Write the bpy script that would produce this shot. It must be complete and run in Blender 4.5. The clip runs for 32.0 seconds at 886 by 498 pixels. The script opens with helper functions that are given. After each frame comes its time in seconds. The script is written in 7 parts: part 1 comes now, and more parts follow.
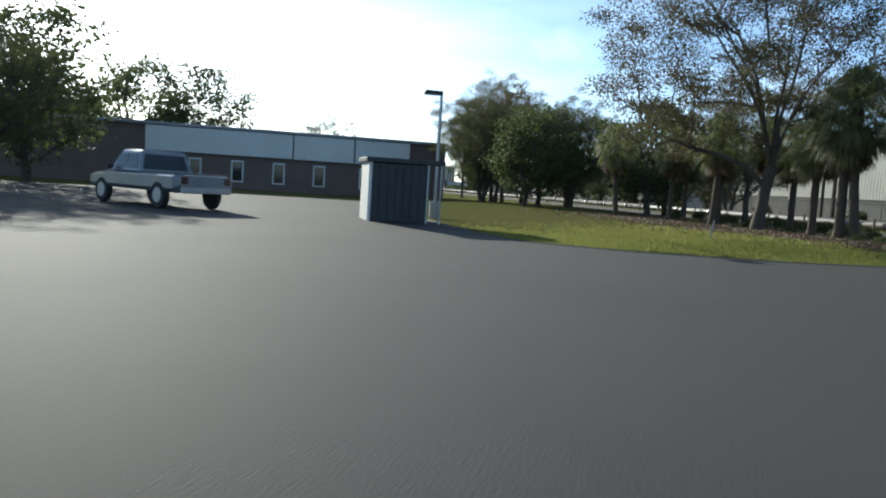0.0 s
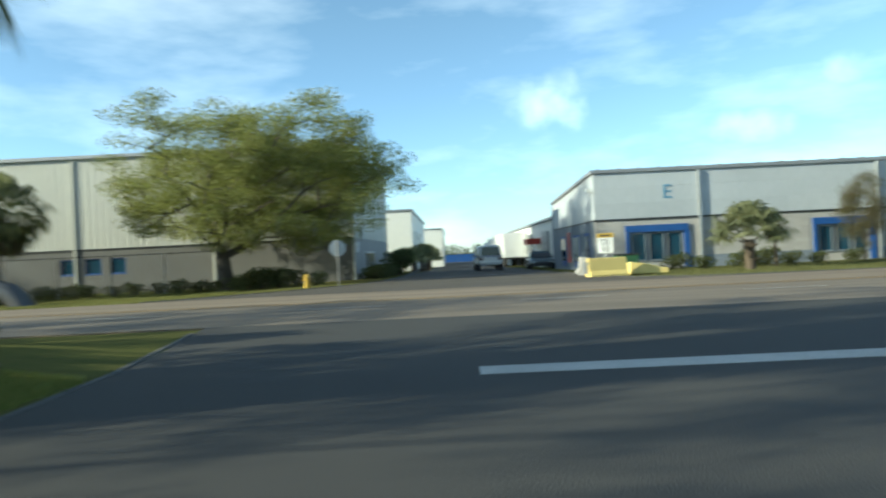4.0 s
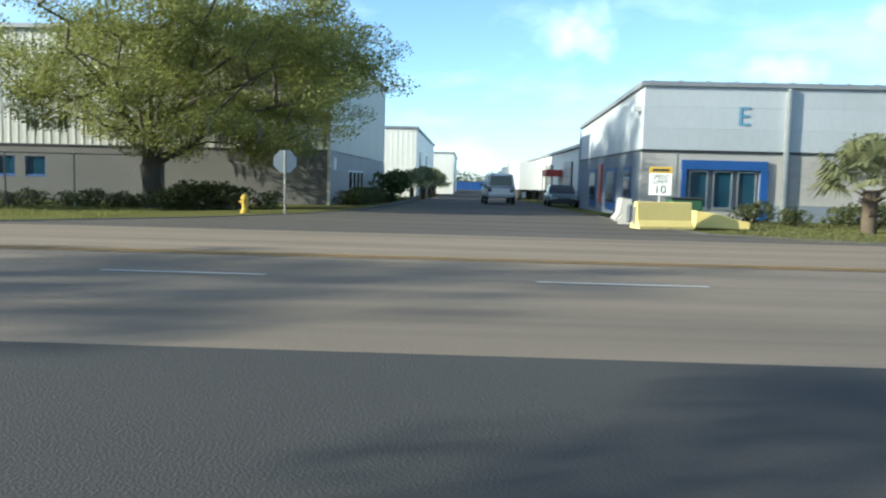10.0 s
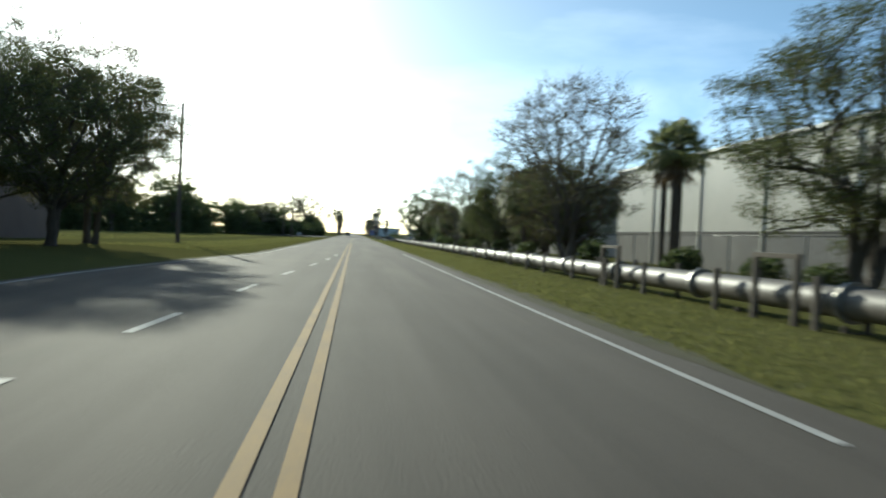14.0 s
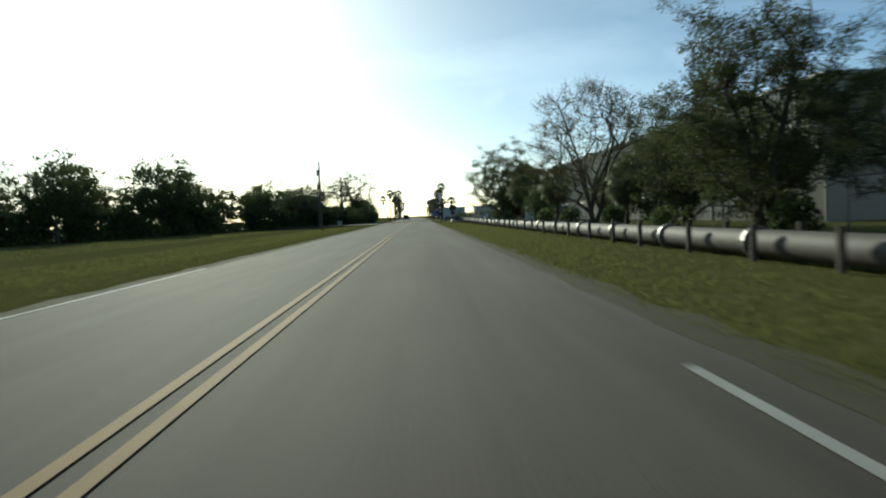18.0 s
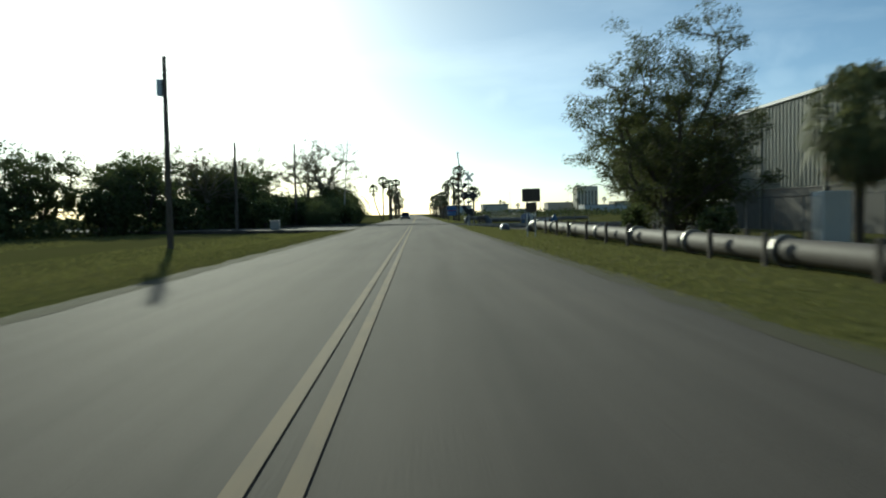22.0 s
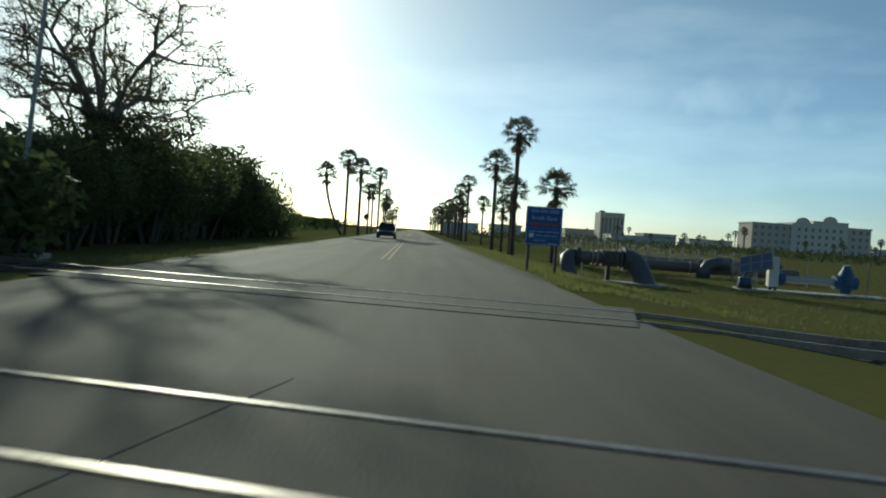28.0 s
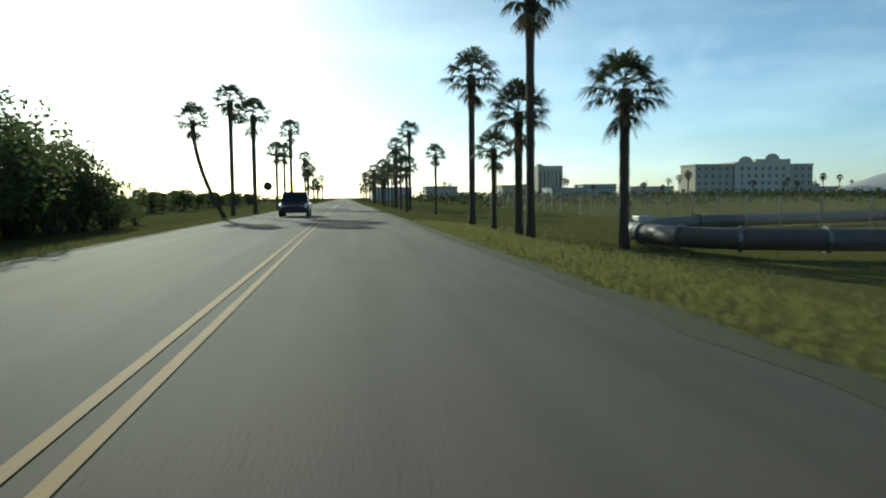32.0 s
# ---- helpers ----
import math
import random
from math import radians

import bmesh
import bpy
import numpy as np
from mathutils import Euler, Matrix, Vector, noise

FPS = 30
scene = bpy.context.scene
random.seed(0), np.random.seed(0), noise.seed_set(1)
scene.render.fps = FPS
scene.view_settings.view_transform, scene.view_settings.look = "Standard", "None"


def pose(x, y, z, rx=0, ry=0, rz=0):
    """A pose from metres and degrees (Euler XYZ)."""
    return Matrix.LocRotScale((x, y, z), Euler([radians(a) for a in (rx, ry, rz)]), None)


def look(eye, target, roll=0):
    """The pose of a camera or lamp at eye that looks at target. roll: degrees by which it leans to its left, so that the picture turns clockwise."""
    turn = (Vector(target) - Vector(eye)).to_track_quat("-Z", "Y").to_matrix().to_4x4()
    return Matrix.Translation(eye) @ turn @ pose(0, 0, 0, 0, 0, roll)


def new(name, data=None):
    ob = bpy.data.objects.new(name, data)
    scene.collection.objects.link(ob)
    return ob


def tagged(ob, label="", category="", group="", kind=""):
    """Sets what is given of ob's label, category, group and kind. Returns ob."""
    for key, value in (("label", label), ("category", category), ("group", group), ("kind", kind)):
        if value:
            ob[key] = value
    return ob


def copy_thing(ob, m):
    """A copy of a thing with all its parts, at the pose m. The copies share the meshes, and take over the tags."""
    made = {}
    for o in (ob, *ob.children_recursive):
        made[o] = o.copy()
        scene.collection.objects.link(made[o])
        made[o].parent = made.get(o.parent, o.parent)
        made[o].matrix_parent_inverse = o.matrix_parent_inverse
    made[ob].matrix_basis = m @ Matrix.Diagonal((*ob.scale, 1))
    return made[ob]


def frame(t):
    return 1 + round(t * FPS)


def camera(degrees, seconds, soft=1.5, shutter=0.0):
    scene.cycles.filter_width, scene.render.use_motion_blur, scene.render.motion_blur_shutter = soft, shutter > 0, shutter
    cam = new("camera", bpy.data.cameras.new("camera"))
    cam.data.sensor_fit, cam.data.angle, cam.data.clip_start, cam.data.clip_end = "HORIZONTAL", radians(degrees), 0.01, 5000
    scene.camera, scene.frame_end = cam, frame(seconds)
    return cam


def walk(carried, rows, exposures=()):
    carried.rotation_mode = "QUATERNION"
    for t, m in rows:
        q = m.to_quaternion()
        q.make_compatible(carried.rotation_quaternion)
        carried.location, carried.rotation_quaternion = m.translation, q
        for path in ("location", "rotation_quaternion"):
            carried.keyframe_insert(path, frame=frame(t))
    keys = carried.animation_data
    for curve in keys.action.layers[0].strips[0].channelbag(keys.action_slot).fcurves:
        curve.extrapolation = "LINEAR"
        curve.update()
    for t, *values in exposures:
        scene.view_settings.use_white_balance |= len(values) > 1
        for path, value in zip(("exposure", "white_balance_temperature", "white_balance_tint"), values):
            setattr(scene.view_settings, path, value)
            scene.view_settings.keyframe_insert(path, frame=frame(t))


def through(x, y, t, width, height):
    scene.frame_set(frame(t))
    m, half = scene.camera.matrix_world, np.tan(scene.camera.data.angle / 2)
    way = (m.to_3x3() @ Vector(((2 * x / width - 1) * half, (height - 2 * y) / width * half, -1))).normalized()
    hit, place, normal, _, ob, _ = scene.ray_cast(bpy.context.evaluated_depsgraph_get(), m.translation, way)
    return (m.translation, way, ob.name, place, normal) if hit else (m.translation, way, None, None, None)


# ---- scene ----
cam = camera(60.9, 32.0, 2.0, 0.5)
PATH = [
    (0.0, pose(-33.094, -18.274, 1.190, 85.21, -3.63, -12.82)),
    (0.5, pose(-32.111, -16.016, 1.182, 85.05, -3.83, -14.51)),
    (1.0, pose(-30.890, -12.180, 1.231, 85.46, 0.37, -24.72)),
    (1.5, pose(-29.232, -10.704, 1.222, 85.15, 1.49, -32.47)),
    (2.0, pose(-27.734, -9.402, 1.175, 86.64, 1.54, -43.48)),
    (2.5, pose(-26.321, -8.815, 1.198, 87.47, 2.54, -55.96)),
    (3.0, pose(-24.693, -8.264, 1.200, 88.20, 2.57, -68.49)),
    (3.5, pose(-22.802, -7.866, 1.214, 89.35, 1.23, -78.61)),
    (4.0, pose(-20.642, -7.768, 1.205, 90.35, 2.71, -89.35)),
    (4.5, pose(-18.765, -8.171, 1.209, 89.39, 0.56, -95.50)),
    (6.5, pose(-13.824, -8.834, 1.159, 87.78, -1.10, -103.71)),
    (7.0, pose(-13.141, -8.856, 1.202, 88.29, -0.38, -102.56)),
    (7.5, pose(-12.729, -8.861, 1.194, 89.02, 0.48, -99.35)),
    (8.0, pose(-12.370, -8.824, 1.195, 88.97, 0.32, -96.90)),
    (8.5, pose(-12.193, -8.803, 1.190, 88.85, -0.19, -94.61)),
    (9.0, pose(-12.093, -8.752, 1.176, 88.20, -1.29, -92.20)),
    (9.5, pose(-11.805, -8.641, 1.197, 86.38, -2.05, -90.51)),
    (10.0, pose(-11.428, -8.524, 1.208, 84.74, -1.37, -88.18)),
    (10.5, pose(-10.702, -8.291, 1.143, 83.84, -2.43, -82.57)),
    (11.0, pose(-9.514, -7.847, 1.198, 83.50, -2.91, -72.71)),
    (11.5, pose(-8.162, -6.978, 1.153, 85.75, -4.77, -63.55)),
    (12.0, pose(-6.437, -5.473, 1.190, 85.32, -6.49, -50.93)),
    (12.5, pose(-4.681, -3.451, 1.296, 86.14, -6.46, -38.56)),
    (13.0, pose(-2.545, -0.456, 1.294, 87.42, -4.15, -27.76)),
    (13.5, pose(-0.733, 2.219, 1.240, 88.59, -3.53, -16.39)),
    (14.0, pose(0.389, 5.980, 1.228, 89.10, -2.66, -6.74)),
    (14.5, pose(0.931, 11.029, 1.146, 88.45, -1.96, -1.57)),
    (16.5, pose(1.069, 28.345, 1.179, 87.34, 4.50, -1.02)),
    (17.0, pose(1.263, 35.418, 1.155, 87.13, 4.71, -2.10)),
    (17.5, pose(1.436, 42.488, 1.198, 87.13, 5.00, -2.07)),
    (18.0, pose(1.702, 49.708, 1.165, 87.40, 2.48, -1.87)),
    (18.5, pose(1.603, 57.249, 1.196, 87.36, -0.09, -1.95)),
    (19.0, pose(1.741, 65.166, 1.156, 87.45, -1.64, -1.95)),
    (19.5, pose(1.389, 73.339, 1.200, 87.48, -1.32, -1.86)),
    (20.0, pose(1.223, 81.448, 1.187, 87.40, -0.78, -1.81)),
    (20.5, pose(1.002, 89.416, 1.194, 87.48, 0.36, -1.88)),
    (21.0, pose(0.818, 97.462, 1.222, 87.79, -0.22, -1.82)),
    (21.5, pose(0.957, 105.945, 1.197, 88.00, 0.06, -1.41)),
    (22.0, pose(0.699, 115.016, 1.209, 87.30, 1.05, -1.91)),
    (22.5, pose(0.833, 124.285, 1.195, 87.61, -1.46, -2.15)),
    (23.0, pose(0.804, 133.586, 1.211, 88.14, -0.80, -2.50)),
    (23.5, pose(0.962, 142.807, 1.221, 89.69, -0.91, -2.98)),
    (24.0, pose(1.114, 152.334, 1.189, 90.15, -1.32, -3.19)),
    (24.5, pose(1.146, 161.033, 1.205, 90.36, -1.40, -3.43)),
    (25.0, pose(1.265, 168.987, 1.253, 90.53, -1.41, -3.14)),
    (25.5, pose(1.101, 176.025, 1.224, 91.26, -1.15, -2.56)),
    (27.5, pose(1.107, 192.428, 1.159, 89.58, -2.36, -2.32)),
    (28.0, pose(1.034, 195.818, 1.183, 88.59, -3.70, -2.10)),
    (28.5, pose(1.051, 199.033, 1.186, 88.08, -3.80, -2.11)),
    (29.0, pose(1.005, 202.314, 1.202, 88.25, -2.89, -3.58)),
    (29.5, pose(1.076, 205.587, 1.267, 87.01, -1.71, -5.90)),
    (30.0, pose(1.160, 208.979, 1.351, 84.94, -0.39, -6.66)),
    (30.5, pose(1.195, 211.735, 1.267, 85.49, -0.21, -7.05)),
    (31.0, pose(1.150, 214.734, 1.237, 85.99, 0.80, -7.38)),
    (31.5, pose(1.262, 218.668, 1.201, 86.13, 0.44, -7.43)),
    (32.0, pose(1.389, 223.184, 1.201, 86.03, 0.60, -7.36)),
]
EXPOSURE = [(0.0, 0.78, 6000, 0), (1.2, 0.83, 6000, 0), (2.0, 1.53, 6600, 1), (3.0, 1.75, 6650, 4), (3.6, 1.35, 6400, -6), (4.3, 1.24, 6350, -14), (6.6, 1.15, 5850, -13), (9.0, 1.15, 5830, -13), (9.6, 1.28, 5930, -9), (10.2, 1.58, 6050, -4), (11.5, 1.75, 6150, -6), (12.2, 1.95, 6150, -7), (13.0, 1.6, 6100, -8), (14.0, 0.52, 6100, -8), (14.8, 0.25, 6150, -8), (17.0, -0.17, 6200, -12), (23.0, -0.17, 6150, -12), (25.0, -0.3, 6150, -14), (28.0, -0.3, 6150, -14), (29.2, -0.27, 6150, -14), (30.0, -0.05, 6150, -14), (32.0, 0.02, 6150, -14)]
walk(cam, PATH, EXPOSURE)

# ---- sky and sun: late afternoon, the sun low and ahead of the main road, a little to its left ----
SUN_AZ, SUN_EL = 17.5, 18.0  # degrees from +y towards -x, and above the horizon
sun_way = Vector((-math.sin(radians(SUN_AZ)) * math.cos(radians(SUN_EL)), math.cos(radians(SUN_AZ)) * math.cos(radians(SUN_EL)), math.sin(radians(SUN_EL))))
world = bpy.data.worlds.new("world")
scene.world = world
world.use_nodes = True
wn, wl = world.node_tree.nodes, world.node_tree.links
wn.clear()
w_out = wn.new("ShaderNodeOutputWorld")
w_bg = wn.new("ShaderNodeBackground")
w_bg.inputs["Strength"].default_value = 0.11
w_sky = wn.new("ShaderNodeTexSky")
w_sky.sky_type = "NISHITA"
w_sky.sun_disc = False
w_sky.sun_elevation = radians(SUN_EL)
w_sky.sun_rotation = radians(-SUN_AZ)
w_sky.air_density, w_sky.dust_density, w_sky.ozone_density = 0.75, 0.6, 1.75
# thin streaks and small puffs of cloud, stretched along the horizon
w_tc = wn.new("ShaderNodeTexCoord")
w_map = wn.new("ShaderNodeMapping")
w_map.inputs["Scale"].default_value = (1.6, 2.2, 7.0)
w_map.inputs["Rotation"].default_value = (0.0, 0.12, 0.5)
w_noise = wn.new("ShaderNodeTexNoise")
w_noise.inputs["Scale"].default_value = 1.7
w_noise.inputs["Detail"].default_value = 7.0
w_noise.inputs["Roughness"].default_value = 0.55
w_ramp = wn.new("ShaderNodeMapRange")
for k, v in (("From Min", 0.47), ("From Max", 0.78), ("To Min", 0.0), ("To Max", 0.42)):
    w_ramp.inputs[k].default_value = v
w_cloud = wn.new("ShaderNodeMix")
w_cloud.data_type = "RGBA"
w_gain = wn.new("ShaderNodeMix")  # clouds take the sky's own brightness, paler
w_gain.data_type, w_gain.blend_type = "RGBA", "ADD"
w_gain.inputs["Factor"].default_value = 1.0
w_gain.inputs["B"].default_value = (4.5, 4.2, 4.0, 1.0)
wl.new(w_tc.outputs["Generated"], w_map.inputs["Vector"])
wl.new(w_map.outputs["Vector"], w_noise.inputs["Vector"])
wl.new(w_noise.outputs["Fac"], w_ramp.inputs["Value"])
# single puffs over the side street and two long streaks ahead: (middle, along, half length, half width, strength)
w_fac = w_ramp.outputs["Result"]


def sky_math(op, a, b):
    node = wn.new("ShaderNodeMath")
    node.operation = op
    for k, v in enumerate((a, b)):
        if isinstance(v, (int, float)):
            node.inputs[k].default_value = v
        else:
            wl.new(v, node.inputs[k])
    return node.outputs[0]


def sky_dot(way):
    node = wn.new("ShaderNodeVectorMath")
    node.operation = "DOT_PRODUCT"
    node.inputs[1].default_value = way
    wl.new(w_tc.outputs["Generated"], node.inputs[0])
    return node.outputs["Value"]


w_curl = wn.new("ShaderNodeTexNoise")
w_curl.inputs["Scale"].default_value, w_curl.inputs["Detail"].default_value = 16.0, 6.0
wl.new(w_tc.outputs["Generated"], w_curl.inputs["Vector"])
for mid, side, long, wide, much in (((0.974, -0.128, 0.184), (0.12, 0.98, -0.02), 0.075, 0.05, 1.0), ((0.971, -0.15, 0.205), (0.14, 0.98, -0.02), 0.045, 0.035, 0.8), ((0.871, -0.457, 0.183), (0.46, 0.88, -0.05), 0.05, 0.03, 0.75), ((0.917, -0.372, 0.143), (0.37, 0.92, -0.03), 0.085, 0.035, 0.8),
                                    ((0.808, -0.575, 0.128), (0.58, 0.81, 0.0), 0.11, 0.05, 0.65), ((0.38, 0.905, 0.187), (0.9, -0.38, 0.1), 0.42, 0.032, 0.6), ((0.42, 0.895, 0.15), (0.9, -0.42, 0.08), 0.36, 0.02, 0.45)):
    mid, side = Vector(mid).normalized(), Vector(side)
    side = (side - mid * side.dot(mid)).normalized()
    up = mid.cross(side)
    u = sky_math("POWER", sky_math("DIVIDE", sky_math("ABSOLUTE", sky_dot(side), 0.0), long), 2.0)
    v = sky_math("POWER", sky_math("DIVIDE", sky_math("ABSOLUTE", sky_dot(up), 0.0), wide), 2.0)
    ahead = sky_math("GREATER_THAN", sky_dot(mid), 0.5)
    bulge = sky_math("SUBTRACT", 1.0, sky_math("ADD", u, v))
    ragged = sky_math("ADD", bulge, sky_math("MULTIPLY", sky_math("SUBTRACT", w_curl.outputs["Fac"], 0.6), 3.4))
    soft_edge = wn.new("ShaderNodeMapRange")
    soft_edge.interpolation_type = "SMOOTHSTEP"
    for k, val in (("From Min", 0.0), ("From Max", 1.5), ("To Min", 0.0), ("To Max", 0.5 * much)):
        soft_edge.inputs[k].default_value = val
    wl.new(ragged, soft_edge.inputs["Value"])
    w_fac = sky_math("MAXIMUM", w_fac, sky_math("MULTIPLY", soft_edge.outputs["Result"], ahead))
# damp air takes the yellow out of the lowest sky
w_haze = wn.new("ShaderNodeMix")
w_haze.data_type, w_haze.blend_type = "RGBA", "MULTIPLY"
w_haze.inputs["B"].default_value = (0.86, 0.93, 1.12, 1.0)
w_low = wn.new("ShaderNodeMapRange")
for k, v in (("From Min", 0.0), ("From Max", 0.3), ("To Min", 1.0), ("To Max", 0.0)):
    w_low.inputs[k].default_value = v
wl.new(sky_dot((0.0, 0.0, 1.0)), w_low.inputs["Value"])
wl.new(w_low.outputs["Result"], w_haze.inputs["Factor"])
wl.new(w_sky.outputs["Color"], w_haze.inputs["A"])
wl.new(w_fac, w_cloud.inputs["Factor"])
wl.new(w_haze.outputs["Result"], w_cloud.inputs["A"])
wl.new(w_haze.outputs["Result"], w_gain.inputs["A"])
wl.new(w_gain.outputs["Result"], w_cloud.inputs["B"])
wl.new(w_cloud.outputs["Result"], w_bg.inputs["Color"])
wl.new(w_bg.outputs["Background"], w_out.inputs["Surface"])

sun = new("sun", bpy.data.lights.new("sun", "SUN"))
sun.data.energy, sun.data.angle, sun.data.color = 4.0, radians(0.6), (1.0, 0.9, 0.77)
sun.matrix_world = look(sun_way * 200, (0, 0, 0))


# ---- materials ----
def mat(name, c1, c2=None, rough=0.7, metal=0.0, scale=2.0, fine=30.0, bump=0.0, spread=0.5, each=0.0, coat=0.0, stretch=(1, 1, 1), spec=0.5, streak=0.0):
    """A surface of two tones mixed by coarse and fine noise, with relief; each: how far single objects differ."""
    m = bpy.data.materials.new(name)
    m.use_nodes = True
    n, l = m.node_tree.nodes, m.node_tree.links
    b = n["Principled BSDF"]
    b.inputs["Roughness"].default_value, b.inputs["Metallic"].default_value = rough, metal
    b.inputs["Coat Weight"].default_value, b.inputs["Specular IOR Level"].default_value = coat, spec
    c2 = c2 or tuple(v * 0.7 for v in c1)
    tc, mp = n.new("ShaderNodeTexCoord"), n.new("ShaderNodeMapping")
    mp.inputs["Scale"].default_value = stretch
    n1, n2 = n.new("ShaderNodeTexNoise"), n.new("ShaderNodeTexNoise")
    n1.inputs["Scale"].default_value, n1.inputs["Detail"].default_value = scale, 5.0
    n2.inputs["Scale"].default_value, n2.inputs["Detail"].default_value = fine, 3.0
    l.new(tc.outputs["Object"], mp.inputs["Vector"])
    for q in (n1, n2):
        l.new(mp.outputs["Vector"], q.inputs["Vector"])
    s = n.new("ShaderNodeMath")
    s.operation = "MULTIPLY_ADD"
    s.inputs[1].default_value = 0.45
    l.new(n2.outputs["Fac"], s.inputs[0])
    a = n.new("ShaderNodeMath")
    a.operation = "MULTIPLY"
    a.inputs[1].default_value = 0.55
    l.new(n1.outputs["Fac"], a.inputs[0])
    l.new(a.outputs[0], s.inputs[2])
    r = n.new("ShaderNodeMapRange")
    r.inputs["From Min"].default_value, r.inputs["From Max"].default_value = 0.5 - spread / 2.6, 0.5 + spread / 2.6
    l.new(s.outputs[0], r.inputs["Value"])
    mx = n.new("ShaderNodeMix")
    mx.data_type = "RGBA"
    mx.inputs["A"].default_value, mx.inputs["B"].default_value = (*c1, 1), (*c2, 1)
    l.new(r.outputs["Result"], mx.inputs["Factor"])
    col = mx.outputs["Result"]
    if each:
        oi, hs, mr = n.new("ShaderNodeObjectInfo"), n.new("ShaderNodeHueSaturation"), n.new("ShaderNodeMapRange")
        mr.inputs["To Min"].default_value, mr.inputs["To Max"].default_value = 1 - each, 1 + each
        l.new(oi.outputs["Random"], mr.inputs["Value"])
        l.new(mr.outputs["Result"], hs.inputs["Value"])
        l.new(col, hs.inputs["Color"])
        col = hs.outputs["Color"]
    if streak:
        m3, n3, r3, h3 = n.new("ShaderNodeMapping"), n.new("ShaderNodeTexNoise"), n.new("ShaderNodeMapRange"), n.new("ShaderNodeHueSaturation")
        m3.inputs["Scale"].default_value = (1.1, 0.05, 1)
        n3.inputs["Scale"].default_value, n3.inputs["Detail"].default_value = 1.0, 6.0
        for k, v in (("From Min", 0.3), ("From Max", 0.7), ("To Min", 1 - streak), ("To Max", 1 + streak)):
            r3.inputs[k].default_value = v
        l.new(tc.outputs["Object"], m3.inputs["Vector"])
        l.new(m3.outputs["Vector"], n3.inputs["Vector"])
        l.new(n3.outputs["Fac"], r3.inputs["Value"])
        l.new(r3.outputs["Result"], h3.inputs["Value"])
        l.new(col, h3.inputs["Color"])
        col = h3.outputs["Color"]
    l.new(col, b.inputs["Base Color"])
    if bump:
        bp = n.new("ShaderNodeBump")
        bp.inputs["Strength"].default_value, bp.inputs["Distance"].default_value = bump, 0.02
        l.new(n2.outputs["Fac"], bp.inputs["Height"])
        l.new(bp.outputs["Normal"], b.inputs["Normal"])
    return m


def leaf_mat(name, c1, c2, through=0.45, spec=0.3):
    """Leaves: dull on top, letting some light through; each clump its own tone."""
    m = bpy.data.materials.new(name)
    m.use_nodes = True
    n, l = m.node_tree.nodes, m.node_tree.links
    n.clear()
    out, mix = n.new("ShaderNodeOutputMaterial"), n.new("ShaderNodeMixShader")
    d, t, g = n.new("ShaderNodeBsdfPrincipled"), n.new("ShaderNodeBsdfTranslucent"), n.new("ShaderNodeNewGeometry")
    d.inputs["Roughness"].default_value, d.inputs["Specular IOR Level"].default_value = 0.6, spec
    cr, oi, hs, mr = n.new("ShaderNodeMix"), n.new("ShaderNodeObjectInfo"), n.new("ShaderNodeHueSaturation"), n.new("ShaderNodeMapRange")
    cr.data_type = "RGBA"
    cr.inputs["A"].default_value, cr.inputs["B"].default_value = (*c1, 1), (*c2, 1)
    mr.inputs["To Min"].default_value, mr.inputs["To Max"].default_value = 0.8, 1.2
    l.new(g.outputs["Random Per Island"], cr.inputs["Factor"])
    l.new(oi.outputs["Random"], mr.inputs["Value"])
    l.new(mr.outputs["Result"], hs.inputs["Value"])
    l.new(cr.outputs["Result"], hs.inputs["Color"])
    l.new(hs.outputs["Color"], d.inputs["Base Color"])
    l.new(hs.outputs["Color"], t.inputs["Color"])
    mix.inputs["Fac"].default_value = through
    l.new(d.outputs[0], mix.inputs[1])
    l.new(t.outputs[0], mix.inputs[2])
    l.new(mix.outputs[0], out.inputs["Surface"])
    return m


def glass_mat(name, tint, rough=0.06):
    m = bpy.data.materials.new(name)
    m.use_nodes = True
    b = m.node_tree.nodes["Principled BSDF"]
    b.inputs["Base Color"].default_value = (*tint, 1)
    b.inputs["Roughness"].default_value = rough
    b.inputs["Specular IOR Level"].default_value = 0.6
    return m


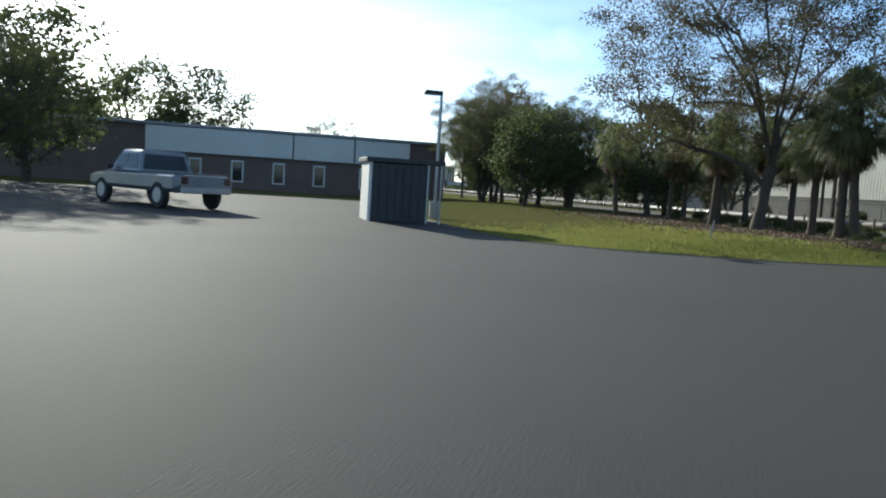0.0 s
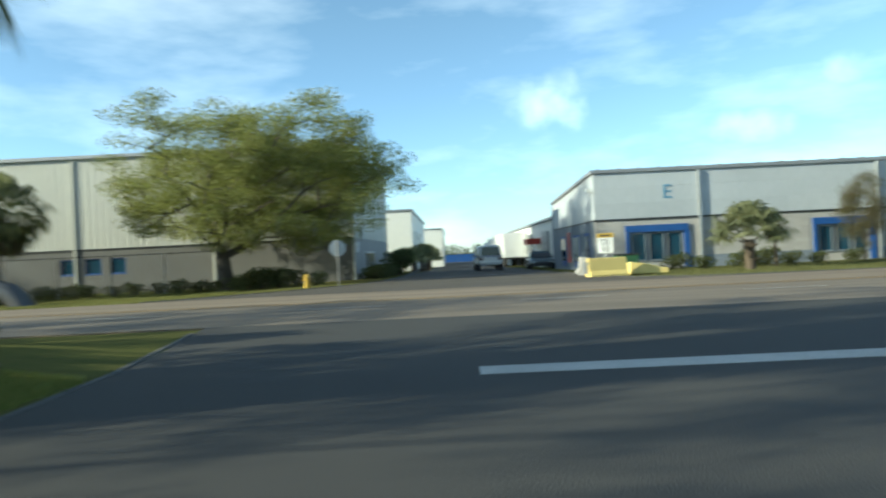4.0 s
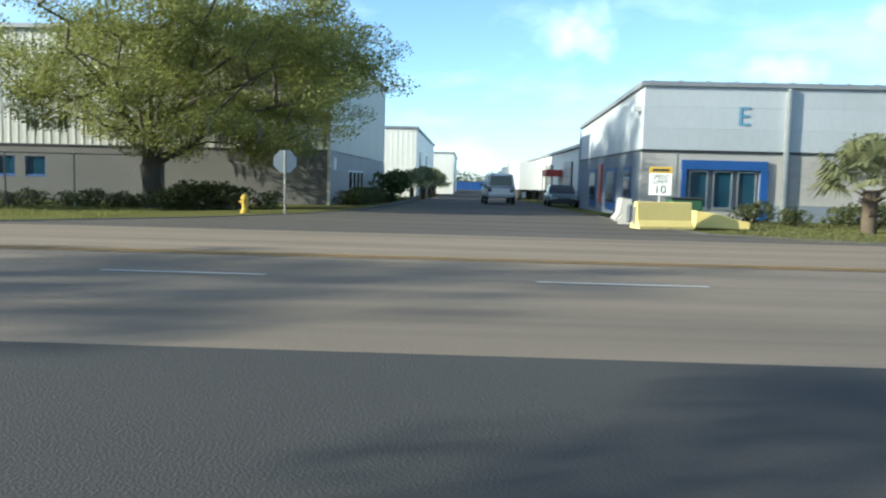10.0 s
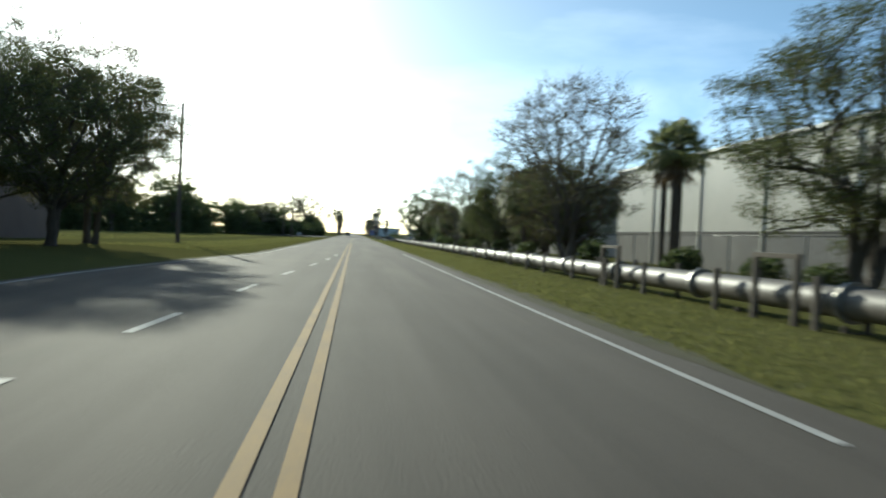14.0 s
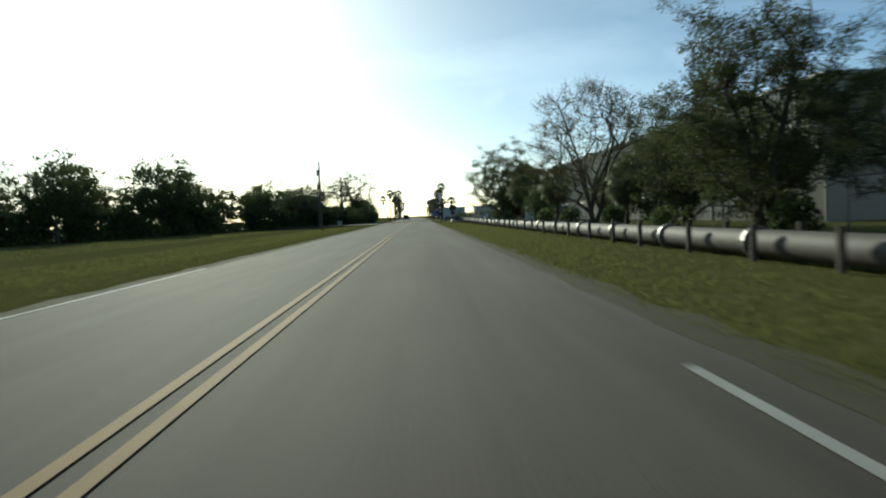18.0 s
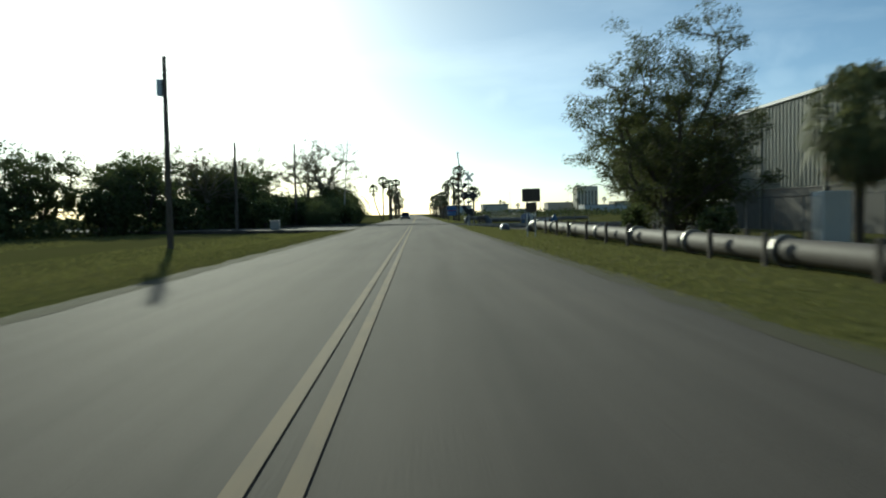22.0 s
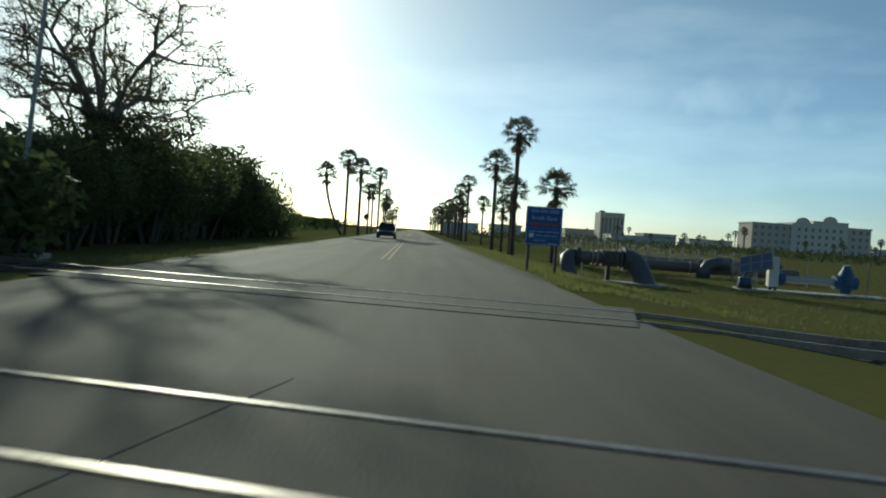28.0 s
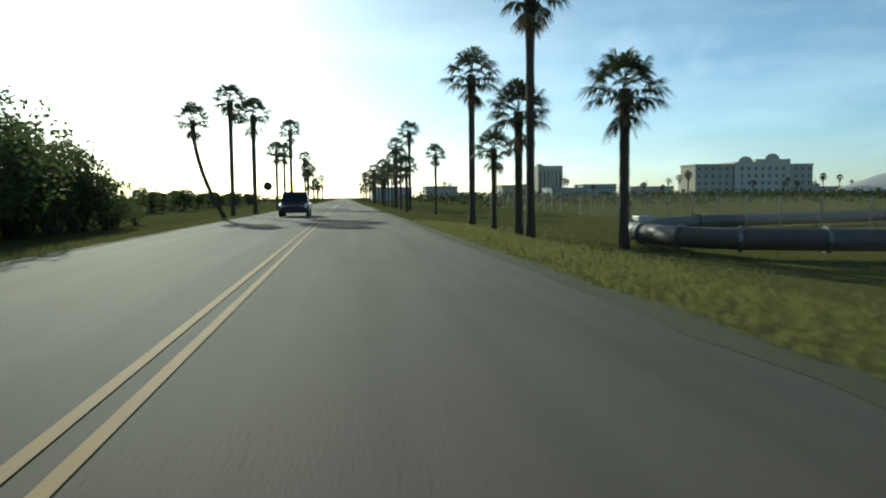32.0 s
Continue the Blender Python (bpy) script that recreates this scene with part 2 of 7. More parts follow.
M = {
    "asphalt": mat("asphalt", (0.069, 0.058, 0.047), (0.105, 0.088, 0.071), 0.88, scale=0.25, fine=40, bump=0.5, spread=0.7, spec=0.3, streak=0.3),
    "asphalt_new": mat("asphalt_new", (0.042, 0.04, 0.037), (0.062, 0.058, 0.053), 0.88, scale=0.35, fine=60, bump=0.35, spread=0.8, spec=0.3),
    "asphalt_warm": mat("asphalt_warm", (0.14, 0.108, 0.076), (0.19, 0.148, 0.106), 0.86, scale=0.3, fine=50, bump=0.3, spread=0.8, streak=0.3),
    "asphalt_brown": mat("asphalt_brown", (0.165, 0.122, 0.08), (0.215, 0.162, 0.11), 0.85, scale=0.3, fine=50, bump=0.3, spread=0.8, streak=0.25),
    "yellow_paint": mat("yellow_paint", (0.4, 0.23, 0.045), (0.17, 0.115, 0.06), 0.85, scale=1.1, fine=25, spread=0.8),
    "yellow_worn": mat("yellow_worn", (0.27, 0.19, 0.09), (0.11, 0.09, 0.065), 0.88, scale=1.1, fine=25, spread=0.8),
    "white_paint": mat("white_paint", (0.55, 0.53, 0.49), (0.24, 0.23, 0.21), 0.8, scale=1.1, fine=25, spread=0.85),
    "white_worn": mat("white_worn", (0.24, 0.23, 0.21), (0.1, 0.095, 0.085), 0.88, scale=1.1, fine=25, spread=0.85),
    "soil": mat("soil", (0.088, 0.1, 0.03), (0.145, 0.127, 0.055), 1.0, scale=0.07, fine=7, bump=0.6, spread=0.8, spec=0.0),
    "mulch": mat("mulch", (0.16, 0.12, 0.085), (0.09, 0.065, 0.045), 0.95, scale=1.2, fine=22, bump=0.8, spread=0.8),
    "concrete": mat("concrete", (0.4, 0.38, 0.35), (0.3, 0.29, 0.27), 0.85, scale=1.0, fine=35, bump=0.2),
    "kerb": mat("kerb", (0.085, 0.08, 0.072), (0.055, 0.052, 0.048), 0.9, scale=1.0, fine=30, bump=0.25),
    "ballast": mat("ballast", (0.1, 0.088, 0.075), (0.05, 0.045, 0.04), 0.95, scale=3, fine=18, bump=1.0, spread=0.9),
    "rail": mat("rail", (0.4, 0.37, 0.34), (0.16, 0.12, 0.09), 0.45, 0.8, scale=2, fine=20),
    "steel": mat("steel", (0.34, 0.33, 0.31), (0.22, 0.2, 0.18), 0.42, 0.8, scale=1.2, fine=12, bump=0.1, spread=0.8),
    "pipe_rusty": mat("pipe_rusty", (0.125, 0.105, 0.085), (0.06, 0.047, 0.038), 0.72, 0.0, scale=0.9, fine=8, bump=0.2, spread=0.9, stretch=(1, 0.5, 1)),
    "pipe": mat("pipe", (0.16, 0.142, 0.12), (0.085, 0.07, 0.058), 0.56, 0.0, scale=0.9, fine=8, bump=0.12, spread=0.9, stretch=(1, 0.5, 1)),
    "pipe_dark": mat("pipe_dark", (0.1, 0.105, 0.115), (0.06, 0.06, 0.065), 0.45, 0.2, scale=1.2, fine=9, bump=0.12, spread=0.8),
    "rust": mat("rust", (0.2, 0.1, 0.055), (0.1, 0.05, 0.03), 0.85, 0.2, scale=3, fine=20, bump=0.3),
    "galv": mat("galv", (0.45, 0.46, 0.46), (0.33, 0.34, 0.34), 0.45, 0.8, scale=4, fine=30),
    "old_wood": mat("old_wood", (0.13, 0.105, 0.08), (0.07, 0.055, 0.042), 0.9, scale=3, fine=14, bump=0.4, stretch=(3, 3, 0.6)),
    "brown_board": mat("brown_board", (0.105, 0.06, 0.035), (0.065, 0.036, 0.022), 0.85, scale=2, fine=14, bump=0.3, stretch=(4, 4, 0.6)),
    "panel_white": mat("panel_white", (0.72, 0.71, 0.66), (0.6, 0.59, 0.545), 0.55, scale=0.4, fine=6, spread=0.7, stretch=(1, 1, 0.3)),
    "panel_olive": mat("panel_olive", (0.257, 0.254, 0.203), (0.172, 0.168, 0.129), 0.6, scale=0.45, fine=7, spread=0.8, stretch=(1, 1, 0.25)),
    "panel_cream": mat("panel_cream", (0.47, 0.46, 0.4), (0.38, 0.37, 0.32), 0.55, scale=0.35, fine=6, spread=0.7, stretch=(1, 1, 0.3)),
    "panel_grey": mat("panel_grey", (0.44, 0.46, 0.475), (0.36, 0.38, 0.395), 0.5, 0.1, scale=0.5, fine=8, spread=0.7, stretch=(1, 1, 0.4), each=0.05),
    "block": mat("block", (0.4, 0.38, 0.35), (0.3, 0.285, 0.265), 0.9, scale=0.7, fine=16, bump=0.3, spread=0.8, each=0.06),
    # base block darkened: the trees' shade on the wall is mixed into its tone
    "block_shaded": mat("block_shaded", (0.15, 0.143, 0.132), (0.1, 0.096, 0.09), 0.9, scale=0.7, fine=16, bump=0.3, spread=0.8, each=0.06),
    "block_blue": mat("block_blue", (0.2, 0.23, 0.27), (0.15, 0.17, 0.2), 0.85, scale=0.7, fine=16, bump=0.25, spread=0.8, each=0.06),
    "roof_metal": mat("roof_metal", (0.3, 0.31, 0.32), (0.22, 0.22, 0.23), 0.5, 0.4, scale=0.6, fine=10),
    "dark_metal": mat("dark_metal", (0.04, 0.042, 0.045), (0.025, 0.026, 0.028), 0.5, 0.4, scale=3, fine=20),
    "blue_paint": mat("blue_paint", (0.016, 0.075, 0.26), (0.012, 0.055, 0.19), 0.5, scale=1.5, fine=15),
    "faded_blue": mat("faded_blue", (0.09, 0.22, 0.34), (0.12, 0.25, 0.35), 0.6, scale=3, fine=20),
    "shoulder": mat("shoulder", (0.13, 0.11, 0.08), (0.07, 0.075, 0.035), 0.97, scale=1.2, fine=20, bump=0.8, spread=0.9, spec=0.1),
    "blue_sign": mat("blue_sign", (0.016, 0.075, 0.27), (0.02, 0.085, 0.24), 0.5, scale=2.0, fine=20),
    "sign_white": mat("sign_white", (0.72, 0.72, 0.7), (0.62, 0.62, 0.6), 0.5, scale=2, fine=20),
    "sign_letters": mat("sign_letters", (0.48, 0.54, 0.66), (0.38, 0.46, 0.6), 0.5, scale=2, fine=20),
    "sign_text_blue": mat("sign_text_blue", (0.2, 0.3, 0.52), (0.16, 0.26, 0.46), 0.5, scale=2, fine=20),
    "barrier_yellow": mat("barrier_yellow", (0.72, 0.57, 0.2), (0.58, 0.43, 0.15), 0.75, scale=1.5, fine=18, bump=0.15, spread=0.8),
    "yellow_gloss": mat("yellow_gloss", (0.5, 0.33, 0.04), (0.36, 0.23, 0.03), 0.45, scale=2, fine=18),
    "black": mat("black", (0.015, 0.015, 0.016), (0.025, 0.025, 0.026), 0.5, scale=3, fine=20),
    "rubber": mat("rubber", (0.02, 0.02, 0.021), (0.032, 0.031, 0.03), 0.85, scale=5, fine=30, bump=0.2),
    "sleeper": mat("sleeper", (0.06, 0.05, 0.04), (0.03, 0.026, 0.022), 0.95, scale=3, fine=14, bump=0.4),
    "band_red": mat("band_red", (0.22, 0.06, 0.045), (0.16, 0.05, 0.04), 0.6, scale=3, fine=15),
    "brown_wall": mat("brown_wall", (0.19, 0.14, 0.12), (0.14, 0.105, 0.09), 0.9, scale=0.6, fine=14, bump=0.2),
    "bark": mat("bark", (0.11, 0.09, 0.07), (0.06, 0.048, 0.038), 0.95, scale=3, fine=18, bump=0.8, spread=0.8, stretch=(2, 2, 0.5)),
    "bark_pale": mat("bark_pale", (0.2, 0.175, 0.14), (0.12, 0.1, 0.08), 0.95, scale=2, fine=14, bump=0.6, spread=0.8),
    "palm_bark": mat("palm_bark", (0.115, 0.085, 0.06), (0.055, 0.042, 0.03), 0.95, scale=2, fine=9, bump=1.0, spread=0.8, stretch=(1, 1, 3)),
    "leaf_oak": leaf_mat("leaf_oak", (0.065, 0.082, 0.028), (0.12, 0.125, 0.05), 0.5),
    "leaf_lime": leaf_mat("leaf_lime", (0.14, 0.165, 0.04), (0.25, 0.245, 0.075), 0.42),
    "leaf_dry": leaf_mat("leaf_dry", (0.085, 0.085, 0.04), (0.15, 0.125, 0.06), 0.5, 0.15),
    "leaf_dark": leaf_mat("leaf_dark", (0.055, 0.082, 0.03), (0.12, 0.135, 0.055), 0.56),
    "leaf_far": leaf_mat("leaf_far", (0.045, 0.06, 0.028), (0.085, 0.09, 0.045), 0.4, 0.0),
    "leaf_palm": leaf_mat("leaf_palm", (0.105, 0.127, 0.052), (0.215, 0.218, 0.1), 0.5),
    "leaf_fan": leaf_mat("leaf_fan", (0.05, 0.06, 0.03), (0.09, 0.1, 0.05), 0.28, 0.2),
    "leaf_palm_pale": leaf_mat("leaf_palm_pale", (0.15, 0.17, 0.08), (0.3, 0.3, 0.16), 0.45),
    "moss": leaf_mat("moss", (0.2, 0.2, 0.14), (0.13, 0.14, 0.09), 0.35),
    "leaf_dead": leaf_mat("leaf_dead", (0.17, 0.125, 0.07), (0.1, 0.07, 0.04), 0.3),
    "grass": leaf_mat("grass", (0.14, 0.15, 0.045), (0.22, 0.21, 0.08), 0.45, 0.1),
    "lawn": leaf_mat("lawn", (0.175, 0.205, 0.05), (0.285, 0.272, 0.085), 0.55, 0.1),
    "litter": leaf_mat("litter", (0.2, 0.14, 0.08), (0.1, 0.065, 0.04), 0.2),
    "cinder": mat("cinder", (0.06, 0.052, 0.038), (0.032, 0.034, 0.018), 0.98, scale=0.7, fine=14, bump=0.8, spread=0.9, spec=0.1),
    "grass_dry": leaf_mat("grass_dry", (0.16, 0.15, 0.06), (0.11, 0.12, 0.04), 0.4),
    "glass_blue": glass_mat("glass_blue", (0.01, 0.045, 0.075), 0.15),
    "glass_dark": glass_mat("glass_dark", (0.012, 0.014, 0.016)),
    "lamp_glass": glass_mat("lamp_glass", (0.55, 0.55, 0.52), 0.15),
    "lens_red": glass_mat("lens_red", (0.05, 0.006, 0.006), 0.3),
    "car_white": mat("car_white", (0.75, 0.75, 0.73), (0.66, 0.66, 0.64), 0.3, scale=1.5, fine=12, coat=0.6),
    "car_black": mat("car_black", (0.03, 0.026, 0.028), (0.045, 0.035, 0.036), 0.25, scale=1.5, fine=12, coat=1.0),
    "car_green": mat("car_green", (0.02, 0.045, 0.045), (0.03, 0.055, 0.055), 0.3, scale=1.5, fine=12, coat=0.8),
    "car_grey": mat("car_grey", (0.22, 0.24, 0.26), (0.17, 0.185, 0.2), 0.3, 0.3, scale=1.5, fine=12, coat=0.8),
    "red_paint": mat("red_paint", (0.45, 0.05, 0.03), (0.33, 0.04, 0.025), 0.45, scale=2, fine=15),
    "stucco": mat("stucco", (0.5, 0.45, 0.37), (0.42, 0.38, 0.31), 0.9, scale=0.3, fine=5, bump=0.2),
    "stucco_light": mat("stucco_light", (0.62, 0.57, 0.48), (0.54, 0.49, 0.41), 0.9, scale=0.3, fine=5, bump=0.2),
    "far_window": mat("far_window", (0.2, 0.2, 0.2), (0.15, 0.15, 0.155), 0.3, scale=2, fine=10),
    "solar": glass_mat("solar", (0.09, 0.11, 0.16), 0.22),
    "blue_valve": mat("blue_valve", (0.03, 0.09, 0.2), (0.025, 0.07, 0.15), 0.5, scale=3, fine=20),
    "tarp_white": mat("tarp_white", (0.6, 0.59, 0.57), (0.32, 0.31, 0.3), 0.8, scale=0.5, fine=3, spread=0.9),
}


# ---- shapes ----
class Shape:
    """Collects points and faces; out() makes one mesh object of them."""

    def __init__(self):
        self.v, self.f = [], []

    def add(self, pts, faces):
        k = len(self.v)
        self.v.extend(tuple(p) for p in pts)
        self.f.extend(tuple(k + i for i in f) for f in faces)
        return self

    def box(self, x0, y0, z0, x1, y1, z1, m=None):
        p = [Vector(q) for q in ((x0, y0, z0), (x1, y0, z0), (x1, y1, z0), (x0, y1, z0), (x0, y0, z1), (x1, y0, z1), (x1, y1, z1), (x0, y1, z1))]
        if m:
            p = [m @ q for q in p]
        return self.add(p, [(0, 3, 2, 1), (4, 5, 6, 7), (0, 1, 5, 4), (1, 2, 6, 5), (2, 3, 7, 6), (3, 0, 4, 7)])

    def soft_box(self, x0, y0, z0, x1, y1, z1, r=0.02, m=None):
        """A box with its twelve edges cut off by r."""
        bm = bmesh.new()
        bmesh.ops.create_cube(bm, size=1)
        for q in bm.verts:
            q.co = Vector(((x0 + x1) / 2 + q.co.x * (x1 - x0), (y0 + y1) / 2 + q.co.y * (y1 - y0), (z0 + z1) / 2 + q.co.z * (z1 - z0)))
        bmesh.ops.bevel(bm, geom=bm.edges[:], offset=r, segments=2, affect="EDGES", profile=0.6)
        bm.verts.index_update()
        self.add([m @ q.co if m else q.co for q in bm.verts], [[q.index for q in f.verts] for f in bm.faces])
        bm.free()
        return self

    def tube(self, pts, radii, n=8, cap=True):
        """A round bar through pts, with a radius at each."""
        pts = [Vector(p) for p in pts]
        radii = radii if isinstance(radii, (list, tuple)) else [radii] * len(pts)
        ring, faces, side = [], [], None
        for i, p in enumerate(pts):
            way = (pts[min(i + 1, len(pts) - 1)] - pts[max(i - 1, 0)]).normalized()
            if side is None:
                side = way.orthogonal().normalized()
            side = (side - way * side.dot(way)).normalized()
            up = way.cross(side)
            ring += [p + (side * math.cos(math.tau * k / n) + up * math.sin(math.tau * k / n)) * radii[i] for k in range(n)]
        for i in range(len(pts) - 1):
            faces += [(i * n + k, i * n + (k + 1) % n, (i + 1) * n + (k + 1) % n, (i + 1) * n + k) for k in range(n)]
        if cap:
            faces += [tuple(range(n - 1, -1, -1)), tuple((len(pts) - 1) * n + k for k in range(n))]
        return self.add(ring, faces)

    def prism(self, outline, z0, z1, m=None):
        """An outline in x, y raised from z0 to z1."""
        n = len(outline)
        p = [Vector((x, y, z0)) for x, y in outline] + [Vector((x, y, z1)) for x, y in outline]
        if m:
            p = [m @ q for q in p]
        return self.add(p, [tuple(range(n - 1, -1, -1)), tuple(range(n, 2 * n))] + [(k, (k + 1) % n, n + (k + 1) % n, n + k) for k in range(n)])

    def mesh(self, name, material, smooth=False):
        me = bpy.data.meshes.new(name)
        me.from_pydata(self.v, [], self.f)
        me.materials.append(material)
        if smooth:
            me.polygons.foreach_set("use_smooth", [True] * len(me.polygons))
        me.update()
        return me

    def out(self, name, material, parent=None, label="", smooth=False):
        ob = new(name, self.mesh(name, material, smooth))
        if parent:
            ob.parent = parent
        if label:
            tagged(ob, label)
        return ob


def thing(name, label, category, at=(0, 0, 0), turn=0.0, group="", kind=""):
    """An empty at the base of a thing, to which its parts belong."""
    ob = tagged(new(name), label, category, group, kind)
    ob.empty_display_size = 0.2
    ob.matrix_basis = pose(*at, 0, 0, turn)
    return ob


def smooth01(a, b, x):
    t = min(1.0, max(0.0, (x - a) / (b - a)))
    return t * t * (3 - 2 * t)


def along(rows, y):
    """Straight between rows of (y, value, ...)."""
    if y <= rows[0][0]:
        return rows[0][1:]
    for a, b in zip(rows, rows[1:]):
        if y <= b[0]:
            t = (y - a[0]) / (b[0] - a[0])
            return tuple(p + (q - p) * t for p, q in zip(a[1:], b[1:]))
    return rows[-1][1:]


def street_fall(x):
    """The side street falls away slowly from the junction."""
    return -0.0115 * min(95.0, max(0.0, x - 16.0))


def ground_z(x, y):
    """Height of the open ground: level by the road, falling off the embankment near the railway, a low planted bank by the car park."""
    z = -0.03
    drop = along([(-2, 0.0), (5, 0.2), (20, 0.2), (60, 0.14), (120, 0.18), (175, 0.3), (205, 0.55), (230, 0.7), (260, 0.5), (300, 0.3)], y)[0]
    z -= drop * smooth01(4.6, 11.0, x)
    z -= along([(50, 0.0), (90, 0.2), (250, 0.3)], y)[0] * smooth01(5.0, 10.0, -x)
    bank = smooth01(-27.2, -20.5, x) * smooth01(-7.0, -11.5, x) * smooth01(-4.3, -1.2, y) * smooth01(60, 25, y)
    return z + 0.34 * bank + street_fall(x) * smooth01(4.0, -2.0, y) * smooth01(-90.0, -70.0, y)


# ---- plants ----
def leaf(sh, p, size, rng, plain=True):
    """One pointed leaf clump at p, turned any way."""
    a = Vector((rng.gauss(0, 1), rng.gauss(0, 1), rng.gauss(0, 0.8))).normalized()
    b = a.orthogonal().normalized()
    b = (b * math.cos(r := rng.uniform(0, 6.28)) + a.cross(b) * math.sin(r)).normalized()
    s, w = size * rng.uniform(0.7, 1.35), size * rng.uniform(0.3, 0.55)
    if plain:
        sh.add([p - a * s * 0.5 - b * w * 0.5, p + a * s * 0.1 + b * w * 1.3, p + a * s * 0.6 - b * w * 0.4], [(0, 1, 2)])
        return
    sh.add([p - a * s * 0.5, p + b * w, p + a * s * 0.55 + b.cross(a) * s * 0.15, p - b * w], [(0, 1, 2, 3)])


def grow_tree(seed, top, rx, ry, low, trunk_r, fork_z, clusters, leaves, size, spread, fork=6, shell=0.45, thin=0.011, flat=0.6, rough=0.3, twigs=0, twig=0.6, stems=1, shift=0.0, plain=True, power=2.0):
    """Wood and leaves of a broad tree: a trunk that forks, limbs that branch out to leaf clumps filling an uneven crown."""
    rng = random.Random(seed)
    wood, crown, ends = Shape(), Shape(), []
    cz, rz, off = (top + low) / 2, (top - low) / 2, Vector((seed * 3.1, seed * 1.7, 0))
    while len(ends) < clusters:
        d = Vector((rng.gauss(0, 1), rng.gauss(0, 1), rng.gauss(0, 1))).normalized()
        lump = 1 + rough * noise.noise(d * 1.8 + off) * 1.4 + rough * 0.7 * noise.noise(d * 4.5 + off)
        r = rng.uniform(shell ** 3, 1) ** (1 / 3) * lump * (abs(d.x) ** power + abs(d.y) ** power + abs(d.z) ** power) ** (-1 / power)
        ends.append(Vector((shift + d.x * rx * r, d.y * ry * r, max(low * 0.9, cz + d.z * rz * r))))
    pos, par, gone = [], [], []

    def node(p, parent):
        pos.append(p)
        par.append(parent)
        gone.append(0.0 if parent < 0 else gone[parent] + (p - pos[parent]).length)
        return len(pos) - 1

    foot = node(Vector((0, 0, -0.25)), -1)
    for s in range(stems):
        k = foot
        lean = Vector((rng.gauss(0, 0.12), rng.gauss(0, 0.12), 1)) if stems == 1 else Vector((math.cos(s * 2.4) * 0.32, math.sin(s * 2.4) * 0.32, 1))
        for i in range(3):
            k = node(lean * (fork_z * (i + 1) / 3) + Vector((rng.gauss(0, 0.03), rng.gauss(0, 0.03), 0)), k)
        for f in range(fork // stems if stems > 1 else fork):
            a = math.tau * (f + rng.uniform(-0.3, 0.3)) / max(1, fork // stems) + s * 1.3
            goal = Vector((math.cos(a) * rx * 0.5, math.sin(a) * ry * 0.5, low + (top - low) * rng.uniform(0.3, 0.8)))
            p0, q = pos[k], k
            bow = p0 + Vector((0, 0, (goal - p0).length * 0.3)) + (goal - p0) * 0.25
            for i in range(1, 6):
                t = i / 5
                q = node(p0 * (1 - t) ** 2 + bow * 2 * t * (1 - t) + goal * t * t + Vector((rng.gauss(0, 0.06), rng.gauss(0, 0.06), rng.gauss(0, 0.06))), q)
    tip = pos[3]
    first = len(pos)
    for e in sorted(ends, key=lambda e: (e - tip).length):
        P = np.array([tuple(p) for p in pos[2:]])
        cost = np.linalg.norm(P - np.array(tuple(e)), axis=1) + 0.3 * np.array(gone[2:]) + 0.5 * np.maximum(0, P[:, 2] - e.z)
        k = int(cost.argmin()) + 2
        way = e - pos[k]
        n = max(1, min(5, int(way.length / 0.75)))
        a = pos[k]
        for i in range(1, n + 1):
            t = i / n
            k = node(a + way * t + Vector((0, 0, way.length * 0.12 * math.sin(math.pi * t))) + Vector((rng.gauss(0, 0.05), rng.gauss(0, 0.05), rng.gauss(0, 0.05))), k)
    load = [1.0] * len(pos)
    for i in range(len(pos) - 1, 0, -1):
        load[par[i]] += load[i]
    most = max(load[1:])
    rad = [max(thin, trunk_r * (w / most) ** 0.5) for w in load]
    rad[0] = trunk_r * 1.5
    for i in range(1, len(pos)):
        wood.tube([pos[par[i]], pos[i]], [min(rad[par[i]], rad[i] * 1.5), rad[i]], 8 if rad[i] > 0.09 else 5 if rad[i] > 0.03 else 3, cap=False)
    for e in ends:
        for _ in range(twigs):
            w = (Vector((e.x, e.y, (e.z - cz) * 0.8 + 1.2)).normalized() + Vector((rng.gauss(0, 0.5), rng.gauss(0, 0.5), rng.gauss(0, 0.4)))).normalized() * twig * rng.uniform(0.5, 1.3)
            b = e + w * 0.5 + Vector((rng.gauss(0, 0.05), rng.gauss(0, 0.05), 0.03))
            wood.tube([e, b, e + w], [thin, thin * 0.8, thin * 0.5], 3, cap=False)
    for i in range(leaves):
        c = ends[i % len(ends)]
        d = Vector((rng.gauss(0, 1), rng.gauss(0, 1), rng.gauss(0, 1))).normalized() * spread * 1.9 * rng.random() ** 0.45
        leaf(crown, c + Vector((d.x, d.y, d.z * flat)), size, rng, plain)
    return wood, crown


def make_tree(name, label, category, wood, crown, bark, foliage, at, turn=0.0, size=1.0, group=""):
    ob = thing(name, label, category, (at[0], at[1], ground_z(at[0], at[1])), turn, group)
    ob.scale = (size, size, size)
    wood.out("trunk", bark, ob, smooth=True)
    if crown.v:
        crown.out("crown", foliage, ob)
    return ob


def plant(ob, x, y, turn, size, z=None, label="", stretch=1.0):
    """Another plant of the same kind at x, y."""
    c = copy_thing(ob, pose(x, y, ground_z(x, y) if z is None else z, 0, 0, turn))
    c.scale = (size, size, size * stretch)
    if label:
        tagged(c, label)
    return c


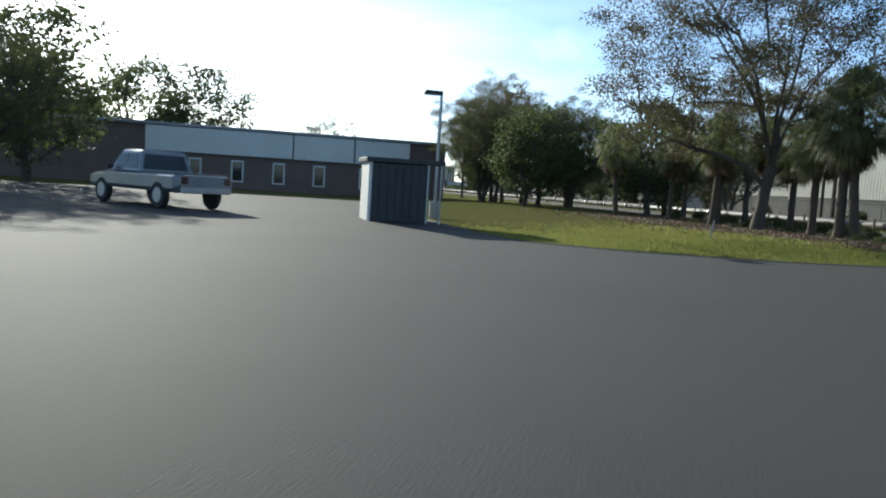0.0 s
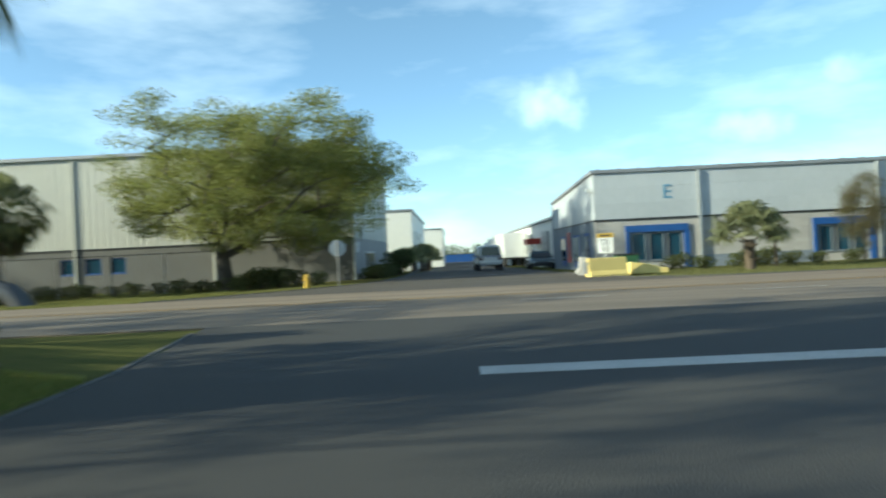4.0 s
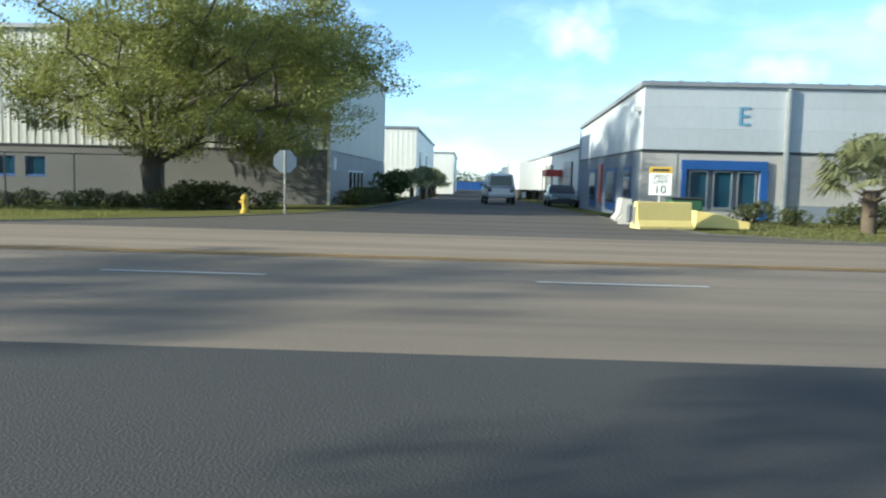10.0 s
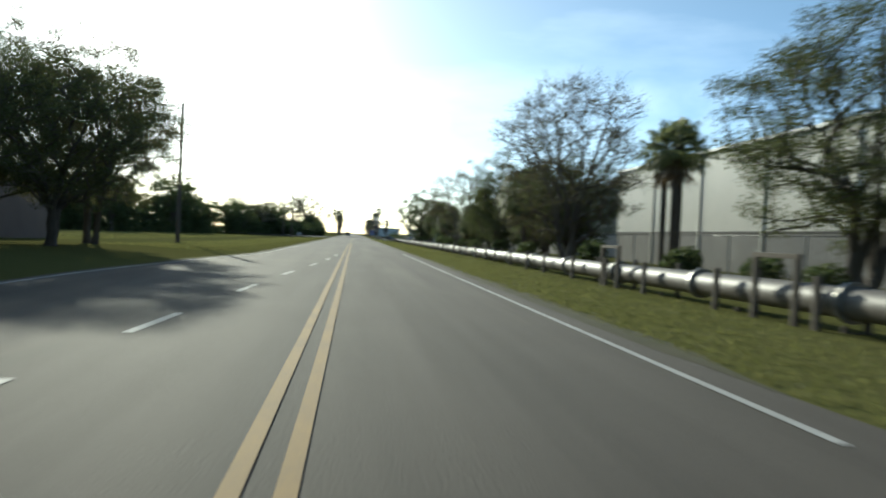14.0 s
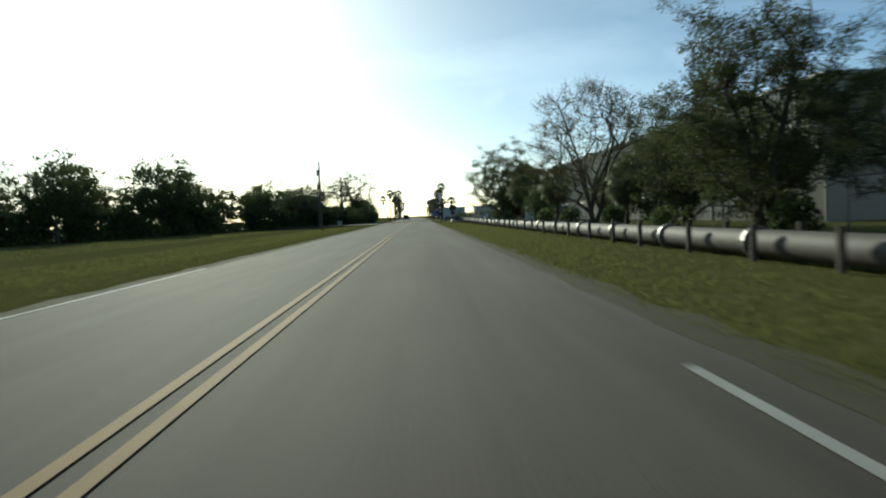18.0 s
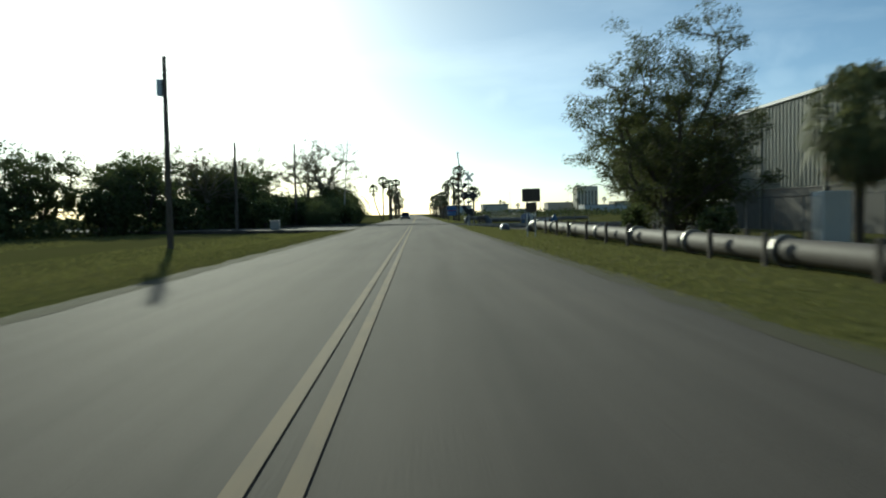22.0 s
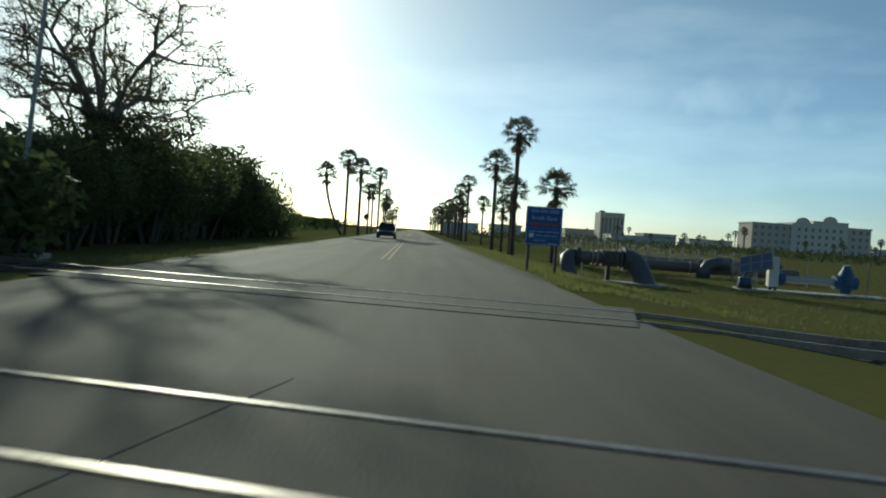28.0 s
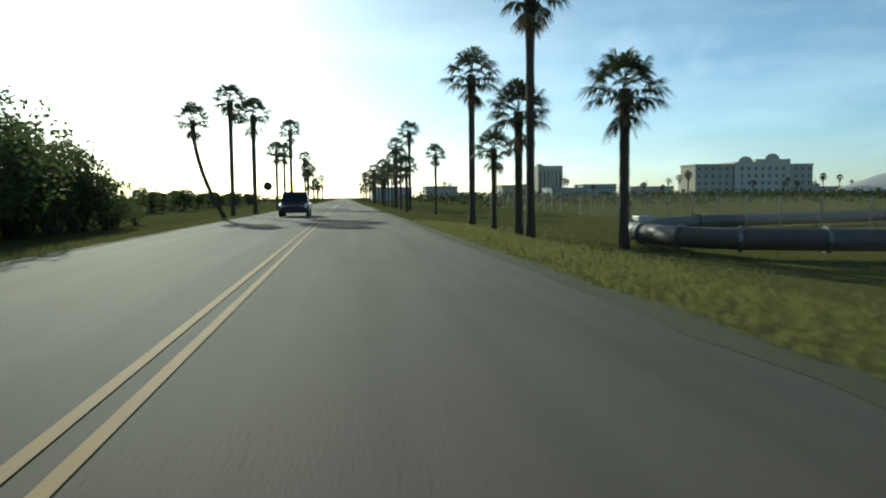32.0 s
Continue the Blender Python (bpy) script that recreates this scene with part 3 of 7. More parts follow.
def fan(sh, root, way, stem, size, blades, droop, rng, arc=3.3, hang=0.0):
    """A palm's fan leaf: a thin stem, then blades that spread from its end and hang at their tips."""
    way = way.normalized()
    side = way.cross(Vector((0, 0, 1)))
    side = side.normalized() if side.length > 0.05 else Vector((1, 0, 0))
    up = side.cross(way)
    mid = root + way * stem * 0.5 - Vector((0, 0, stem * 0.02))
    hub = root + way * stem - Vector((0, 0, stem * 0.12 * droop))
    w = 0.022
    sh.add([root - side * w, root + side * w, mid + side * w, hub + side * w * 0.7, hub - side * w * 0.7, mid - side * w], [(0, 1, 2, 5), (5, 2, 3, 4)])
    for k in range(blades):
        a = arc * (k / (blades - 1) - 0.5) + rng.gauss(0, 0.04)
        d = (way * math.cos(a) + side * math.sin(a) + up * 0.12 * math.cos(a * 2)).normalized()
        n = d.cross(up).normalized()
        length = size * (0.72 + 0.28 * math.cos(a)) * rng.uniform(0.9, 1.08)
        wide = size * 0.042
        knee = hub + d * length * 0.55 - Vector((0, 0, length * 0.05 * droop))
        tip = hub + d * length * 0.92 - Vector((0, 0, length * (0.3 * droop + rng.uniform(0, 0.12))))
        if hang:  # folded leaf: narrow blades arch over and hang from the rib
            d = (way * 0.45 + d * 0.8).normalized()
            knee = hub + d * length * 0.5 + Vector((0, 0, length * rng.uniform(-0.05, 0.08)))
            end = knee + d * length * 0.22 - Vector((0, 0, length * hang * rng.uniform(0.6, 1.1)))
            wide = size * 0.02
            sh.add([hub, knee + side * wide, end, knee - side * wide], [(0, 1, 2, 3)])
            continue
        sh.add([hub, knee + n * wide, tip, knee - n * wide], [(0, 1, 2, 3)])


def grow_palm(seed, height, trunk_r, fronds, stem, size, dead, droop, belly=0.0, lean=(0, 0), sweep=125, hang=0.0):
    """Trunk, green crown and hanging dead leaves of a fan palm."""
    rng = random.Random(seed)
    trunk, green, brown = Shape(), Shape(), Shape()
    n, pts, radii = 14, [], []
    for i in range(n + 1):
        t = i / n
        pts.append((lean[0] * t * (2 - t), lean[1] * t * (2 - t), -0.15 + (height + 0.15) * t))
        radii.append(trunk_r * (1.25 - 0.3 * smooth01(0, 0.15, t) + (0.07 if i % 2 else 0) + belly * smooth01(0.75, 0.97, t)))
    trunk.tube(pts, radii, 9)
    top = Vector(pts[-1])
    for k in range(10):  # old leaf stubs under the crown
        a = rng.uniform(0, math.tau)
        p = top - Vector((0, 0, rng.uniform(0.05, 0.9)))
        trunk.tube([p, p + Vector((math.cos(a) * trunk_r * 2.1, math.sin(a) * trunk_r * 2.1, 0.22))], [0.05, 0.02], 4)
    for k in range(fronds):
        a, e = k * 2.399963 + rng.gauss(0, 0.15), math.radians(85 - sweep * ((k + 0.5) / fronds) ** 0.8)
        fan(green, top + Vector((0, 0, 0.1)), Vector((math.cos(a) * math.cos(e), math.sin(a) * math.cos(e), math.sin(e))), stem * rng.uniform(0.8, 1.1), size * rng.uniform(0.85, 1.1), 30 if hang else 22, droop, rng, hang=hang)
    for k in range(dead):
        a, e = rng.uniform(0, math.tau), math.radians(rng.uniform(-78, -45))
        fan(brown, top - Vector((0, 0, rng.uniform(0.1, 0.5))), Vector((math.cos(a) * math.cos(e), math.sin(a) * math.cos(e), math.sin(e))), stem * 0.7, size * 0.8, 9, 0.6, rng, 1.8)
    return trunk, green, brown


def make_palm(name, label, parts, at, turn=0.0, size=1.0, group="", z=None, foliage=None):
    ob = thing(name, label, "palm tree", (at[0], at[1], ground_z(at[0], at[1]) if z is None else z), turn, group)
    ob.scale = (size, size, size)
    parts[0].out("trunk", M["palm_bark"], ob, smooth=True)
    parts[1].out("crown", foliage or M["leaf_palm"], ob)
    if parts[2].v:
        parts[2].out("dead_leaves", M["leaf_dead"], ob, "dry brown hanging fan leaves")
    return ob


def grow_bush(seed, rx, ry, h, n, size, stems=6):
    """A shrub: a few stems and leaves over uneven lobes."""
    rng = random.Random(seed)
    wood, crown = Shape(), Shape()
    lobes = [(Vector((rng.uniform(-rx, rx) * 0.65, rng.uniform(-ry, ry) * 0.65, h * rng.uniform(0.35, 0.72))), rng.uniform(0.3, 0.5)) for _ in range(7)]
    for c, r in lobes[:stems]:
        wood.tube([(c.x * 0.2, c.y * 0.2, -0.1), c * 0.6, c], [0.035 * h, 0.02 * h, 0.008 * h], 4, cap=False)
    for i in range(n):
        c, r = lobes[rng.randrange(len(lobes))]
        d = Vector((rng.gauss(0, 1), rng.gauss(0, 1), rng.gauss(0, 1))).normalized() * rng.uniform(0.55, 1.05) ** 0.5 * r
        p = c + Vector((d.x * rx * 1.3, d.y * ry * 1.3, d.z * h * 0.9))
        if p.z > 0.02:
            leaf(crown, p, size, rng)
    return wood, crown


# ---- the ground, the roads and the railway ----
def grid_sheet(xs, ys, height):
    sh = Shape()
    sh.v = [(x, y, height(x, y)) for y in ys for x in xs]
    n = len(xs)
    sh.f = [(j * n + i, j * n + i + 1, (j + 1) * n + i + 1, (j + 1) * n + i) for j in range(len(ys) - 1) for i in range(n - 1)]
    return sh


xs = [-2600, -1200, -600, -300, -160, -100, -70] + [-56 + 1.4 * i for i in range(73)] + [50, 62, 80, 110, 160, 300, 600, 1200, 2600]
ys = [-1500, -600, -300, -150, -90] + [-60 + 2.5 * i for i in range(21)] + [-8.5 + 0.5 * i for i in range(20)] + [2.5 + 2.5 * i for i in range(124)] + [330, 360, 420, 520, 700, 1000, 1600, 2600, 4200]
tagged(grid_sheet(xs, ys, ground_z).out("ground", M["soil"], smooth=True), "mown green grass with dry patches", "ground", kind="structure")

ROAD = [(-160, -6.3, 5.0), (2, -6.3, 5.0), (10, -6.3, 4.15), (26, -6.3, 4.15), (46, -4.25, 4.15), (170, -4.25, 4.15), (182, -4.8, 4.6), (226, -5.2, 4.5), (262, -5.2, 4.3), (420, -4.6, 4.2), (1400, -4.6, 4.2)]


def strip(rows, z1, z0=-0.25, step=4.0):
    """A slab between two edges given along y."""
    sh, y, stops = Shape(), rows[0][0], []
    while y < rows[-1][0]:
        stops.append(y)
        y += step if y < 330 else step * 12
    stops.append(rows[-1][0])
    for y in stops:
        a, b = along(rows, y)
        sh.v += [(a, y, z0), (a, y, z1), (b, y, z1), (b, y, z0)]
    for i in range(len(stops) - 1):
        k = 4 * i
        sh.f += [(k + 1, k + 5, k + 4, k), (k + 1, k + 2, k + 6, k + 5), (k + 2, k + 3, k + 7, k + 6)]
    return sh


SEAM = 8.45
tagged(strip([(SEAM, -6.3, 4.31)] + [r for r in ROAD if r[0] > SEAM], 0.0).out("road", M["asphalt"]), "grey worn asphalt main road", "road", kind="structure")
tagged(strip([r for r in ROAD if r[0] < SEAM] + [(SEAM, -6.3, 4.31)], 0.0).out("road", M["asphalt_warm"]), "older warm grey asphalt road at the junction", "road", kind="structure")
# the far lane by the junction is browner, older asphalt; the near lanes were relaid
tagged(strip([(-120, 0.4, 4.98), (2, 0.4, 4.98), (9, 0.4, 4.1)], 0.006, -0.02).out("road_old_lane", M["asphalt_brown"]), "brownish older asphalt lane", "road", kind="structure")
street = Shape().prism([(5.004, 3.0), (5.004, -30), (5.3, -23), (5.9, -17.5), (7.6, -14.6), (10.9, -13.5), (16, -13.35), (16, -4.3), (12.3, -3.1), (9, -1.0), (6.6, 1.3)], -0.25, 0.003)
sx = [16, 20, 24, 30, 40, 60, 80, 111, 150, 300]
k = len(street.v)
for x in sx:
    z, y1 = street_fall(x) + 0.003, along([(16, -4.3), (24, -5.0), (300, -5.2)], x)[0]
    street.v += [(x, -13.35, z - 0.25), (x, -13.35, z), (x, y1, z), (x, y1, z - 0.25)]
for q in range(len(sx) - 1):
    b = k + 4 * q
    street.f += [(b, b + 1, b + 5, b + 4), (b + 1, b + 2, b + 6, b + 5), (b + 2, b + 3, b + 7, b + 6)]
tagged(street.out("side_street", M["asphalt"]), "grey asphalt side street between warehouses", "road", kind="structure")
tagged(Shape().prism([(-6.304, -3.0), (-8.2, -3.3), (-12, -3.85), (-18, -4.2), (-22, -4.1), (-25.3, -3.1), (-27.3, -1.4), (-27.8, 1.0), (-27.9, 26), (-90, 26), (-90, -70), (-6.304, -70)], -0.25, 0.002).out("car_park", M["asphalt_new"]), "dark asphalt car park and its drive", "pavement", kind="structure")
tagged(Shape().prism([(-4.9, 176), (-10, 180), (-30, 190), (-60, 204), (-60, 213), (-30, 200), (-14, 195), (-5.1, 192.5)], -0.25, 0.003).out("side_drive", M["asphalt"]), "grey asphalt drive that joins the road", "road", kind="structure")


def kerb_line(pts, name="kerb", h=0.02, w=0.1):
    """Kerb stones end to end along pts."""
    holder = tagged(new(name), "dark weathered concrete kerb", "kerb", kind="structure")
    for (x0, y0), (x1, y1) in zip(pts, pts[1:]):
        length, n = math.hypot(x1 - x0, y1 - y0), 1
        n = max(1, round(length / 1.2))
        a = math.atan2(y1 - y0, x1 - x0)
        for k in range(n):
            s, e = length * k / n, length * (k + 1) / n - 0.012
            Shape().soft_box(s, 0, -0.2, e, w, h, 0.025, pose(x0, y0, 0, 0, 0, math.degrees(a))).out("kerb_stone", M["kerb"], holder)


kerb_line([(-7.4, -3.17), (-8.2, -3.32), (-12, -3.87), (-18, -4.22), (-22, -4.12), (-25.3, -3.12), (-27.31, -1.42), (-27.81, 1.0), (-27.86, 14)][::-1])
kerb_line([(5.2, 3.1), (6.8, 1.4), (9.1, -0.9), (12.4, -3.0), (16, -4.2), (24, -4.9), (44, -4.95)][::-1], h=0.025)
kerb_line([(17.5, -13.45), (10.9, -13.6), (7.6, -14.7), (5.9, -17.6), (5.3, -23), (5.05, -34)][::-1], h=0.025)


def line_on_road(name, label, material, rows, width, y0, y1, dash=0.0, gap=0.0, z=0.008):
    """A painted line along rows of (y, x), whole or in dashes; each dash is one piece."""
    holder = tagged(new(name), label, "road marking", kind="structure")
    y = y0
    while y < y1:
        e = min(y1, y + (dash or 24.0))
        sh, n = Shape(), max(1, int((e - y) / 4))
        for i in range(n + 1):
            yy = y + (e - y) * i / n
            x = along(rows, yy)[0]
            sh.v += [(x - width / 2, yy, z), (x + width / 2, yy, z)]
        sh.f = [(2 * i, 2 * i + 1, 2 * i + 3, 2 * i + 2) for i in range(n)]
        sh.out("stripe", material, holder)
        y = e + gap


for x in (-0.13, 0.13):
    line_on_road("centre_line", "faded yellow painted centre line", M["yellow_paint"], [(-100, x)], 0.11, -100, 92, z=0.012)
    line_on_road("centre_line", "worn pale yellow centre line", M["yellow_worn"], [(-100, x)], 0.11, 92, 192, z=0.012)
    line_on_road("centre_line", "faded yellow painted centre line", M["yellow_paint"], [(215, x)], 0.1, 223, 700)
line_on_road("edge_line", "worn white painted edge line", M["white_paint"], [(9, 3.6)], 0.1, 10.5, 55)
line_on_road("edge_line", "worn white painted edge line", M["white_paint"], [(-160, -6.0), (26, -6.0), (46, -4.05)], 0.1, 8, 70)
LANE = [(-60, -2.6), (0, -2.35), (9, -2.28), (14, -2.1), (20, -1.82), (26, -1.55), (32, -1.15), (37, -0.85), (43, -0.6), (48, -0.42)]
line_on_road("lane_dashes", "white dashed lane line", M["white_paint"], LANE, 0.12, -54.25, 12.5, 2.05, 3.3)
line_on_road("lane_dashes", "white dashed lane line", M["white_paint"], LANE, 0.12, 14.7, 47.9, 2.1, 4.0)
line_on_road("worn_bar", "worn white bar across the lane", M["white_worn"], [(0, 1.3)], 2.3, 8.3, 8.6, z=0.013)
line_on_road("lane_symbol", "worn white painted bar before the crossing mark", M["white_worn"], [(100, 1.85)], 2.9, 99.2, 99.6)
mark = tagged(new("lane_symbol"), "worn white painted crossing ahead mark, partly rubbed off", "road marking", kind="structure")
for k, (a, b, w) in enumerate((((0.75, 104.5), (1.55, 106.6), 0.2), ((2.25, 108.3), (3.25, 110.7), 0.19), ((0.85, 110.9), (1.7, 108.7), 0.16), ((2.4, 106.7), (3.2, 104.6), 0.16),
                               ((0.72, 107.4), (0.72, 108.5), 0.09), ((0.72, 108.5), (1.0, 108.3), 0.09), ((3.3, 107.2), (3.3, 108.4), 0.09),
                               ((0.65, 117.0), (1.5, 117.0), 0.2), ((2.65, 117.0), (3.6, 117.0), 0.2))):
    a, b = Vector((*a, 0.008 + 0.001 * (k % 3))), Vector((*b, 0.008 + 0.001 * (k % 3)))
    d = (b - a).normalized().cross(Vector((0, 0, 1))) * w
    Shape().add([a - d, a + d, b + d, b - d], [(0, 1, 2, 3)]).out("stroke", M["white_worn"], mark)
tagged(Shape().box(-13.25, -12.4, 0.004, -12.75, -8.0, 0.009).out("stop_bar", M["white_paint"]), "worn white stop bar across the drive", "road marking", kind="structure")


def shoulder(side, y0, y1, seed):
    """A ragged strip of dirt and gravel between asphalt and grass."""
    sh, n = Shape(), int((y1 - y0) / 0.8)
    for i in range(n + 1):
        y = y0 + (y1 - y0) * i / n
        e = along(ROAD, y)[0 if side < 0 else 1]
        f = min(1.0, (y - y0) / 3 + 0.02, (y1 - y) / 3 + 0.02)
        a = e - side * f * (0.14 + 0.14 * noise.noise((y * 0.7, seed, 0)) + 0.08 * noise.noise((y * 2.3, seed, 1)))
        b = e + side * 0.02 + side * f * (0.4 + 0.28 * noise.noise((y * 0.5, seed, 3)) + 0.12 * noise.noise((y * 1.9, seed, 2)))
        sh.v += [(a, y, 0.004), (e + side * 0.02, y, 0.003), (b, y, (ground_z(b, y) + 0.012) * f + 0.001 * (1 - f))]
    for i in range(n):
        k = 3 * i
        sh.f += [(k, k + 1, k + 4, k + 3), (k + 1, k + 2, k + 5, k + 4)]
    tagged(sh.out("shoulder", M["shoulder"], smooth=True), "ragged dirt and gravel road shoulder", "road shoulder", kind="structure")


shoulder(1, 12, 196, 1)
shoulder(1, 214, 330, 2)
shoulder(-1, 30, 176, 3)
shoulder(-1, 214, 330, 4)

# two tracks that cross the road at a slant
SLANT = -0.27
for y0 in (199.9, 208.9):
    turn = math.degrees(math.atan(SLANT))
    base = pose(0, y0, 0, 0, 0, turn)
    track = tagged(new("railway_track"), "rusty steel railway track over the road", "railway", kind="structure")
    for s in (-1, 1):
        rail = Shape()
        for x0, x1 in ((-90, -6.0), (-6.0, 5.0), (5.0, 90)):
            on_road = x0 == -6.0
            z = 0.022 if on_road else -0.11 if x0 > 0 else 0.1
            a, b = (x0, x1) if on_road else (x0 + 3.0, x1) if x0 > 0 else (x0, x1 - 3.0)
            rail.box(a, s * 0.7175 - 0.035, z - 0.14, b, s * 0.7175 + 0.035, z, base)
        for x0, x1, z0, z1 in ((5.0, 8.0, 0.022, -0.11), (-6.0, -9.0, 0.022, 0.1)):  # sloping on to the bed
            lo, hi = s * 0.7175 - 0.035, s * 0.7175 + 0.035
            rail.add([base @ Vector(p) for p in ((x0, lo, z0), (x0, hi, z0), (x1, hi, z1), (x1, lo, z1), (x0, lo, z0 - 0.14), (x0, hi, z0 - 0.14), (x1, hi, z1 - 0.14), (x1, lo, z1 - 0.14))], [(0, 1, 2, 3), (4, 7, 6, 5), (0, 3, 7, 4), (1, 5, 6, 2)])
        rail.out("rail", M["rail"], track)
    bed = Shape()
    for x0, x1, z in ((-90, -6.4, -0.06), (6.0, 90, -0.26)):
        bed.add([base @ Vector(p) for p in ((x0, -2.4, z - 0.45), (x1, -2.4, z - 0.45), (x1, -1.4, z), (x0, -1.4, z), (x0, 1.4, z), (x1, 1.4, z), (x1, 2.4, z - 0.45), (x0, 2.4, z - 0.45))], [(0, 1, 2, 3), (3, 2, 5, 4), (4, 5, 6, 7)])
    tagged(bed.out("track_bed", M["ballast"]), "dark stone ballast under the track", "track bed", kind="structure")
    for i in range(34):
        for side in (1, -1):
            x = side * (6.9 + i * 0.62)
            z = -0.27 if side > 0 else -0.05
            Shape().box(x - 0.12, -1.25, z - 0.12, x + 0.12, 1.25, z + 0.03, base).out("sleeper", M["sleeper"], track)
    for k, (a, b) in enumerate(((-1.55, -0.79), (-0.64, 0.64), (0.79, 1.55))):
        for i in range(2):
            Shape().soft_box(-5.2 + i * 5.0, a, -0.1, -5.2 + i * 5.0 + 4.99, b, 0.012, 0.008, base).out("crossing_panel", M["asphalt"], track)


# dark cinder ground on both sides of the tracks
cx = [8.4 + 1.1 * i for i in range(22)] + [36, 45, 60, 90]
cy = [0.0, 0.6, 1.5] + [3.0 + 2.0 * i for i in range(17)] + [37.5, 38.0]
tagged(grid_sheet(cx, cy, lambda x, y: 0.0).out("cinder_ground", M["cinder"], smooth=True), "dark cinder and weeds round the railway", "ground", kind="structure")
cinder = bpy.data.objects["cinder_ground"].data
for q in cinder.vertices:
    x, t = q.co.x, q.co.y / 38.0
    y = 181.5 + q.co.y * 0.86 + SLANT * (x - 8.4) * 0.9 + 0.7 * noise.noise((x * 0.3, q.co.y * 0.3, 2.0))
    xx = x + (1.2 * noise.noise((y * 0.25, 0.0, 5.0)) if x < 9 else 0.0)
    q.co = (xx, y, ground_z(xx, y) + (0.03 if 0.02 < t < 0.98 and x > 8.5 else -0.04))


# ---- buildings ----
def wall_with_holes(y0, y1, z0, z1, x0, x1, holes, material, name, parent):
    """A wall along y, x0 to x1 thick, with openings (ya, yb, za, zb) through it: one closed skin."""
    cy = sorted({y0, y1, *[h[0] for h in holes], *[h[1] for h in holes]})
    cz = sorted({z0, z1, *[h[2] for h in holes], *[h[3] for h in holes]})
    ny, nz = len(cy), len(cz)
    sh = Shape()
    sh.v = [(x, y, z) for x in (x0, x1) for y in cy for z in cz]

    def solid(i, j):
        if not (0 <= i < ny - 1 and 0 <= j < nz - 1):
            return False
        y, z = (cy[i] + cy[i + 1]) / 2, (cz[j] + cz[j + 1]) / 2
        return not any(h[0] < y < h[1] and h[2] < z < h[3] for h in holes)

    def k(side, i, j):
        return side * ny * nz + i * nz + j

    for i in range(ny - 1):
        for j in range(nz - 1):
            if solid(i, j):
                sh.f += [(k(0, i, j), k(0, i, j + 1), k(0, i + 1, j + 1), k(0, i + 1, j)), (k(1, i, j), k(1, i + 1, j), k(1, i + 1, j + 1), k(1, i, j + 1))]
                for di, dj, a, b in ((-1, 0, (i, j), (i, j + 1)), (1, 0, (i + 1, j + 1), (i + 1, j)), (0, -1, (i + 1, j), (i, j)), (0, 1, (i, j + 1), (i + 1, j + 1))):
                    if not solid(i + di, j + dj):
                        sh.f.append((k(0, *a), k(1, *a), k(1, *b), k(0, *b)))
    return sh.out(name, material, parent)


def ribbed(y0, y1, z0, z1, x, step, deep, material, parent, facing=-1, m=None, name="siding_panel"):
    """Metal siding along y at x, with standing ribs that face -x."""
    sh = Shape()
    n = max(1, round((y1 - y0) / step))
    s = (y1 - y0) / n
    prof = []
    for k in range(n):
        y = y0 + k * s
        prof += [(y, 0), (y + s * 0.62, 0), (y + s * 0.7, deep), (y + s * 0.92, deep)]
    prof.append((y1, 0))
    for y, d in prof:
        for z in (z0, z1):
            p = Vector((x + facing * d, y, z))
            sh.v.append(tuple(m @ p) if m else tuple(p))
    sh.f = [(2 * i, 2 * i + 1, 2 * i + 3, 2 * i + 2) for i in range(len(prof) - 1)]
    return sh.out(name, material, parent)


def window(parent, x, y0, y1, z0, z1, panes, frame_m, glass_m, bar=0.06):
    """A window in a wall that faces -x: a frame, its panes, a sill."""
    w = Shape()
    for a, b in ((y0, y0 + bar), (y1 - bar, y1)):
        w.box(x - 0.03, a, z0, x + 0.06, b, z1)
    for a, b in ((z0, z0 + bar), (z1 - bar, z1)):
        w.box(x - 0.03, y0 + bar, a, x + 0.06, y1 - bar, b)
    step = (y1 - y0 - bar) / panes
    for k in range(1, panes):
        w.box(x - 0.025, y0 + k * step, z0 + bar, x + 0.06, y0 + k * step + bar, z1 - bar)
    fr = w.out("window", frame_m, parent)
    for k in range(panes):
        Shape().box(x + 0.03, y0 + bar + k * step, z0 + bar, x + 0.045, y0 + (k + 1) * step, z1 - bar).out("pane", glass_m, fr)
    Shape().box(x - 0.09, y0 - 0.05, z0 - 0.06, x - 0.031, y1 + 0.05, z0 - 0.002).out("sill", frame_m, fr)
    return fr


def letter(text, size, depth, material, m, name, parent=None, align="LEFT"):
    """Raised letters in the built-in font, as a mesh."""
    cu = bpy.data.curves.new(name, "FONT")
    cu.body, cu.size, cu.extrude, cu.align_x = text, size, depth, align
    tmp = bpy.data.objects.new(name, cu)
    me = bpy.data.meshes.new_from_object(tmp.evaluated_get(bpy.context.evaluated_depsgraph_get()))
    bpy.data.objects.remove(tmp)
    me.materials.clear()
    me.materials.append(material)
    me.transform(m)
    ob = new(name, me)
    if parent:
        ob.parent = parent
    return ob


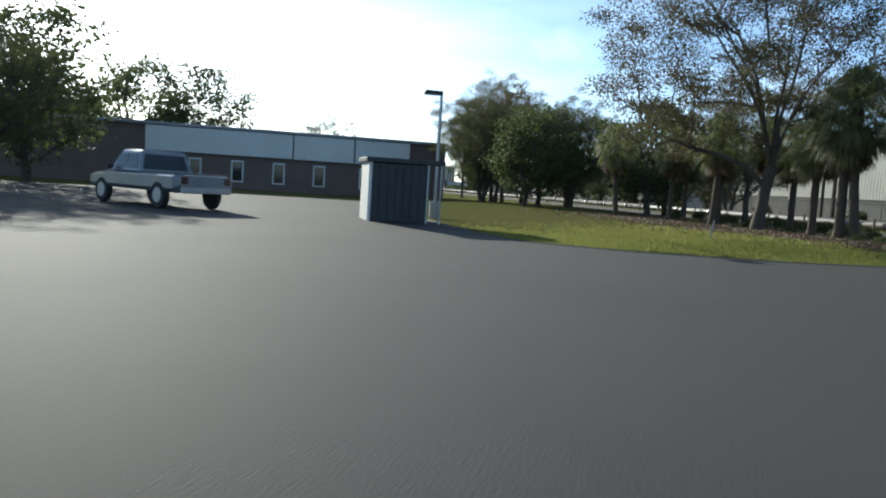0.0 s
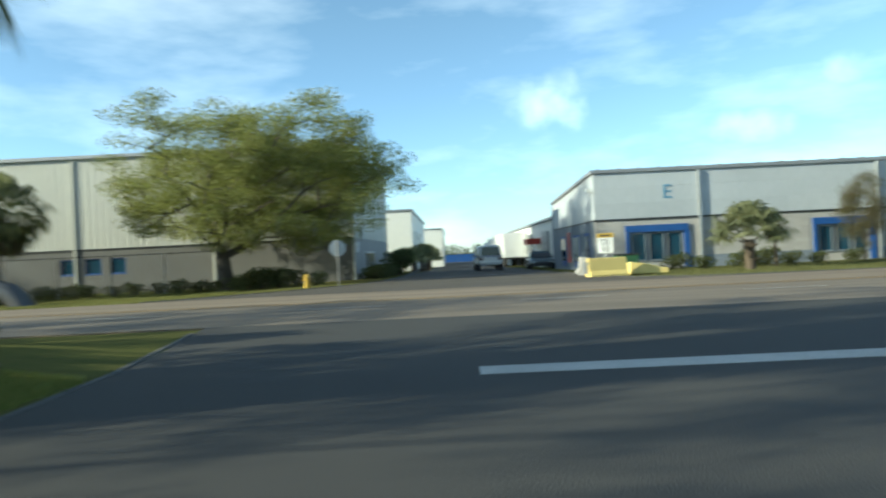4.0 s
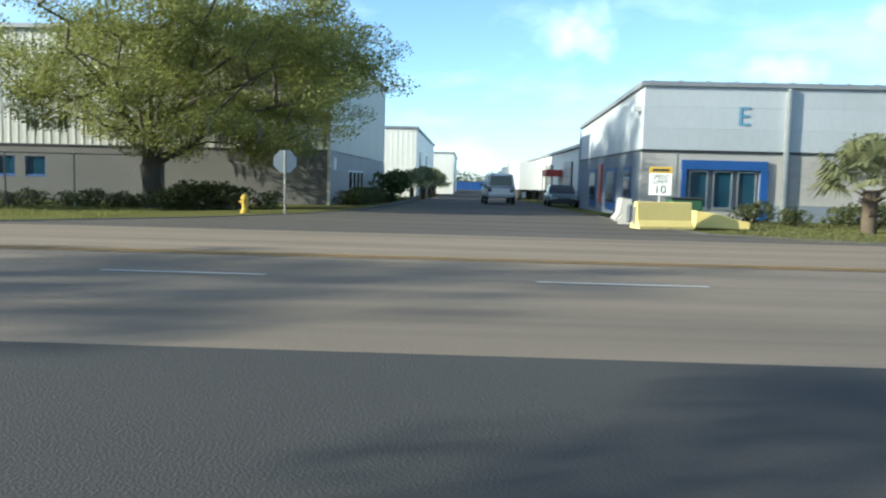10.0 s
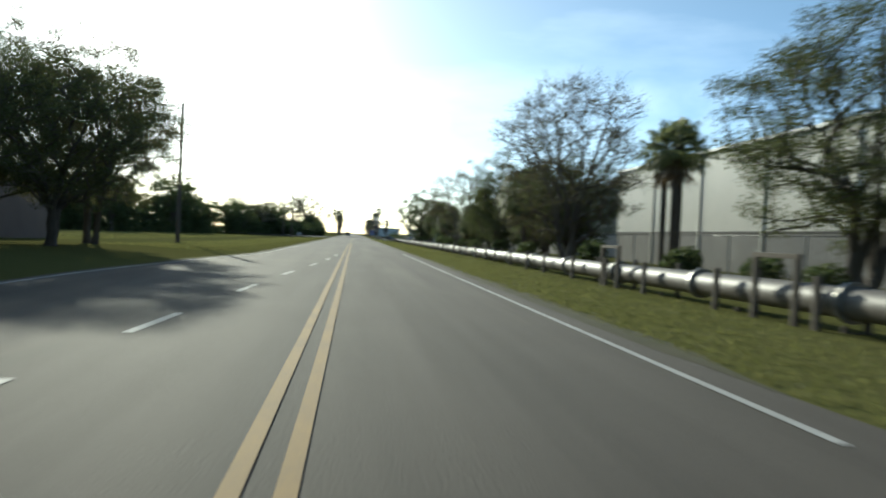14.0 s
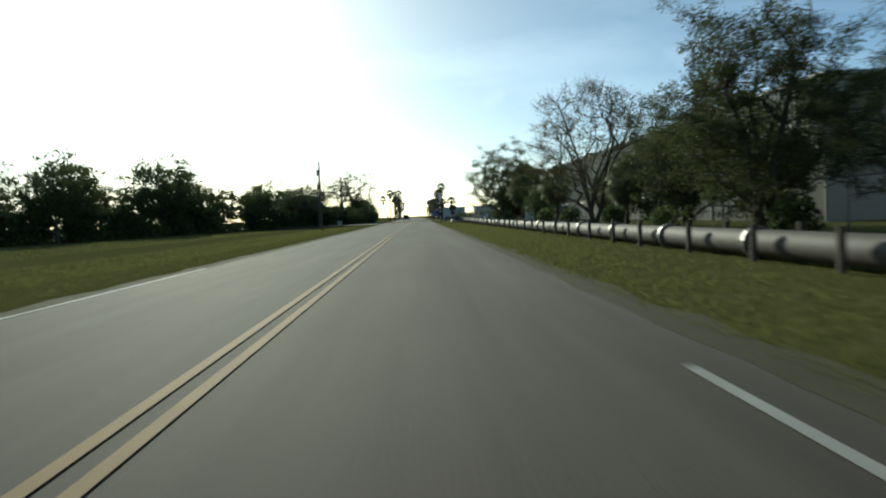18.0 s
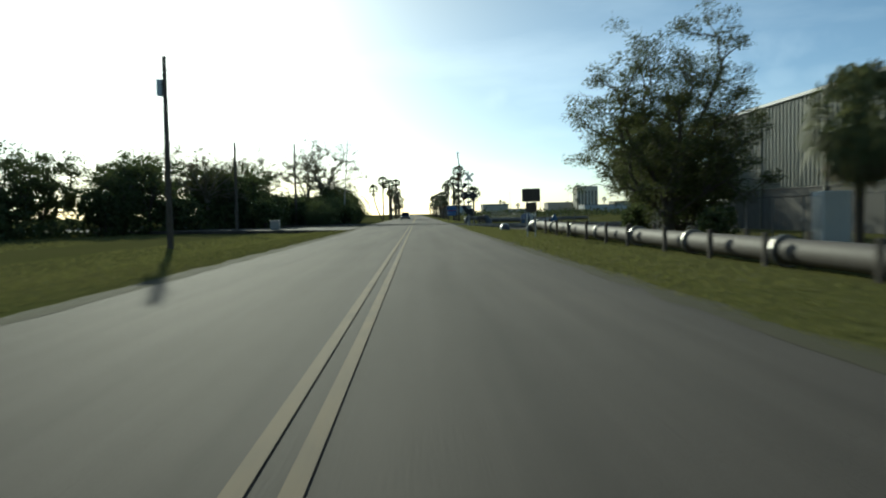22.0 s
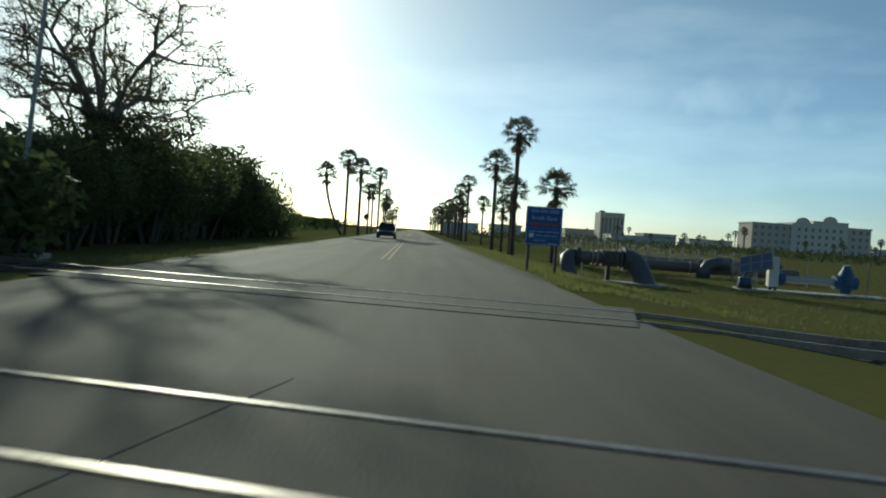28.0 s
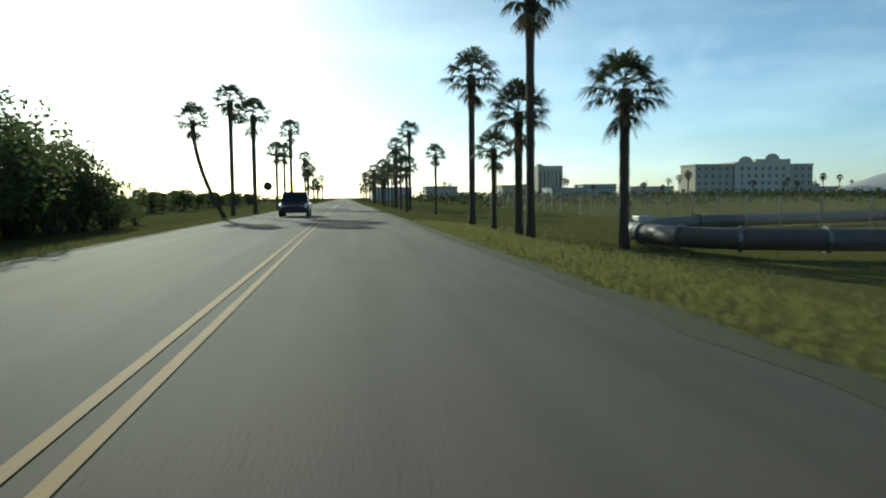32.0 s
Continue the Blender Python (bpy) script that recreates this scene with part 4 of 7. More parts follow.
# the building with the letter on it: block below, metal siding above, blue window bays
EX, EY, EH = 16.6, -14.9, 4.95
e_b = thing("warehouse", "grey metal warehouse with blue window bays", "building")
bays = [EY, -20.08, -28.8, -37.4, -46.0, -54.6]
openings = [(-19.2, -16.55, 0.35, 1.78), (-28.3, -25.75, 0.4, 1.75), (-36.9, -34.4, 0.4, 1.75), (-45.6, -43.0, 0.4, 1.75)]
wall_with_holes(bays[-1], EY, -0.3, 2.42, EX + 0.012, EX + 0.25, openings, M["block"], "wall", e_b)
Shape().box(EX + 0.26, bays[-1], -0.3, 33, EY - 0.1, 4.2).out("core", M["block_blue"], e_b)
Shape().box(EX + 0.25, EY - 0.22, -0.3, 31.5, EY, 2.42).out("side_wall", M["block_blue"], e_b)
for a, b in zip(bays, bays[1:]):
    n = max(1, round((a - b) / 4.4))
    for k in range(n):
        for z0, z1 in ((2.5, 3.273), (3.276, 4.049), (4.052, EH - 0.18)):
            Shape().soft_box(EX - 0.03, b + (a - b) * k / n + 0.0015, z0, EX + 0.2, b + (a - b) * (k + 1) / n - 0.0015, z1, 0.003).out("siding_panel", M["panel_grey"], e_b)
sh = Shape()
sh.add([(EX, EY, 2.5), (31.5, EY, 2.5), (31.5, EY, EH - 0.75), (EX, EY, EH - 0.18), (EX, EY - 0.2, 2.5), (31.5, EY - 0.2, 2.5), (31.5, EY - 0.2, EH - 0.75), (EX, EY - 0.2, EH - 0.18)], [(0, 1, 2, 3), (4, 7, 6, 5), (3, 2, 6, 7), (1, 5, 6, 2)])
sh.out("side_siding", M["panel_grey"], e_b)
Shape().box(EX - 0.05, bays[-1], 2.42, EX + 0.02, EY + 0.04, 2.5).out("trim", M["dark_metal"], e_b)
Shape().box(EX + 0.02, EY + 0.0, 2.42, 31.5, EY + 0.04, 2.5).out("trim", M["dark_metal"], e_b)
roof = Shape()
roof.add([(EX - 0.14, bays[-1], EH - 0.17), (EX - 0.14, EY + 0.14, EH - 0.17), (EX - 0.14, EY + 0.14, EH), (EX - 0.14, bays[-1], EH), (31.6, EY + 0.14, EH - 0.74), (31.6, EY + 0.14, EH - 0.57), (31.6, bays[-1], EH - 0.74), (31.6, bays[-1], EH - 0.57)], [(0, 1, 2, 3), (1, 4, 5, 2), (3, 2, 5, 7), (0, 6, 4, 1), (0, 3, 7, 6)])
roof_e = roof.out("roof", M["roof_metal"], e_b)
for k in range(40):
    Shape().soft_box(EX - 0.1, -15.2 - k, EH, EX + 0.4, -15.12 - k, EH + 0.05, 0.01).out("roof_rib", M["roof_metal"], roof_e)
for k, y in enumerate(bays[1:-1]):
    p = Shape().soft_box(EX - 0.13, y - 0.09, -0.05, EX - 0.031, y + 0.09, EH - 0.175, 0.02)
    p.soft_box(EX - 0.19, y - 0.05, 0.1, EX - 0.135, y + 0.05, EH - 0.2, 0.015)
    p.out("pilaster", M["galv"], e_b, "pale metal pilaster with a downpipe")
Shape().box(EX + 0.35, EY, 3.9, EX + 0.75, EY + 0.3, 4.1).out("wall_lamp", M["lamp_glass"], e_b, "small wall lamp under the eaves")
for a, b in ((-16.2, -14.92), (-25.4, -20.27), (-31.3, -28.98), (-34.0, -32.5)):
    for row in range(9):
        y = a
        n = 0
        while y < b - 0.05:
            e = min(b, y + (0.4 if n == 0 and row % 2 else 0.8))
            Shape().soft_box(EX - 0.006, y + 0.005, 0.565 + row * 0.2, EX + 0.011, e - 0.005, 0.755 + row * 0.2, 0.003).out("block", M["block"], e_b)
            y, n = e, n + 1
for a, b in ((-25.5, -19.25), (-34.1, -28.6), (-42.7, -37.2)):
    n = max(1, round((b - a) / 1.1))
    for k in range(n):
        for row in range(3):
            Shape().soft_box(EX - 0.012, a + (b - a) * k / n + 0.006, -0.05 + row * 0.2, EX + 0.011, a + (b - a) * (k + 1) / n - 0.006, 0.142 + row * 0.2, 0.004).out("base_block", M["block_blue"], e_b)
letter("E", 0.98, 0.012, M["faded_blue"], Matrix.Translation((EX - 0.045, -18.25, 3.42)) @ Matrix.Rotation(radians(-90), 4, "Z") @ Matrix.Rotation(radians(90), 4, "X"), "letter", e_b)
for a, b, za, zb in openings:
    bay = Shape().box(EX - 0.1, a - 0.25, zb + 0.02, EX + 0.01, b + 0.2, zb + 0.36).out("window_bay", M["blue_paint"], e_b, "blue painted window surround")
    Shape().box(EX - 0.09, a - 0.3, -0.05, EX + 0.008, a - 0.02, zb + 0.015).out("post", M["blue_paint"], bay)
    Shape().box(EX - 0.09, b + 0.02, -0.05, EX + 0.008, b + 0.18, zb + 0.015).out("post", M["blue_paint"], bay)
    for k in range(3):
        s = (b - a) / 3
        window(bay, EX + 0.05, a + k * s + 0.08, a + (k + 1) * s - 0.12, za + 0.05, zb - 0.03, 1, M["galv"], M["glass_blue"], 0.035)
    Shape().box(EX + 0.16, a, za, EX + 0.2, b, zb).out("back_panel", M["block_blue"], bay)
door = Shape().box(EX - 0.06, -32.4, 0, EX + 0.008, -31.4, 2.05).out("door", M["sign_white"], e_b, "white framed entrance door")
Shape().box(EX - 0.075, -32.28, 0.06, EX - 0.061, -31.52, 1.95).out("pane", M["glass_blue"], door)
for x0, x1 in ((18.2, 19.6), (21.2, 23.4), (26.2, 28.0)):
    g = Shape().box(x0, EY - 0.02, 0.05, x1, EY + 0.03, 1.9).out("side_door", M["blue_paint"], e_b)
    Shape().box(x0 + 0.15, EY + 0.031, 0.4, x1 - 0.15, EY + 0.045, 1.75).out("pane", M["glass_dark"], g)
Shape().box(24.6, EY + 0.0, 0.3, 25.2, EY + 0.05, 2.1).out("red_panel", M["red_paint"], e_b)


# the long warehouses behind the pipeline
def long_warehouse(y0, y1, x, h, depth, bay, windows, siding, label, step=0.32, deep=0.012):
    b = thing("warehouse", label, "building")
    # the road side takes the block tone with tree shade in its colour
    wall_with_holes(y0, y1, -0.4, 2.4, x, x + 0.25, windows, M["block_shaded"], "wall", b)
    Shape().box(x + 0.3, y0 + 0.1, -0.4, x + depth, y1 - 0.1, h - 0.3).out("core", siding, b)
    n = max(1, round((y1 - y0) / bay))
    s = (y1 - y0) / n
    for k in range(n):
        ribbed(y0 + k * s, y0 + (k + 1) * s, 2.48, h - 0.15, x, step, deep, siding, b)
        p = Shape().soft_box(x - 0.12, y0 + k * s - 0.08, -0.2, x - 0.032, y0 + k * s + 0.08, h - 0.16, 0.02)
        p.out("pilaster", siding, b)
    Shape().box(x - 0.06, y0, 2.4, x + 0.1, y1, 2.48).out("trim", M["dark_metal"], b)
    ribbed(x, x + depth, 2.48, h - 0.15, y0, 0.32, 0.012, siding, b, -1, Matrix(((0, 1, 0, 0), (1, 0, 0, 0), (0, 0, 1, 0), (0, 0, 0, 1))), "end_siding")
    # the end base keeps the lighter block, without shade in the colour
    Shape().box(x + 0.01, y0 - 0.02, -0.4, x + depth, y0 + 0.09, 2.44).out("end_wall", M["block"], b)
    Shape().box(x - 0.2, y0 - 0.2, h - 0.15, x + depth, y1 + 0.2, h + 0.05).out("roof", M["roof_metal"], b)
    for a, c, za, zb in windows:
        window(b, x + 0.08, a, c, za, zb, 1, M["blue_paint"], M["glass_blue"])
        Shape().box(x + 0.2, a - 0.02, za - 0.02, x + 0.24, c + 0.02, zb + 0.02).out("back_panel", M["block_blue"], b)
    return b


w_a = long_warehouse(-1.9, 74, 24.75, 8.1, 24, 8.4, [(11.95, 12.95, 0.95, 1.88), (13.45, 14.45, 0.95, 1.88), (14.95, 15.95, 0.95, 1.88)], M["panel_cream"], "long cream metal warehouse with block base", 0.4, 0.02)
for k in range(4):
    p = Shape().box(30.5 + k * 1.5, -1.95, 0.5, 31.6 + k * 1.5, -1.925, 1.6).out("side_window", M["sign_white"], w_a)
    Shape().box(30.6 + k * 1.5, -1.965, 0.6, 31.5 + k * 1.5, -1.951, 1.5).out("pane", M["glass_dark"], p)
Shape().box(25.2, -2.05, 1.55, 25.9, -1.93, 2.15).out("wall_sign", M["sign_white"], w_a, "small white sign board")
long_warehouse(92, 176, 25, 8.3, 30, 8.4, [(134.6, 136.2, 1.3, 2.2), (118, 119.6, 1.3, 2.2)], M["panel_olive"], "long weathered ribbed metal warehouse in olive grey", 0.5, 0.07)


def shed_block(x0, x1, y0, y1, h, label, siding, doors=()):
    """A far warehouse along the side street, with loading doors in its street side."""
    b = thing("warehouse", label, "building")
    Shape().box(x0 + 0.05, y0 + 0.05, -1.6, x1, y1 - 0.05, h - 0.1).out("wall", siding, b)
    ribbed(y0, y1, -1.4, h - 0.1, x0, 0.5, 0.012, siding, b, name="front_siding")
    Shape().box(x0 - 0.15, y0 - 0.15, h - 0.1, x1 + 0.15, y1 + 0.15, h + 0.12).out("roof", M["roof_metal"], b)
    for xa, xb, h1, side in doors:
        yy = y0 if side < 0 else y1
        d = Shape().box(xa, yy - 0.04 if side < 0 else yy - 0.06, street_fall(xa) - 0.1, xb, yy + 0.06 if side < 0 else yy + 0.04, h1).out("loading_door", M["dark_metal"], b)
        for k in range(5):
            Shape().box(xa + 0.1, yy + side * 0.041 - 0.01, 0.1 + k * h1 / 5, xb - 0.1, yy + side * 0.055 + 0.01, 0.07 + (k + 1) * h1 / 5).out("slat", M["galv"], d)
    return b


shed_block(62, 100, -3.55, 24, 6.15, "white metal warehouse on the side street", M["panel_white"], ((68, 73, 4, -1), (80, 84, 4, -1)))
shed_block(112, 150, -6.3, 24, 5.6, "white metal warehouse farther along the street", M["panel_white"], ((118, 122, 4, -1),))
shed_block(35, 86, -42, -15.6, 3.55, "bright white metal warehouse beside the trailers", M["panel_white"], ((40, 44, 2.6, 1), (52, 56, 2.6, 1), (66, 70, 2.6, 1)))
shed_block(97, 140, -44, -18.6, 3.6, "bright white metal warehouse down the street", M["panel_white"])

# the low building behind the car park
lot = thing("office_building", "low dark office building with a white fascia", "building")
Shape().box(-64, 40, -0.3, -19.8, 60, 4.3).out("wall", M["brown_wall"], lot)
for x0, x1 in ((-42, -31.6), (-31.5, -27.0), (-26.9, -22.7)):
    Shape().soft_box(x0, 39.7, 2.45, x1, 39.995, 4.25, 0.02).out("fascia_panel", M["panel_white"], lot)
Shape().box(-64.2, 39.6, 4.3, -19.6, 60.2, 4.5).out("roof", M["roof_metal"], lot)
for x in (-39, -36, -33, -30, -26.5, -23.8):
    f = Shape().box(x, 39.9, 0.5, x + 0.9, 39.996, 2.1).out("window", M["sign_white"], lot)
    Shape().box(x + 0.1, 39.88, 0.6, x + 0.8, 39.899, 2.0).out("pane", M["glass_dark"], f)


# ---- trees, palms and shrubs ----
# grow_tree(seed, top, rx, ry, low, trunk, fork height, clumps, leaves, leaf size, clump spread)
lime_parts = grow_tree(11, 9.1, 6.2, 6.3, 2.2, 0.3, 1.7, 430, 150000, 0.088, 0.46, 8, flat=0.55, rough=0.22, shell=0.3, shift=1.7, power=2.9)
oak_lime = make_tree("oak_tree", "broad yellow-green oak by the warehouse corner", "tree", *lime_parts, M["bark"], M["leaf_lime"], (18.0, 3.7), -75, 1.05)
oak_lime.scale = (1.1, 1.1, 1.02)
moss, rng = Shape(), random.Random(12)
low_leaves = [Vector(p) for p in lime_parts[1].v[::41] if p[2] < 3.6]
for k in range(110):  # moss hanging from the lowest sprays
    p, n = rng.choice(low_leaves), rng.randint(2, 4)
    for _ in range(n):
        a, h, w = rng.uniform(0, math.tau), rng.uniform(0.25, 0.8), rng.uniform(0.015, 0.035)
        d, q = Vector((math.cos(a) * w, math.sin(a) * w, 0)), p + Vector((rng.gauss(0, 0.06), rng.gauss(0, 0.06), 0))
        if q.z - h > 1.3:
            moss.add([q - d, q + d, q + d * 1.3 - Vector((0, 0, h * 0.5)), q - Vector((0.02, 0.01, h)), q - d * 1.2 - Vector((0, 0, h * 0.55))], [(0, 1, 2, 3, 4)])
tagged(moss.out("moss", M["moss"], oak_lime, "grey moss hanging in thin beards"), kind="stuff")
oak_dry = make_tree("oak_tree", "tall oak with sparse dull brown-green leaves", "tree", *grow_tree(23, 11.0, 5.4, 5.0, 3.0, 0.19, 2.3, 300, 60000, 0.075, 0.36, 9, twigs=3, twig=0.5, shift=-0.9, rough=0.4), M["bark"], M["leaf_dry"], (-16.2, 5.4), -35)
oak_mid = make_tree("oak_tree", "dull green roadside oak with several stems", "tree", *grow_tree(37, 9.4, 4.6, 5.0, 1.8, 0.24, 1.0, 480, 60000, 0.078, 0.31, 7, twigs=1, stems=2, rough=0.24), M["bark"], M["leaf_oak"], (14.0, 24.6), 0, 0.9)
oak_thin = make_tree("oak_tree", "nearly leafless roadside oak with fine twigs", "tree", *grow_tree(41, 11.6, 4.6, 6.0, 2.2, 0.24, 1.3, 400, 17000, 0.1, 0.4, 8, twigs=5, twig=0.9, stems=2, thin=0.011), M["bark"], M["leaf_dry"], (13.6, 52.0), 0)
oak_dark = make_tree("oak_tree", "dark green dense small oak", "tree", *grow_tree(53, 6.6, 3.0, 3.0, 0.7, 0.18, 0.9, 150, 5600, 0.2, 0.45, 6), M["bark"], M["leaf_dark"], (-18.5, 24), 0, 0.8)
oak_far = make_tree("oak_tree", "field-edge tree, dark against the low sun", "tree", *grow_tree(57, 9.0, 3.6, 3.6, 1.2, 0.2, 1.6, 100, 4600, 0.23, 0.48, 6, rough=0.42), M["bark"], M["leaf_dark"], (-40, 138), 0, 1.0, "trees along the field")
bare = make_tree("bare_tree", "bare winter tree over the dark bushes", "tree", *grow_tree(61, 12.6, 6.0, 6.0, 4.8, 0.34, 4.3, 260, 15000, 0.095, 0.34, 7, twigs=5, twig=1.0, thin=0.016, rough=0.4, shell=0.5), M["bark_pale"], M["leaf_dry"], (-13.6, 231.0), 20)

for x, y, t, s in ((-16.6, 27, 50, 0.9), (-10.5, 22, 220, 0.95), (-13.5, 18.5, 190, 0.9), (-40, 64, 0, 1.7), (-47, 66, 90, 1.8), (-55, 62, 20, 1.6), (-52, 22, 20, 1.6), (-47, 30, 140, 1.5)):
    plant(oak_dark, x, y, t, s)
plant(oak_dry, -10, 15, 200, 0.75)
plant(oak_mid, -44.5, 15.5, 130, 0.72)
for x, y, t, s in ((-13.2, 30, 140, 0.78), (-19.0, 31.5, 10, 0.74), (-11, 36, 300, 0.8)):
    plant(oak_mid, x, y, t, s)
plant(bare, -27, 66, 40, 0.62, label="bare tree behind the low building")
# the row between the pipeline and the fence
for x, y, t, s in ((13.5, 100, 210, 0.84), (15.5, 64, 60, 0.7)):
    plant(oak_thin, x, y, t, s)
for x, y, t, s in ((15.4, 57, 200, 0.8),  (15.8, 70, 10, 0.6), (34, 128, 20, 0.8)):
    plant(oak_mid, x, y, t, s)
for x, y, t, s in ((15.6, 58, 0, 0.6), (15.2, 67, 80, 0.62), (15.9, 80.5, 160, 0.7), (15.0, 91, 240, 0.75), (14.9, 130.5, 100, 0.6), (15.6, 103, 40, 0.6), (15.4, 155, 30, 0.75)):
    plant(oak_dark, x, y, t, s, label="dark bushy young oak under the row")

oak_full = make_tree("oak_tree", "full dark oak standing alone behind the pipeline", "tree", *grow_tree(47, 10.2, 3.7, 4.6, 0.9, 0.25, 1.0, 460, 52000, 0.098, 0.34, 8, twigs=2, rough=0.46, stems=2), M["bark"], M["leaf_oak"], (13.4, 152.5), 80)
for x, y, t, s in ((15.6, 157.5, 200, 0.75), (14.0, 76, 20, 0.86), (15.0, 86.5, 130, 0.68)):
    plant(oak_full, x, y, t, s, label="full dark oak in the row behind the pipeline")
bush_wood, bush_crown = grow_bush(3, 1.6, 1.6, 2.6, 1250, 0.26)
bush = make_tree("bush", "dense dark green roadside bush", "shrub", bush_wood, bush_crown, M["bark"], M["leaf_dark"], (-8.6, 214), 0, 1.1)
# a wooded edge far over the field on the other side, closed below by scrub
rng = random.Random(77)
EDGE = [(60, -66), (100, -54), (142, -39), (178, -31), (190, -23), (205, -17), (250, -19)]
for k in range(40):
    y = 66 + k * 4.0 + rng.uniform(-2, 2)
    x = along(EDGE, y)[0] - rng.uniform(1, 9)
    plant(oak_far, x, y, rng.uniform(0, 360), rng.choice((0.8, 0.9, 1.0, 1.1, 1.2)) * (1 + 0.1 * smooth01(132, 142, y) - 0.34 * smooth01(165, 185, y)))
    plant(bush, along(EDGE, y)[0] - rng.uniform(0, 2), y + 1, rng.uniform(0, 360), rng.uniform(1.1, 1.6), label="dark scrub under the field-edge trees")
for k in range(22):
    plant(oak_far, along(EDGE, 146 + k * 3.2)[0] - rng.uniform(3, 10), 146 + k * 3.2, rng.uniform(0, 360), rng.uniform(0.75, 0.95), label="thin-crowned tree at the field edge")
for x, y, s, t in ((-21.2, 36, 0.8, 10), (-17.5, 46, 0.9, 100), (-20, 41, 0.85, 200), (-16.5, 44, 0.8, 310)):
    plant(oak_dry, x + 4.5, y, t, s, label="roadside oak, thin crown against the sun")
for x, y, s, t in ((-22, 198, 0.66, 80), (-21, 216, 0.78, 150), (-30, 212, 0.85, 60), (-17.5, 238, 0.85, 250)):
    plant(bare, x, y, t, s)

under = Shape()
rng = random.Random(92)
for k in range(15000):
    y = rng.uniform(58, 250)
    leaf(under, Vector((along(EDGE, y)[0] - rng.uniform(-1, 4) + 1.5 * noise.noise((0.2 * y, 0, 0)), y, -0.3 + abs(rng.gauss(0, 1.0 + 0.5 * noise.noise((0.13 * y, 3.0, 0)))))), 0.42, rng)
tagged(under.out("undergrowth", M["leaf_dark"]), "dark undergrowth along the field edge", "scrub", kind="stuff")
thicket = make_tree("bush", "tall dense dark green roadside thicket", "shrub", *grow_bush(4, 3.0, 3.0, 5.0, 4000, 0.19, 7), M["bark"], M["leaf_dark"], (-11.2, 205.5), 0, 0.45)
rng = random.Random(91)
HEDGE = [(203, -10.4, 0.8), (212, -10.6, 1.15), (225, -10.8, 1.45), (237, -11.6, 2.0), (250, -11.6, 1.8), (261, -11.4, 1.5), (266, -11.0, 0.95), (270, -11.0, 0.5), (276, -11.0, 0.3)]
for k in range(44):
    y = 207 + k * 1.53
    x, h = along(HEDGE, y)
    plant(thicket, x - rng.uniform(0, 1.0) - (k % 2) * 1.7, y, rng.uniform(0, 360), h * 0.52 * rng.uniform(0.8, 1.12))
    if k % 3 == 0 and h > 0.9:
        plant(oak_dark, x - 0.6 - rng.uniform(0, 1.5), y + 0.7, rng.uniform(0, 360), h * rng.uniform(0.42, 0.52), label="dark bushy young oak in the thicket")
for k in range(22):
    plant(bush, -14.5 - rng.uniform(0, 4), 196 + k * 2.6, rng.uniform(0, 360), rng.uniform(1.1, 1.6))
for k in range(14):
    plant(bush, -20 - rng.uniform(0, 5), 246 + k * 2.4, rng.uniform(0, 360), rng.uniform(1.5, 2.0))
for k in range(22):
    plant(bush, -19 - rng.uniform(0, 6), 282 + k * 7, rng.uniform(0, 360), rng.uniform(0.7, 1.1))
for x, y, s in ((12.3, 24.0, 0.45), (13.2, 28.2, 0.5), (12.6, 33, 0.55), (12.8, 33.5, 0.5), (13.5, 46, 0.6), (14.3, 19.5, 0.4), (13.2, 61, 0.5), (13.6, 73, 0.55), (13.0, 84, 0.5), (13.4, 94, 0.6), (13.0, 106, 0.55), (13.3, 118, 0.6), (13.2, 146, 0.6), (13.4, 158, 0.7)):
    plant(bush, x, y, x * 40, s, label="low green bush behind the pipeline")

hedge_w, hedge_c = grow_bush(8, 0.7, 0.7, 0.8, 650, 0.105)
shrub = make_tree("shrub", "small green shrub by the warehouse wall", "shrub", hedge_w, hedge_c, M["bark"], M["leaf_oak"], (14.6, -18.2), 0, 1.0, "shrubs by the walls")
grow_small = grow_tree(71, 3.75, 0.9, 0.95, 0.8, 0.045, 0.9, 130, 17000, 0.045, 0.22, 5, twigs=3, twig=0.35, thin=0.006)
make_tree("young_tree", "slender young tree with fine dull leaves", "tree", *grow_small, M["bark"], M["leaf_dry"], (13.0, -26.1), 0)
for x, y, s in ((13.2, -20.9, 1.0), (13.0, -22.0, 1.1), (12.6, -19.0, 0.8), (14.4, -23.3, 0.8), (14.6, -24.6, 0.7), (14.4, -26.2, 0.8), (14.2, -28.3, 0.9), (13.6, -31, 1.0), (13.4, -34, 1.1), (14.2, -36.5, 0.9)):
    plant(shrub, x, y, x * 77, s)
for k in range(15):
    plant(shrub, 18.2 + 0.4 * (k % 2), 4.6 + k * 1.05, k * 50, 0.75 + 0.3 * ((k * 7) % 5) / 5, label="weedy shrub along the block wall")
for k in range(13):
    plant(shrub, 25.3 + k * 0.85, -2.9 - 0.1 * (k % 2), k * 50, 1.1, label="clipped hedge plant beside the side street")
for x, y, s in ((16.9, 2.6, 1.25), (16.8, 1.5, 1.4), (16.6, 0.3, 1.3), (17.7, 0.9, 1.35), (17.8, 2.2, 1.2), (17.2, -0.8, 0.9), (17.6, 3.6, 1.0)):
    plant(shrub, x, y, x * 31 + y * 90, s, label="broad dark shrub under the oak")
plant(bush, 35.5, -3.7, 40, 0.75, label="dark round bush beside the side street")
for k in range(44):
    plant(shrub, -11.6 + rng.uniform(-1.6, 1.8), -1.2 + k * 0.45, k * 50, rng.uniform(0.3, 0.6), label="dark weedy plant behind the palms")
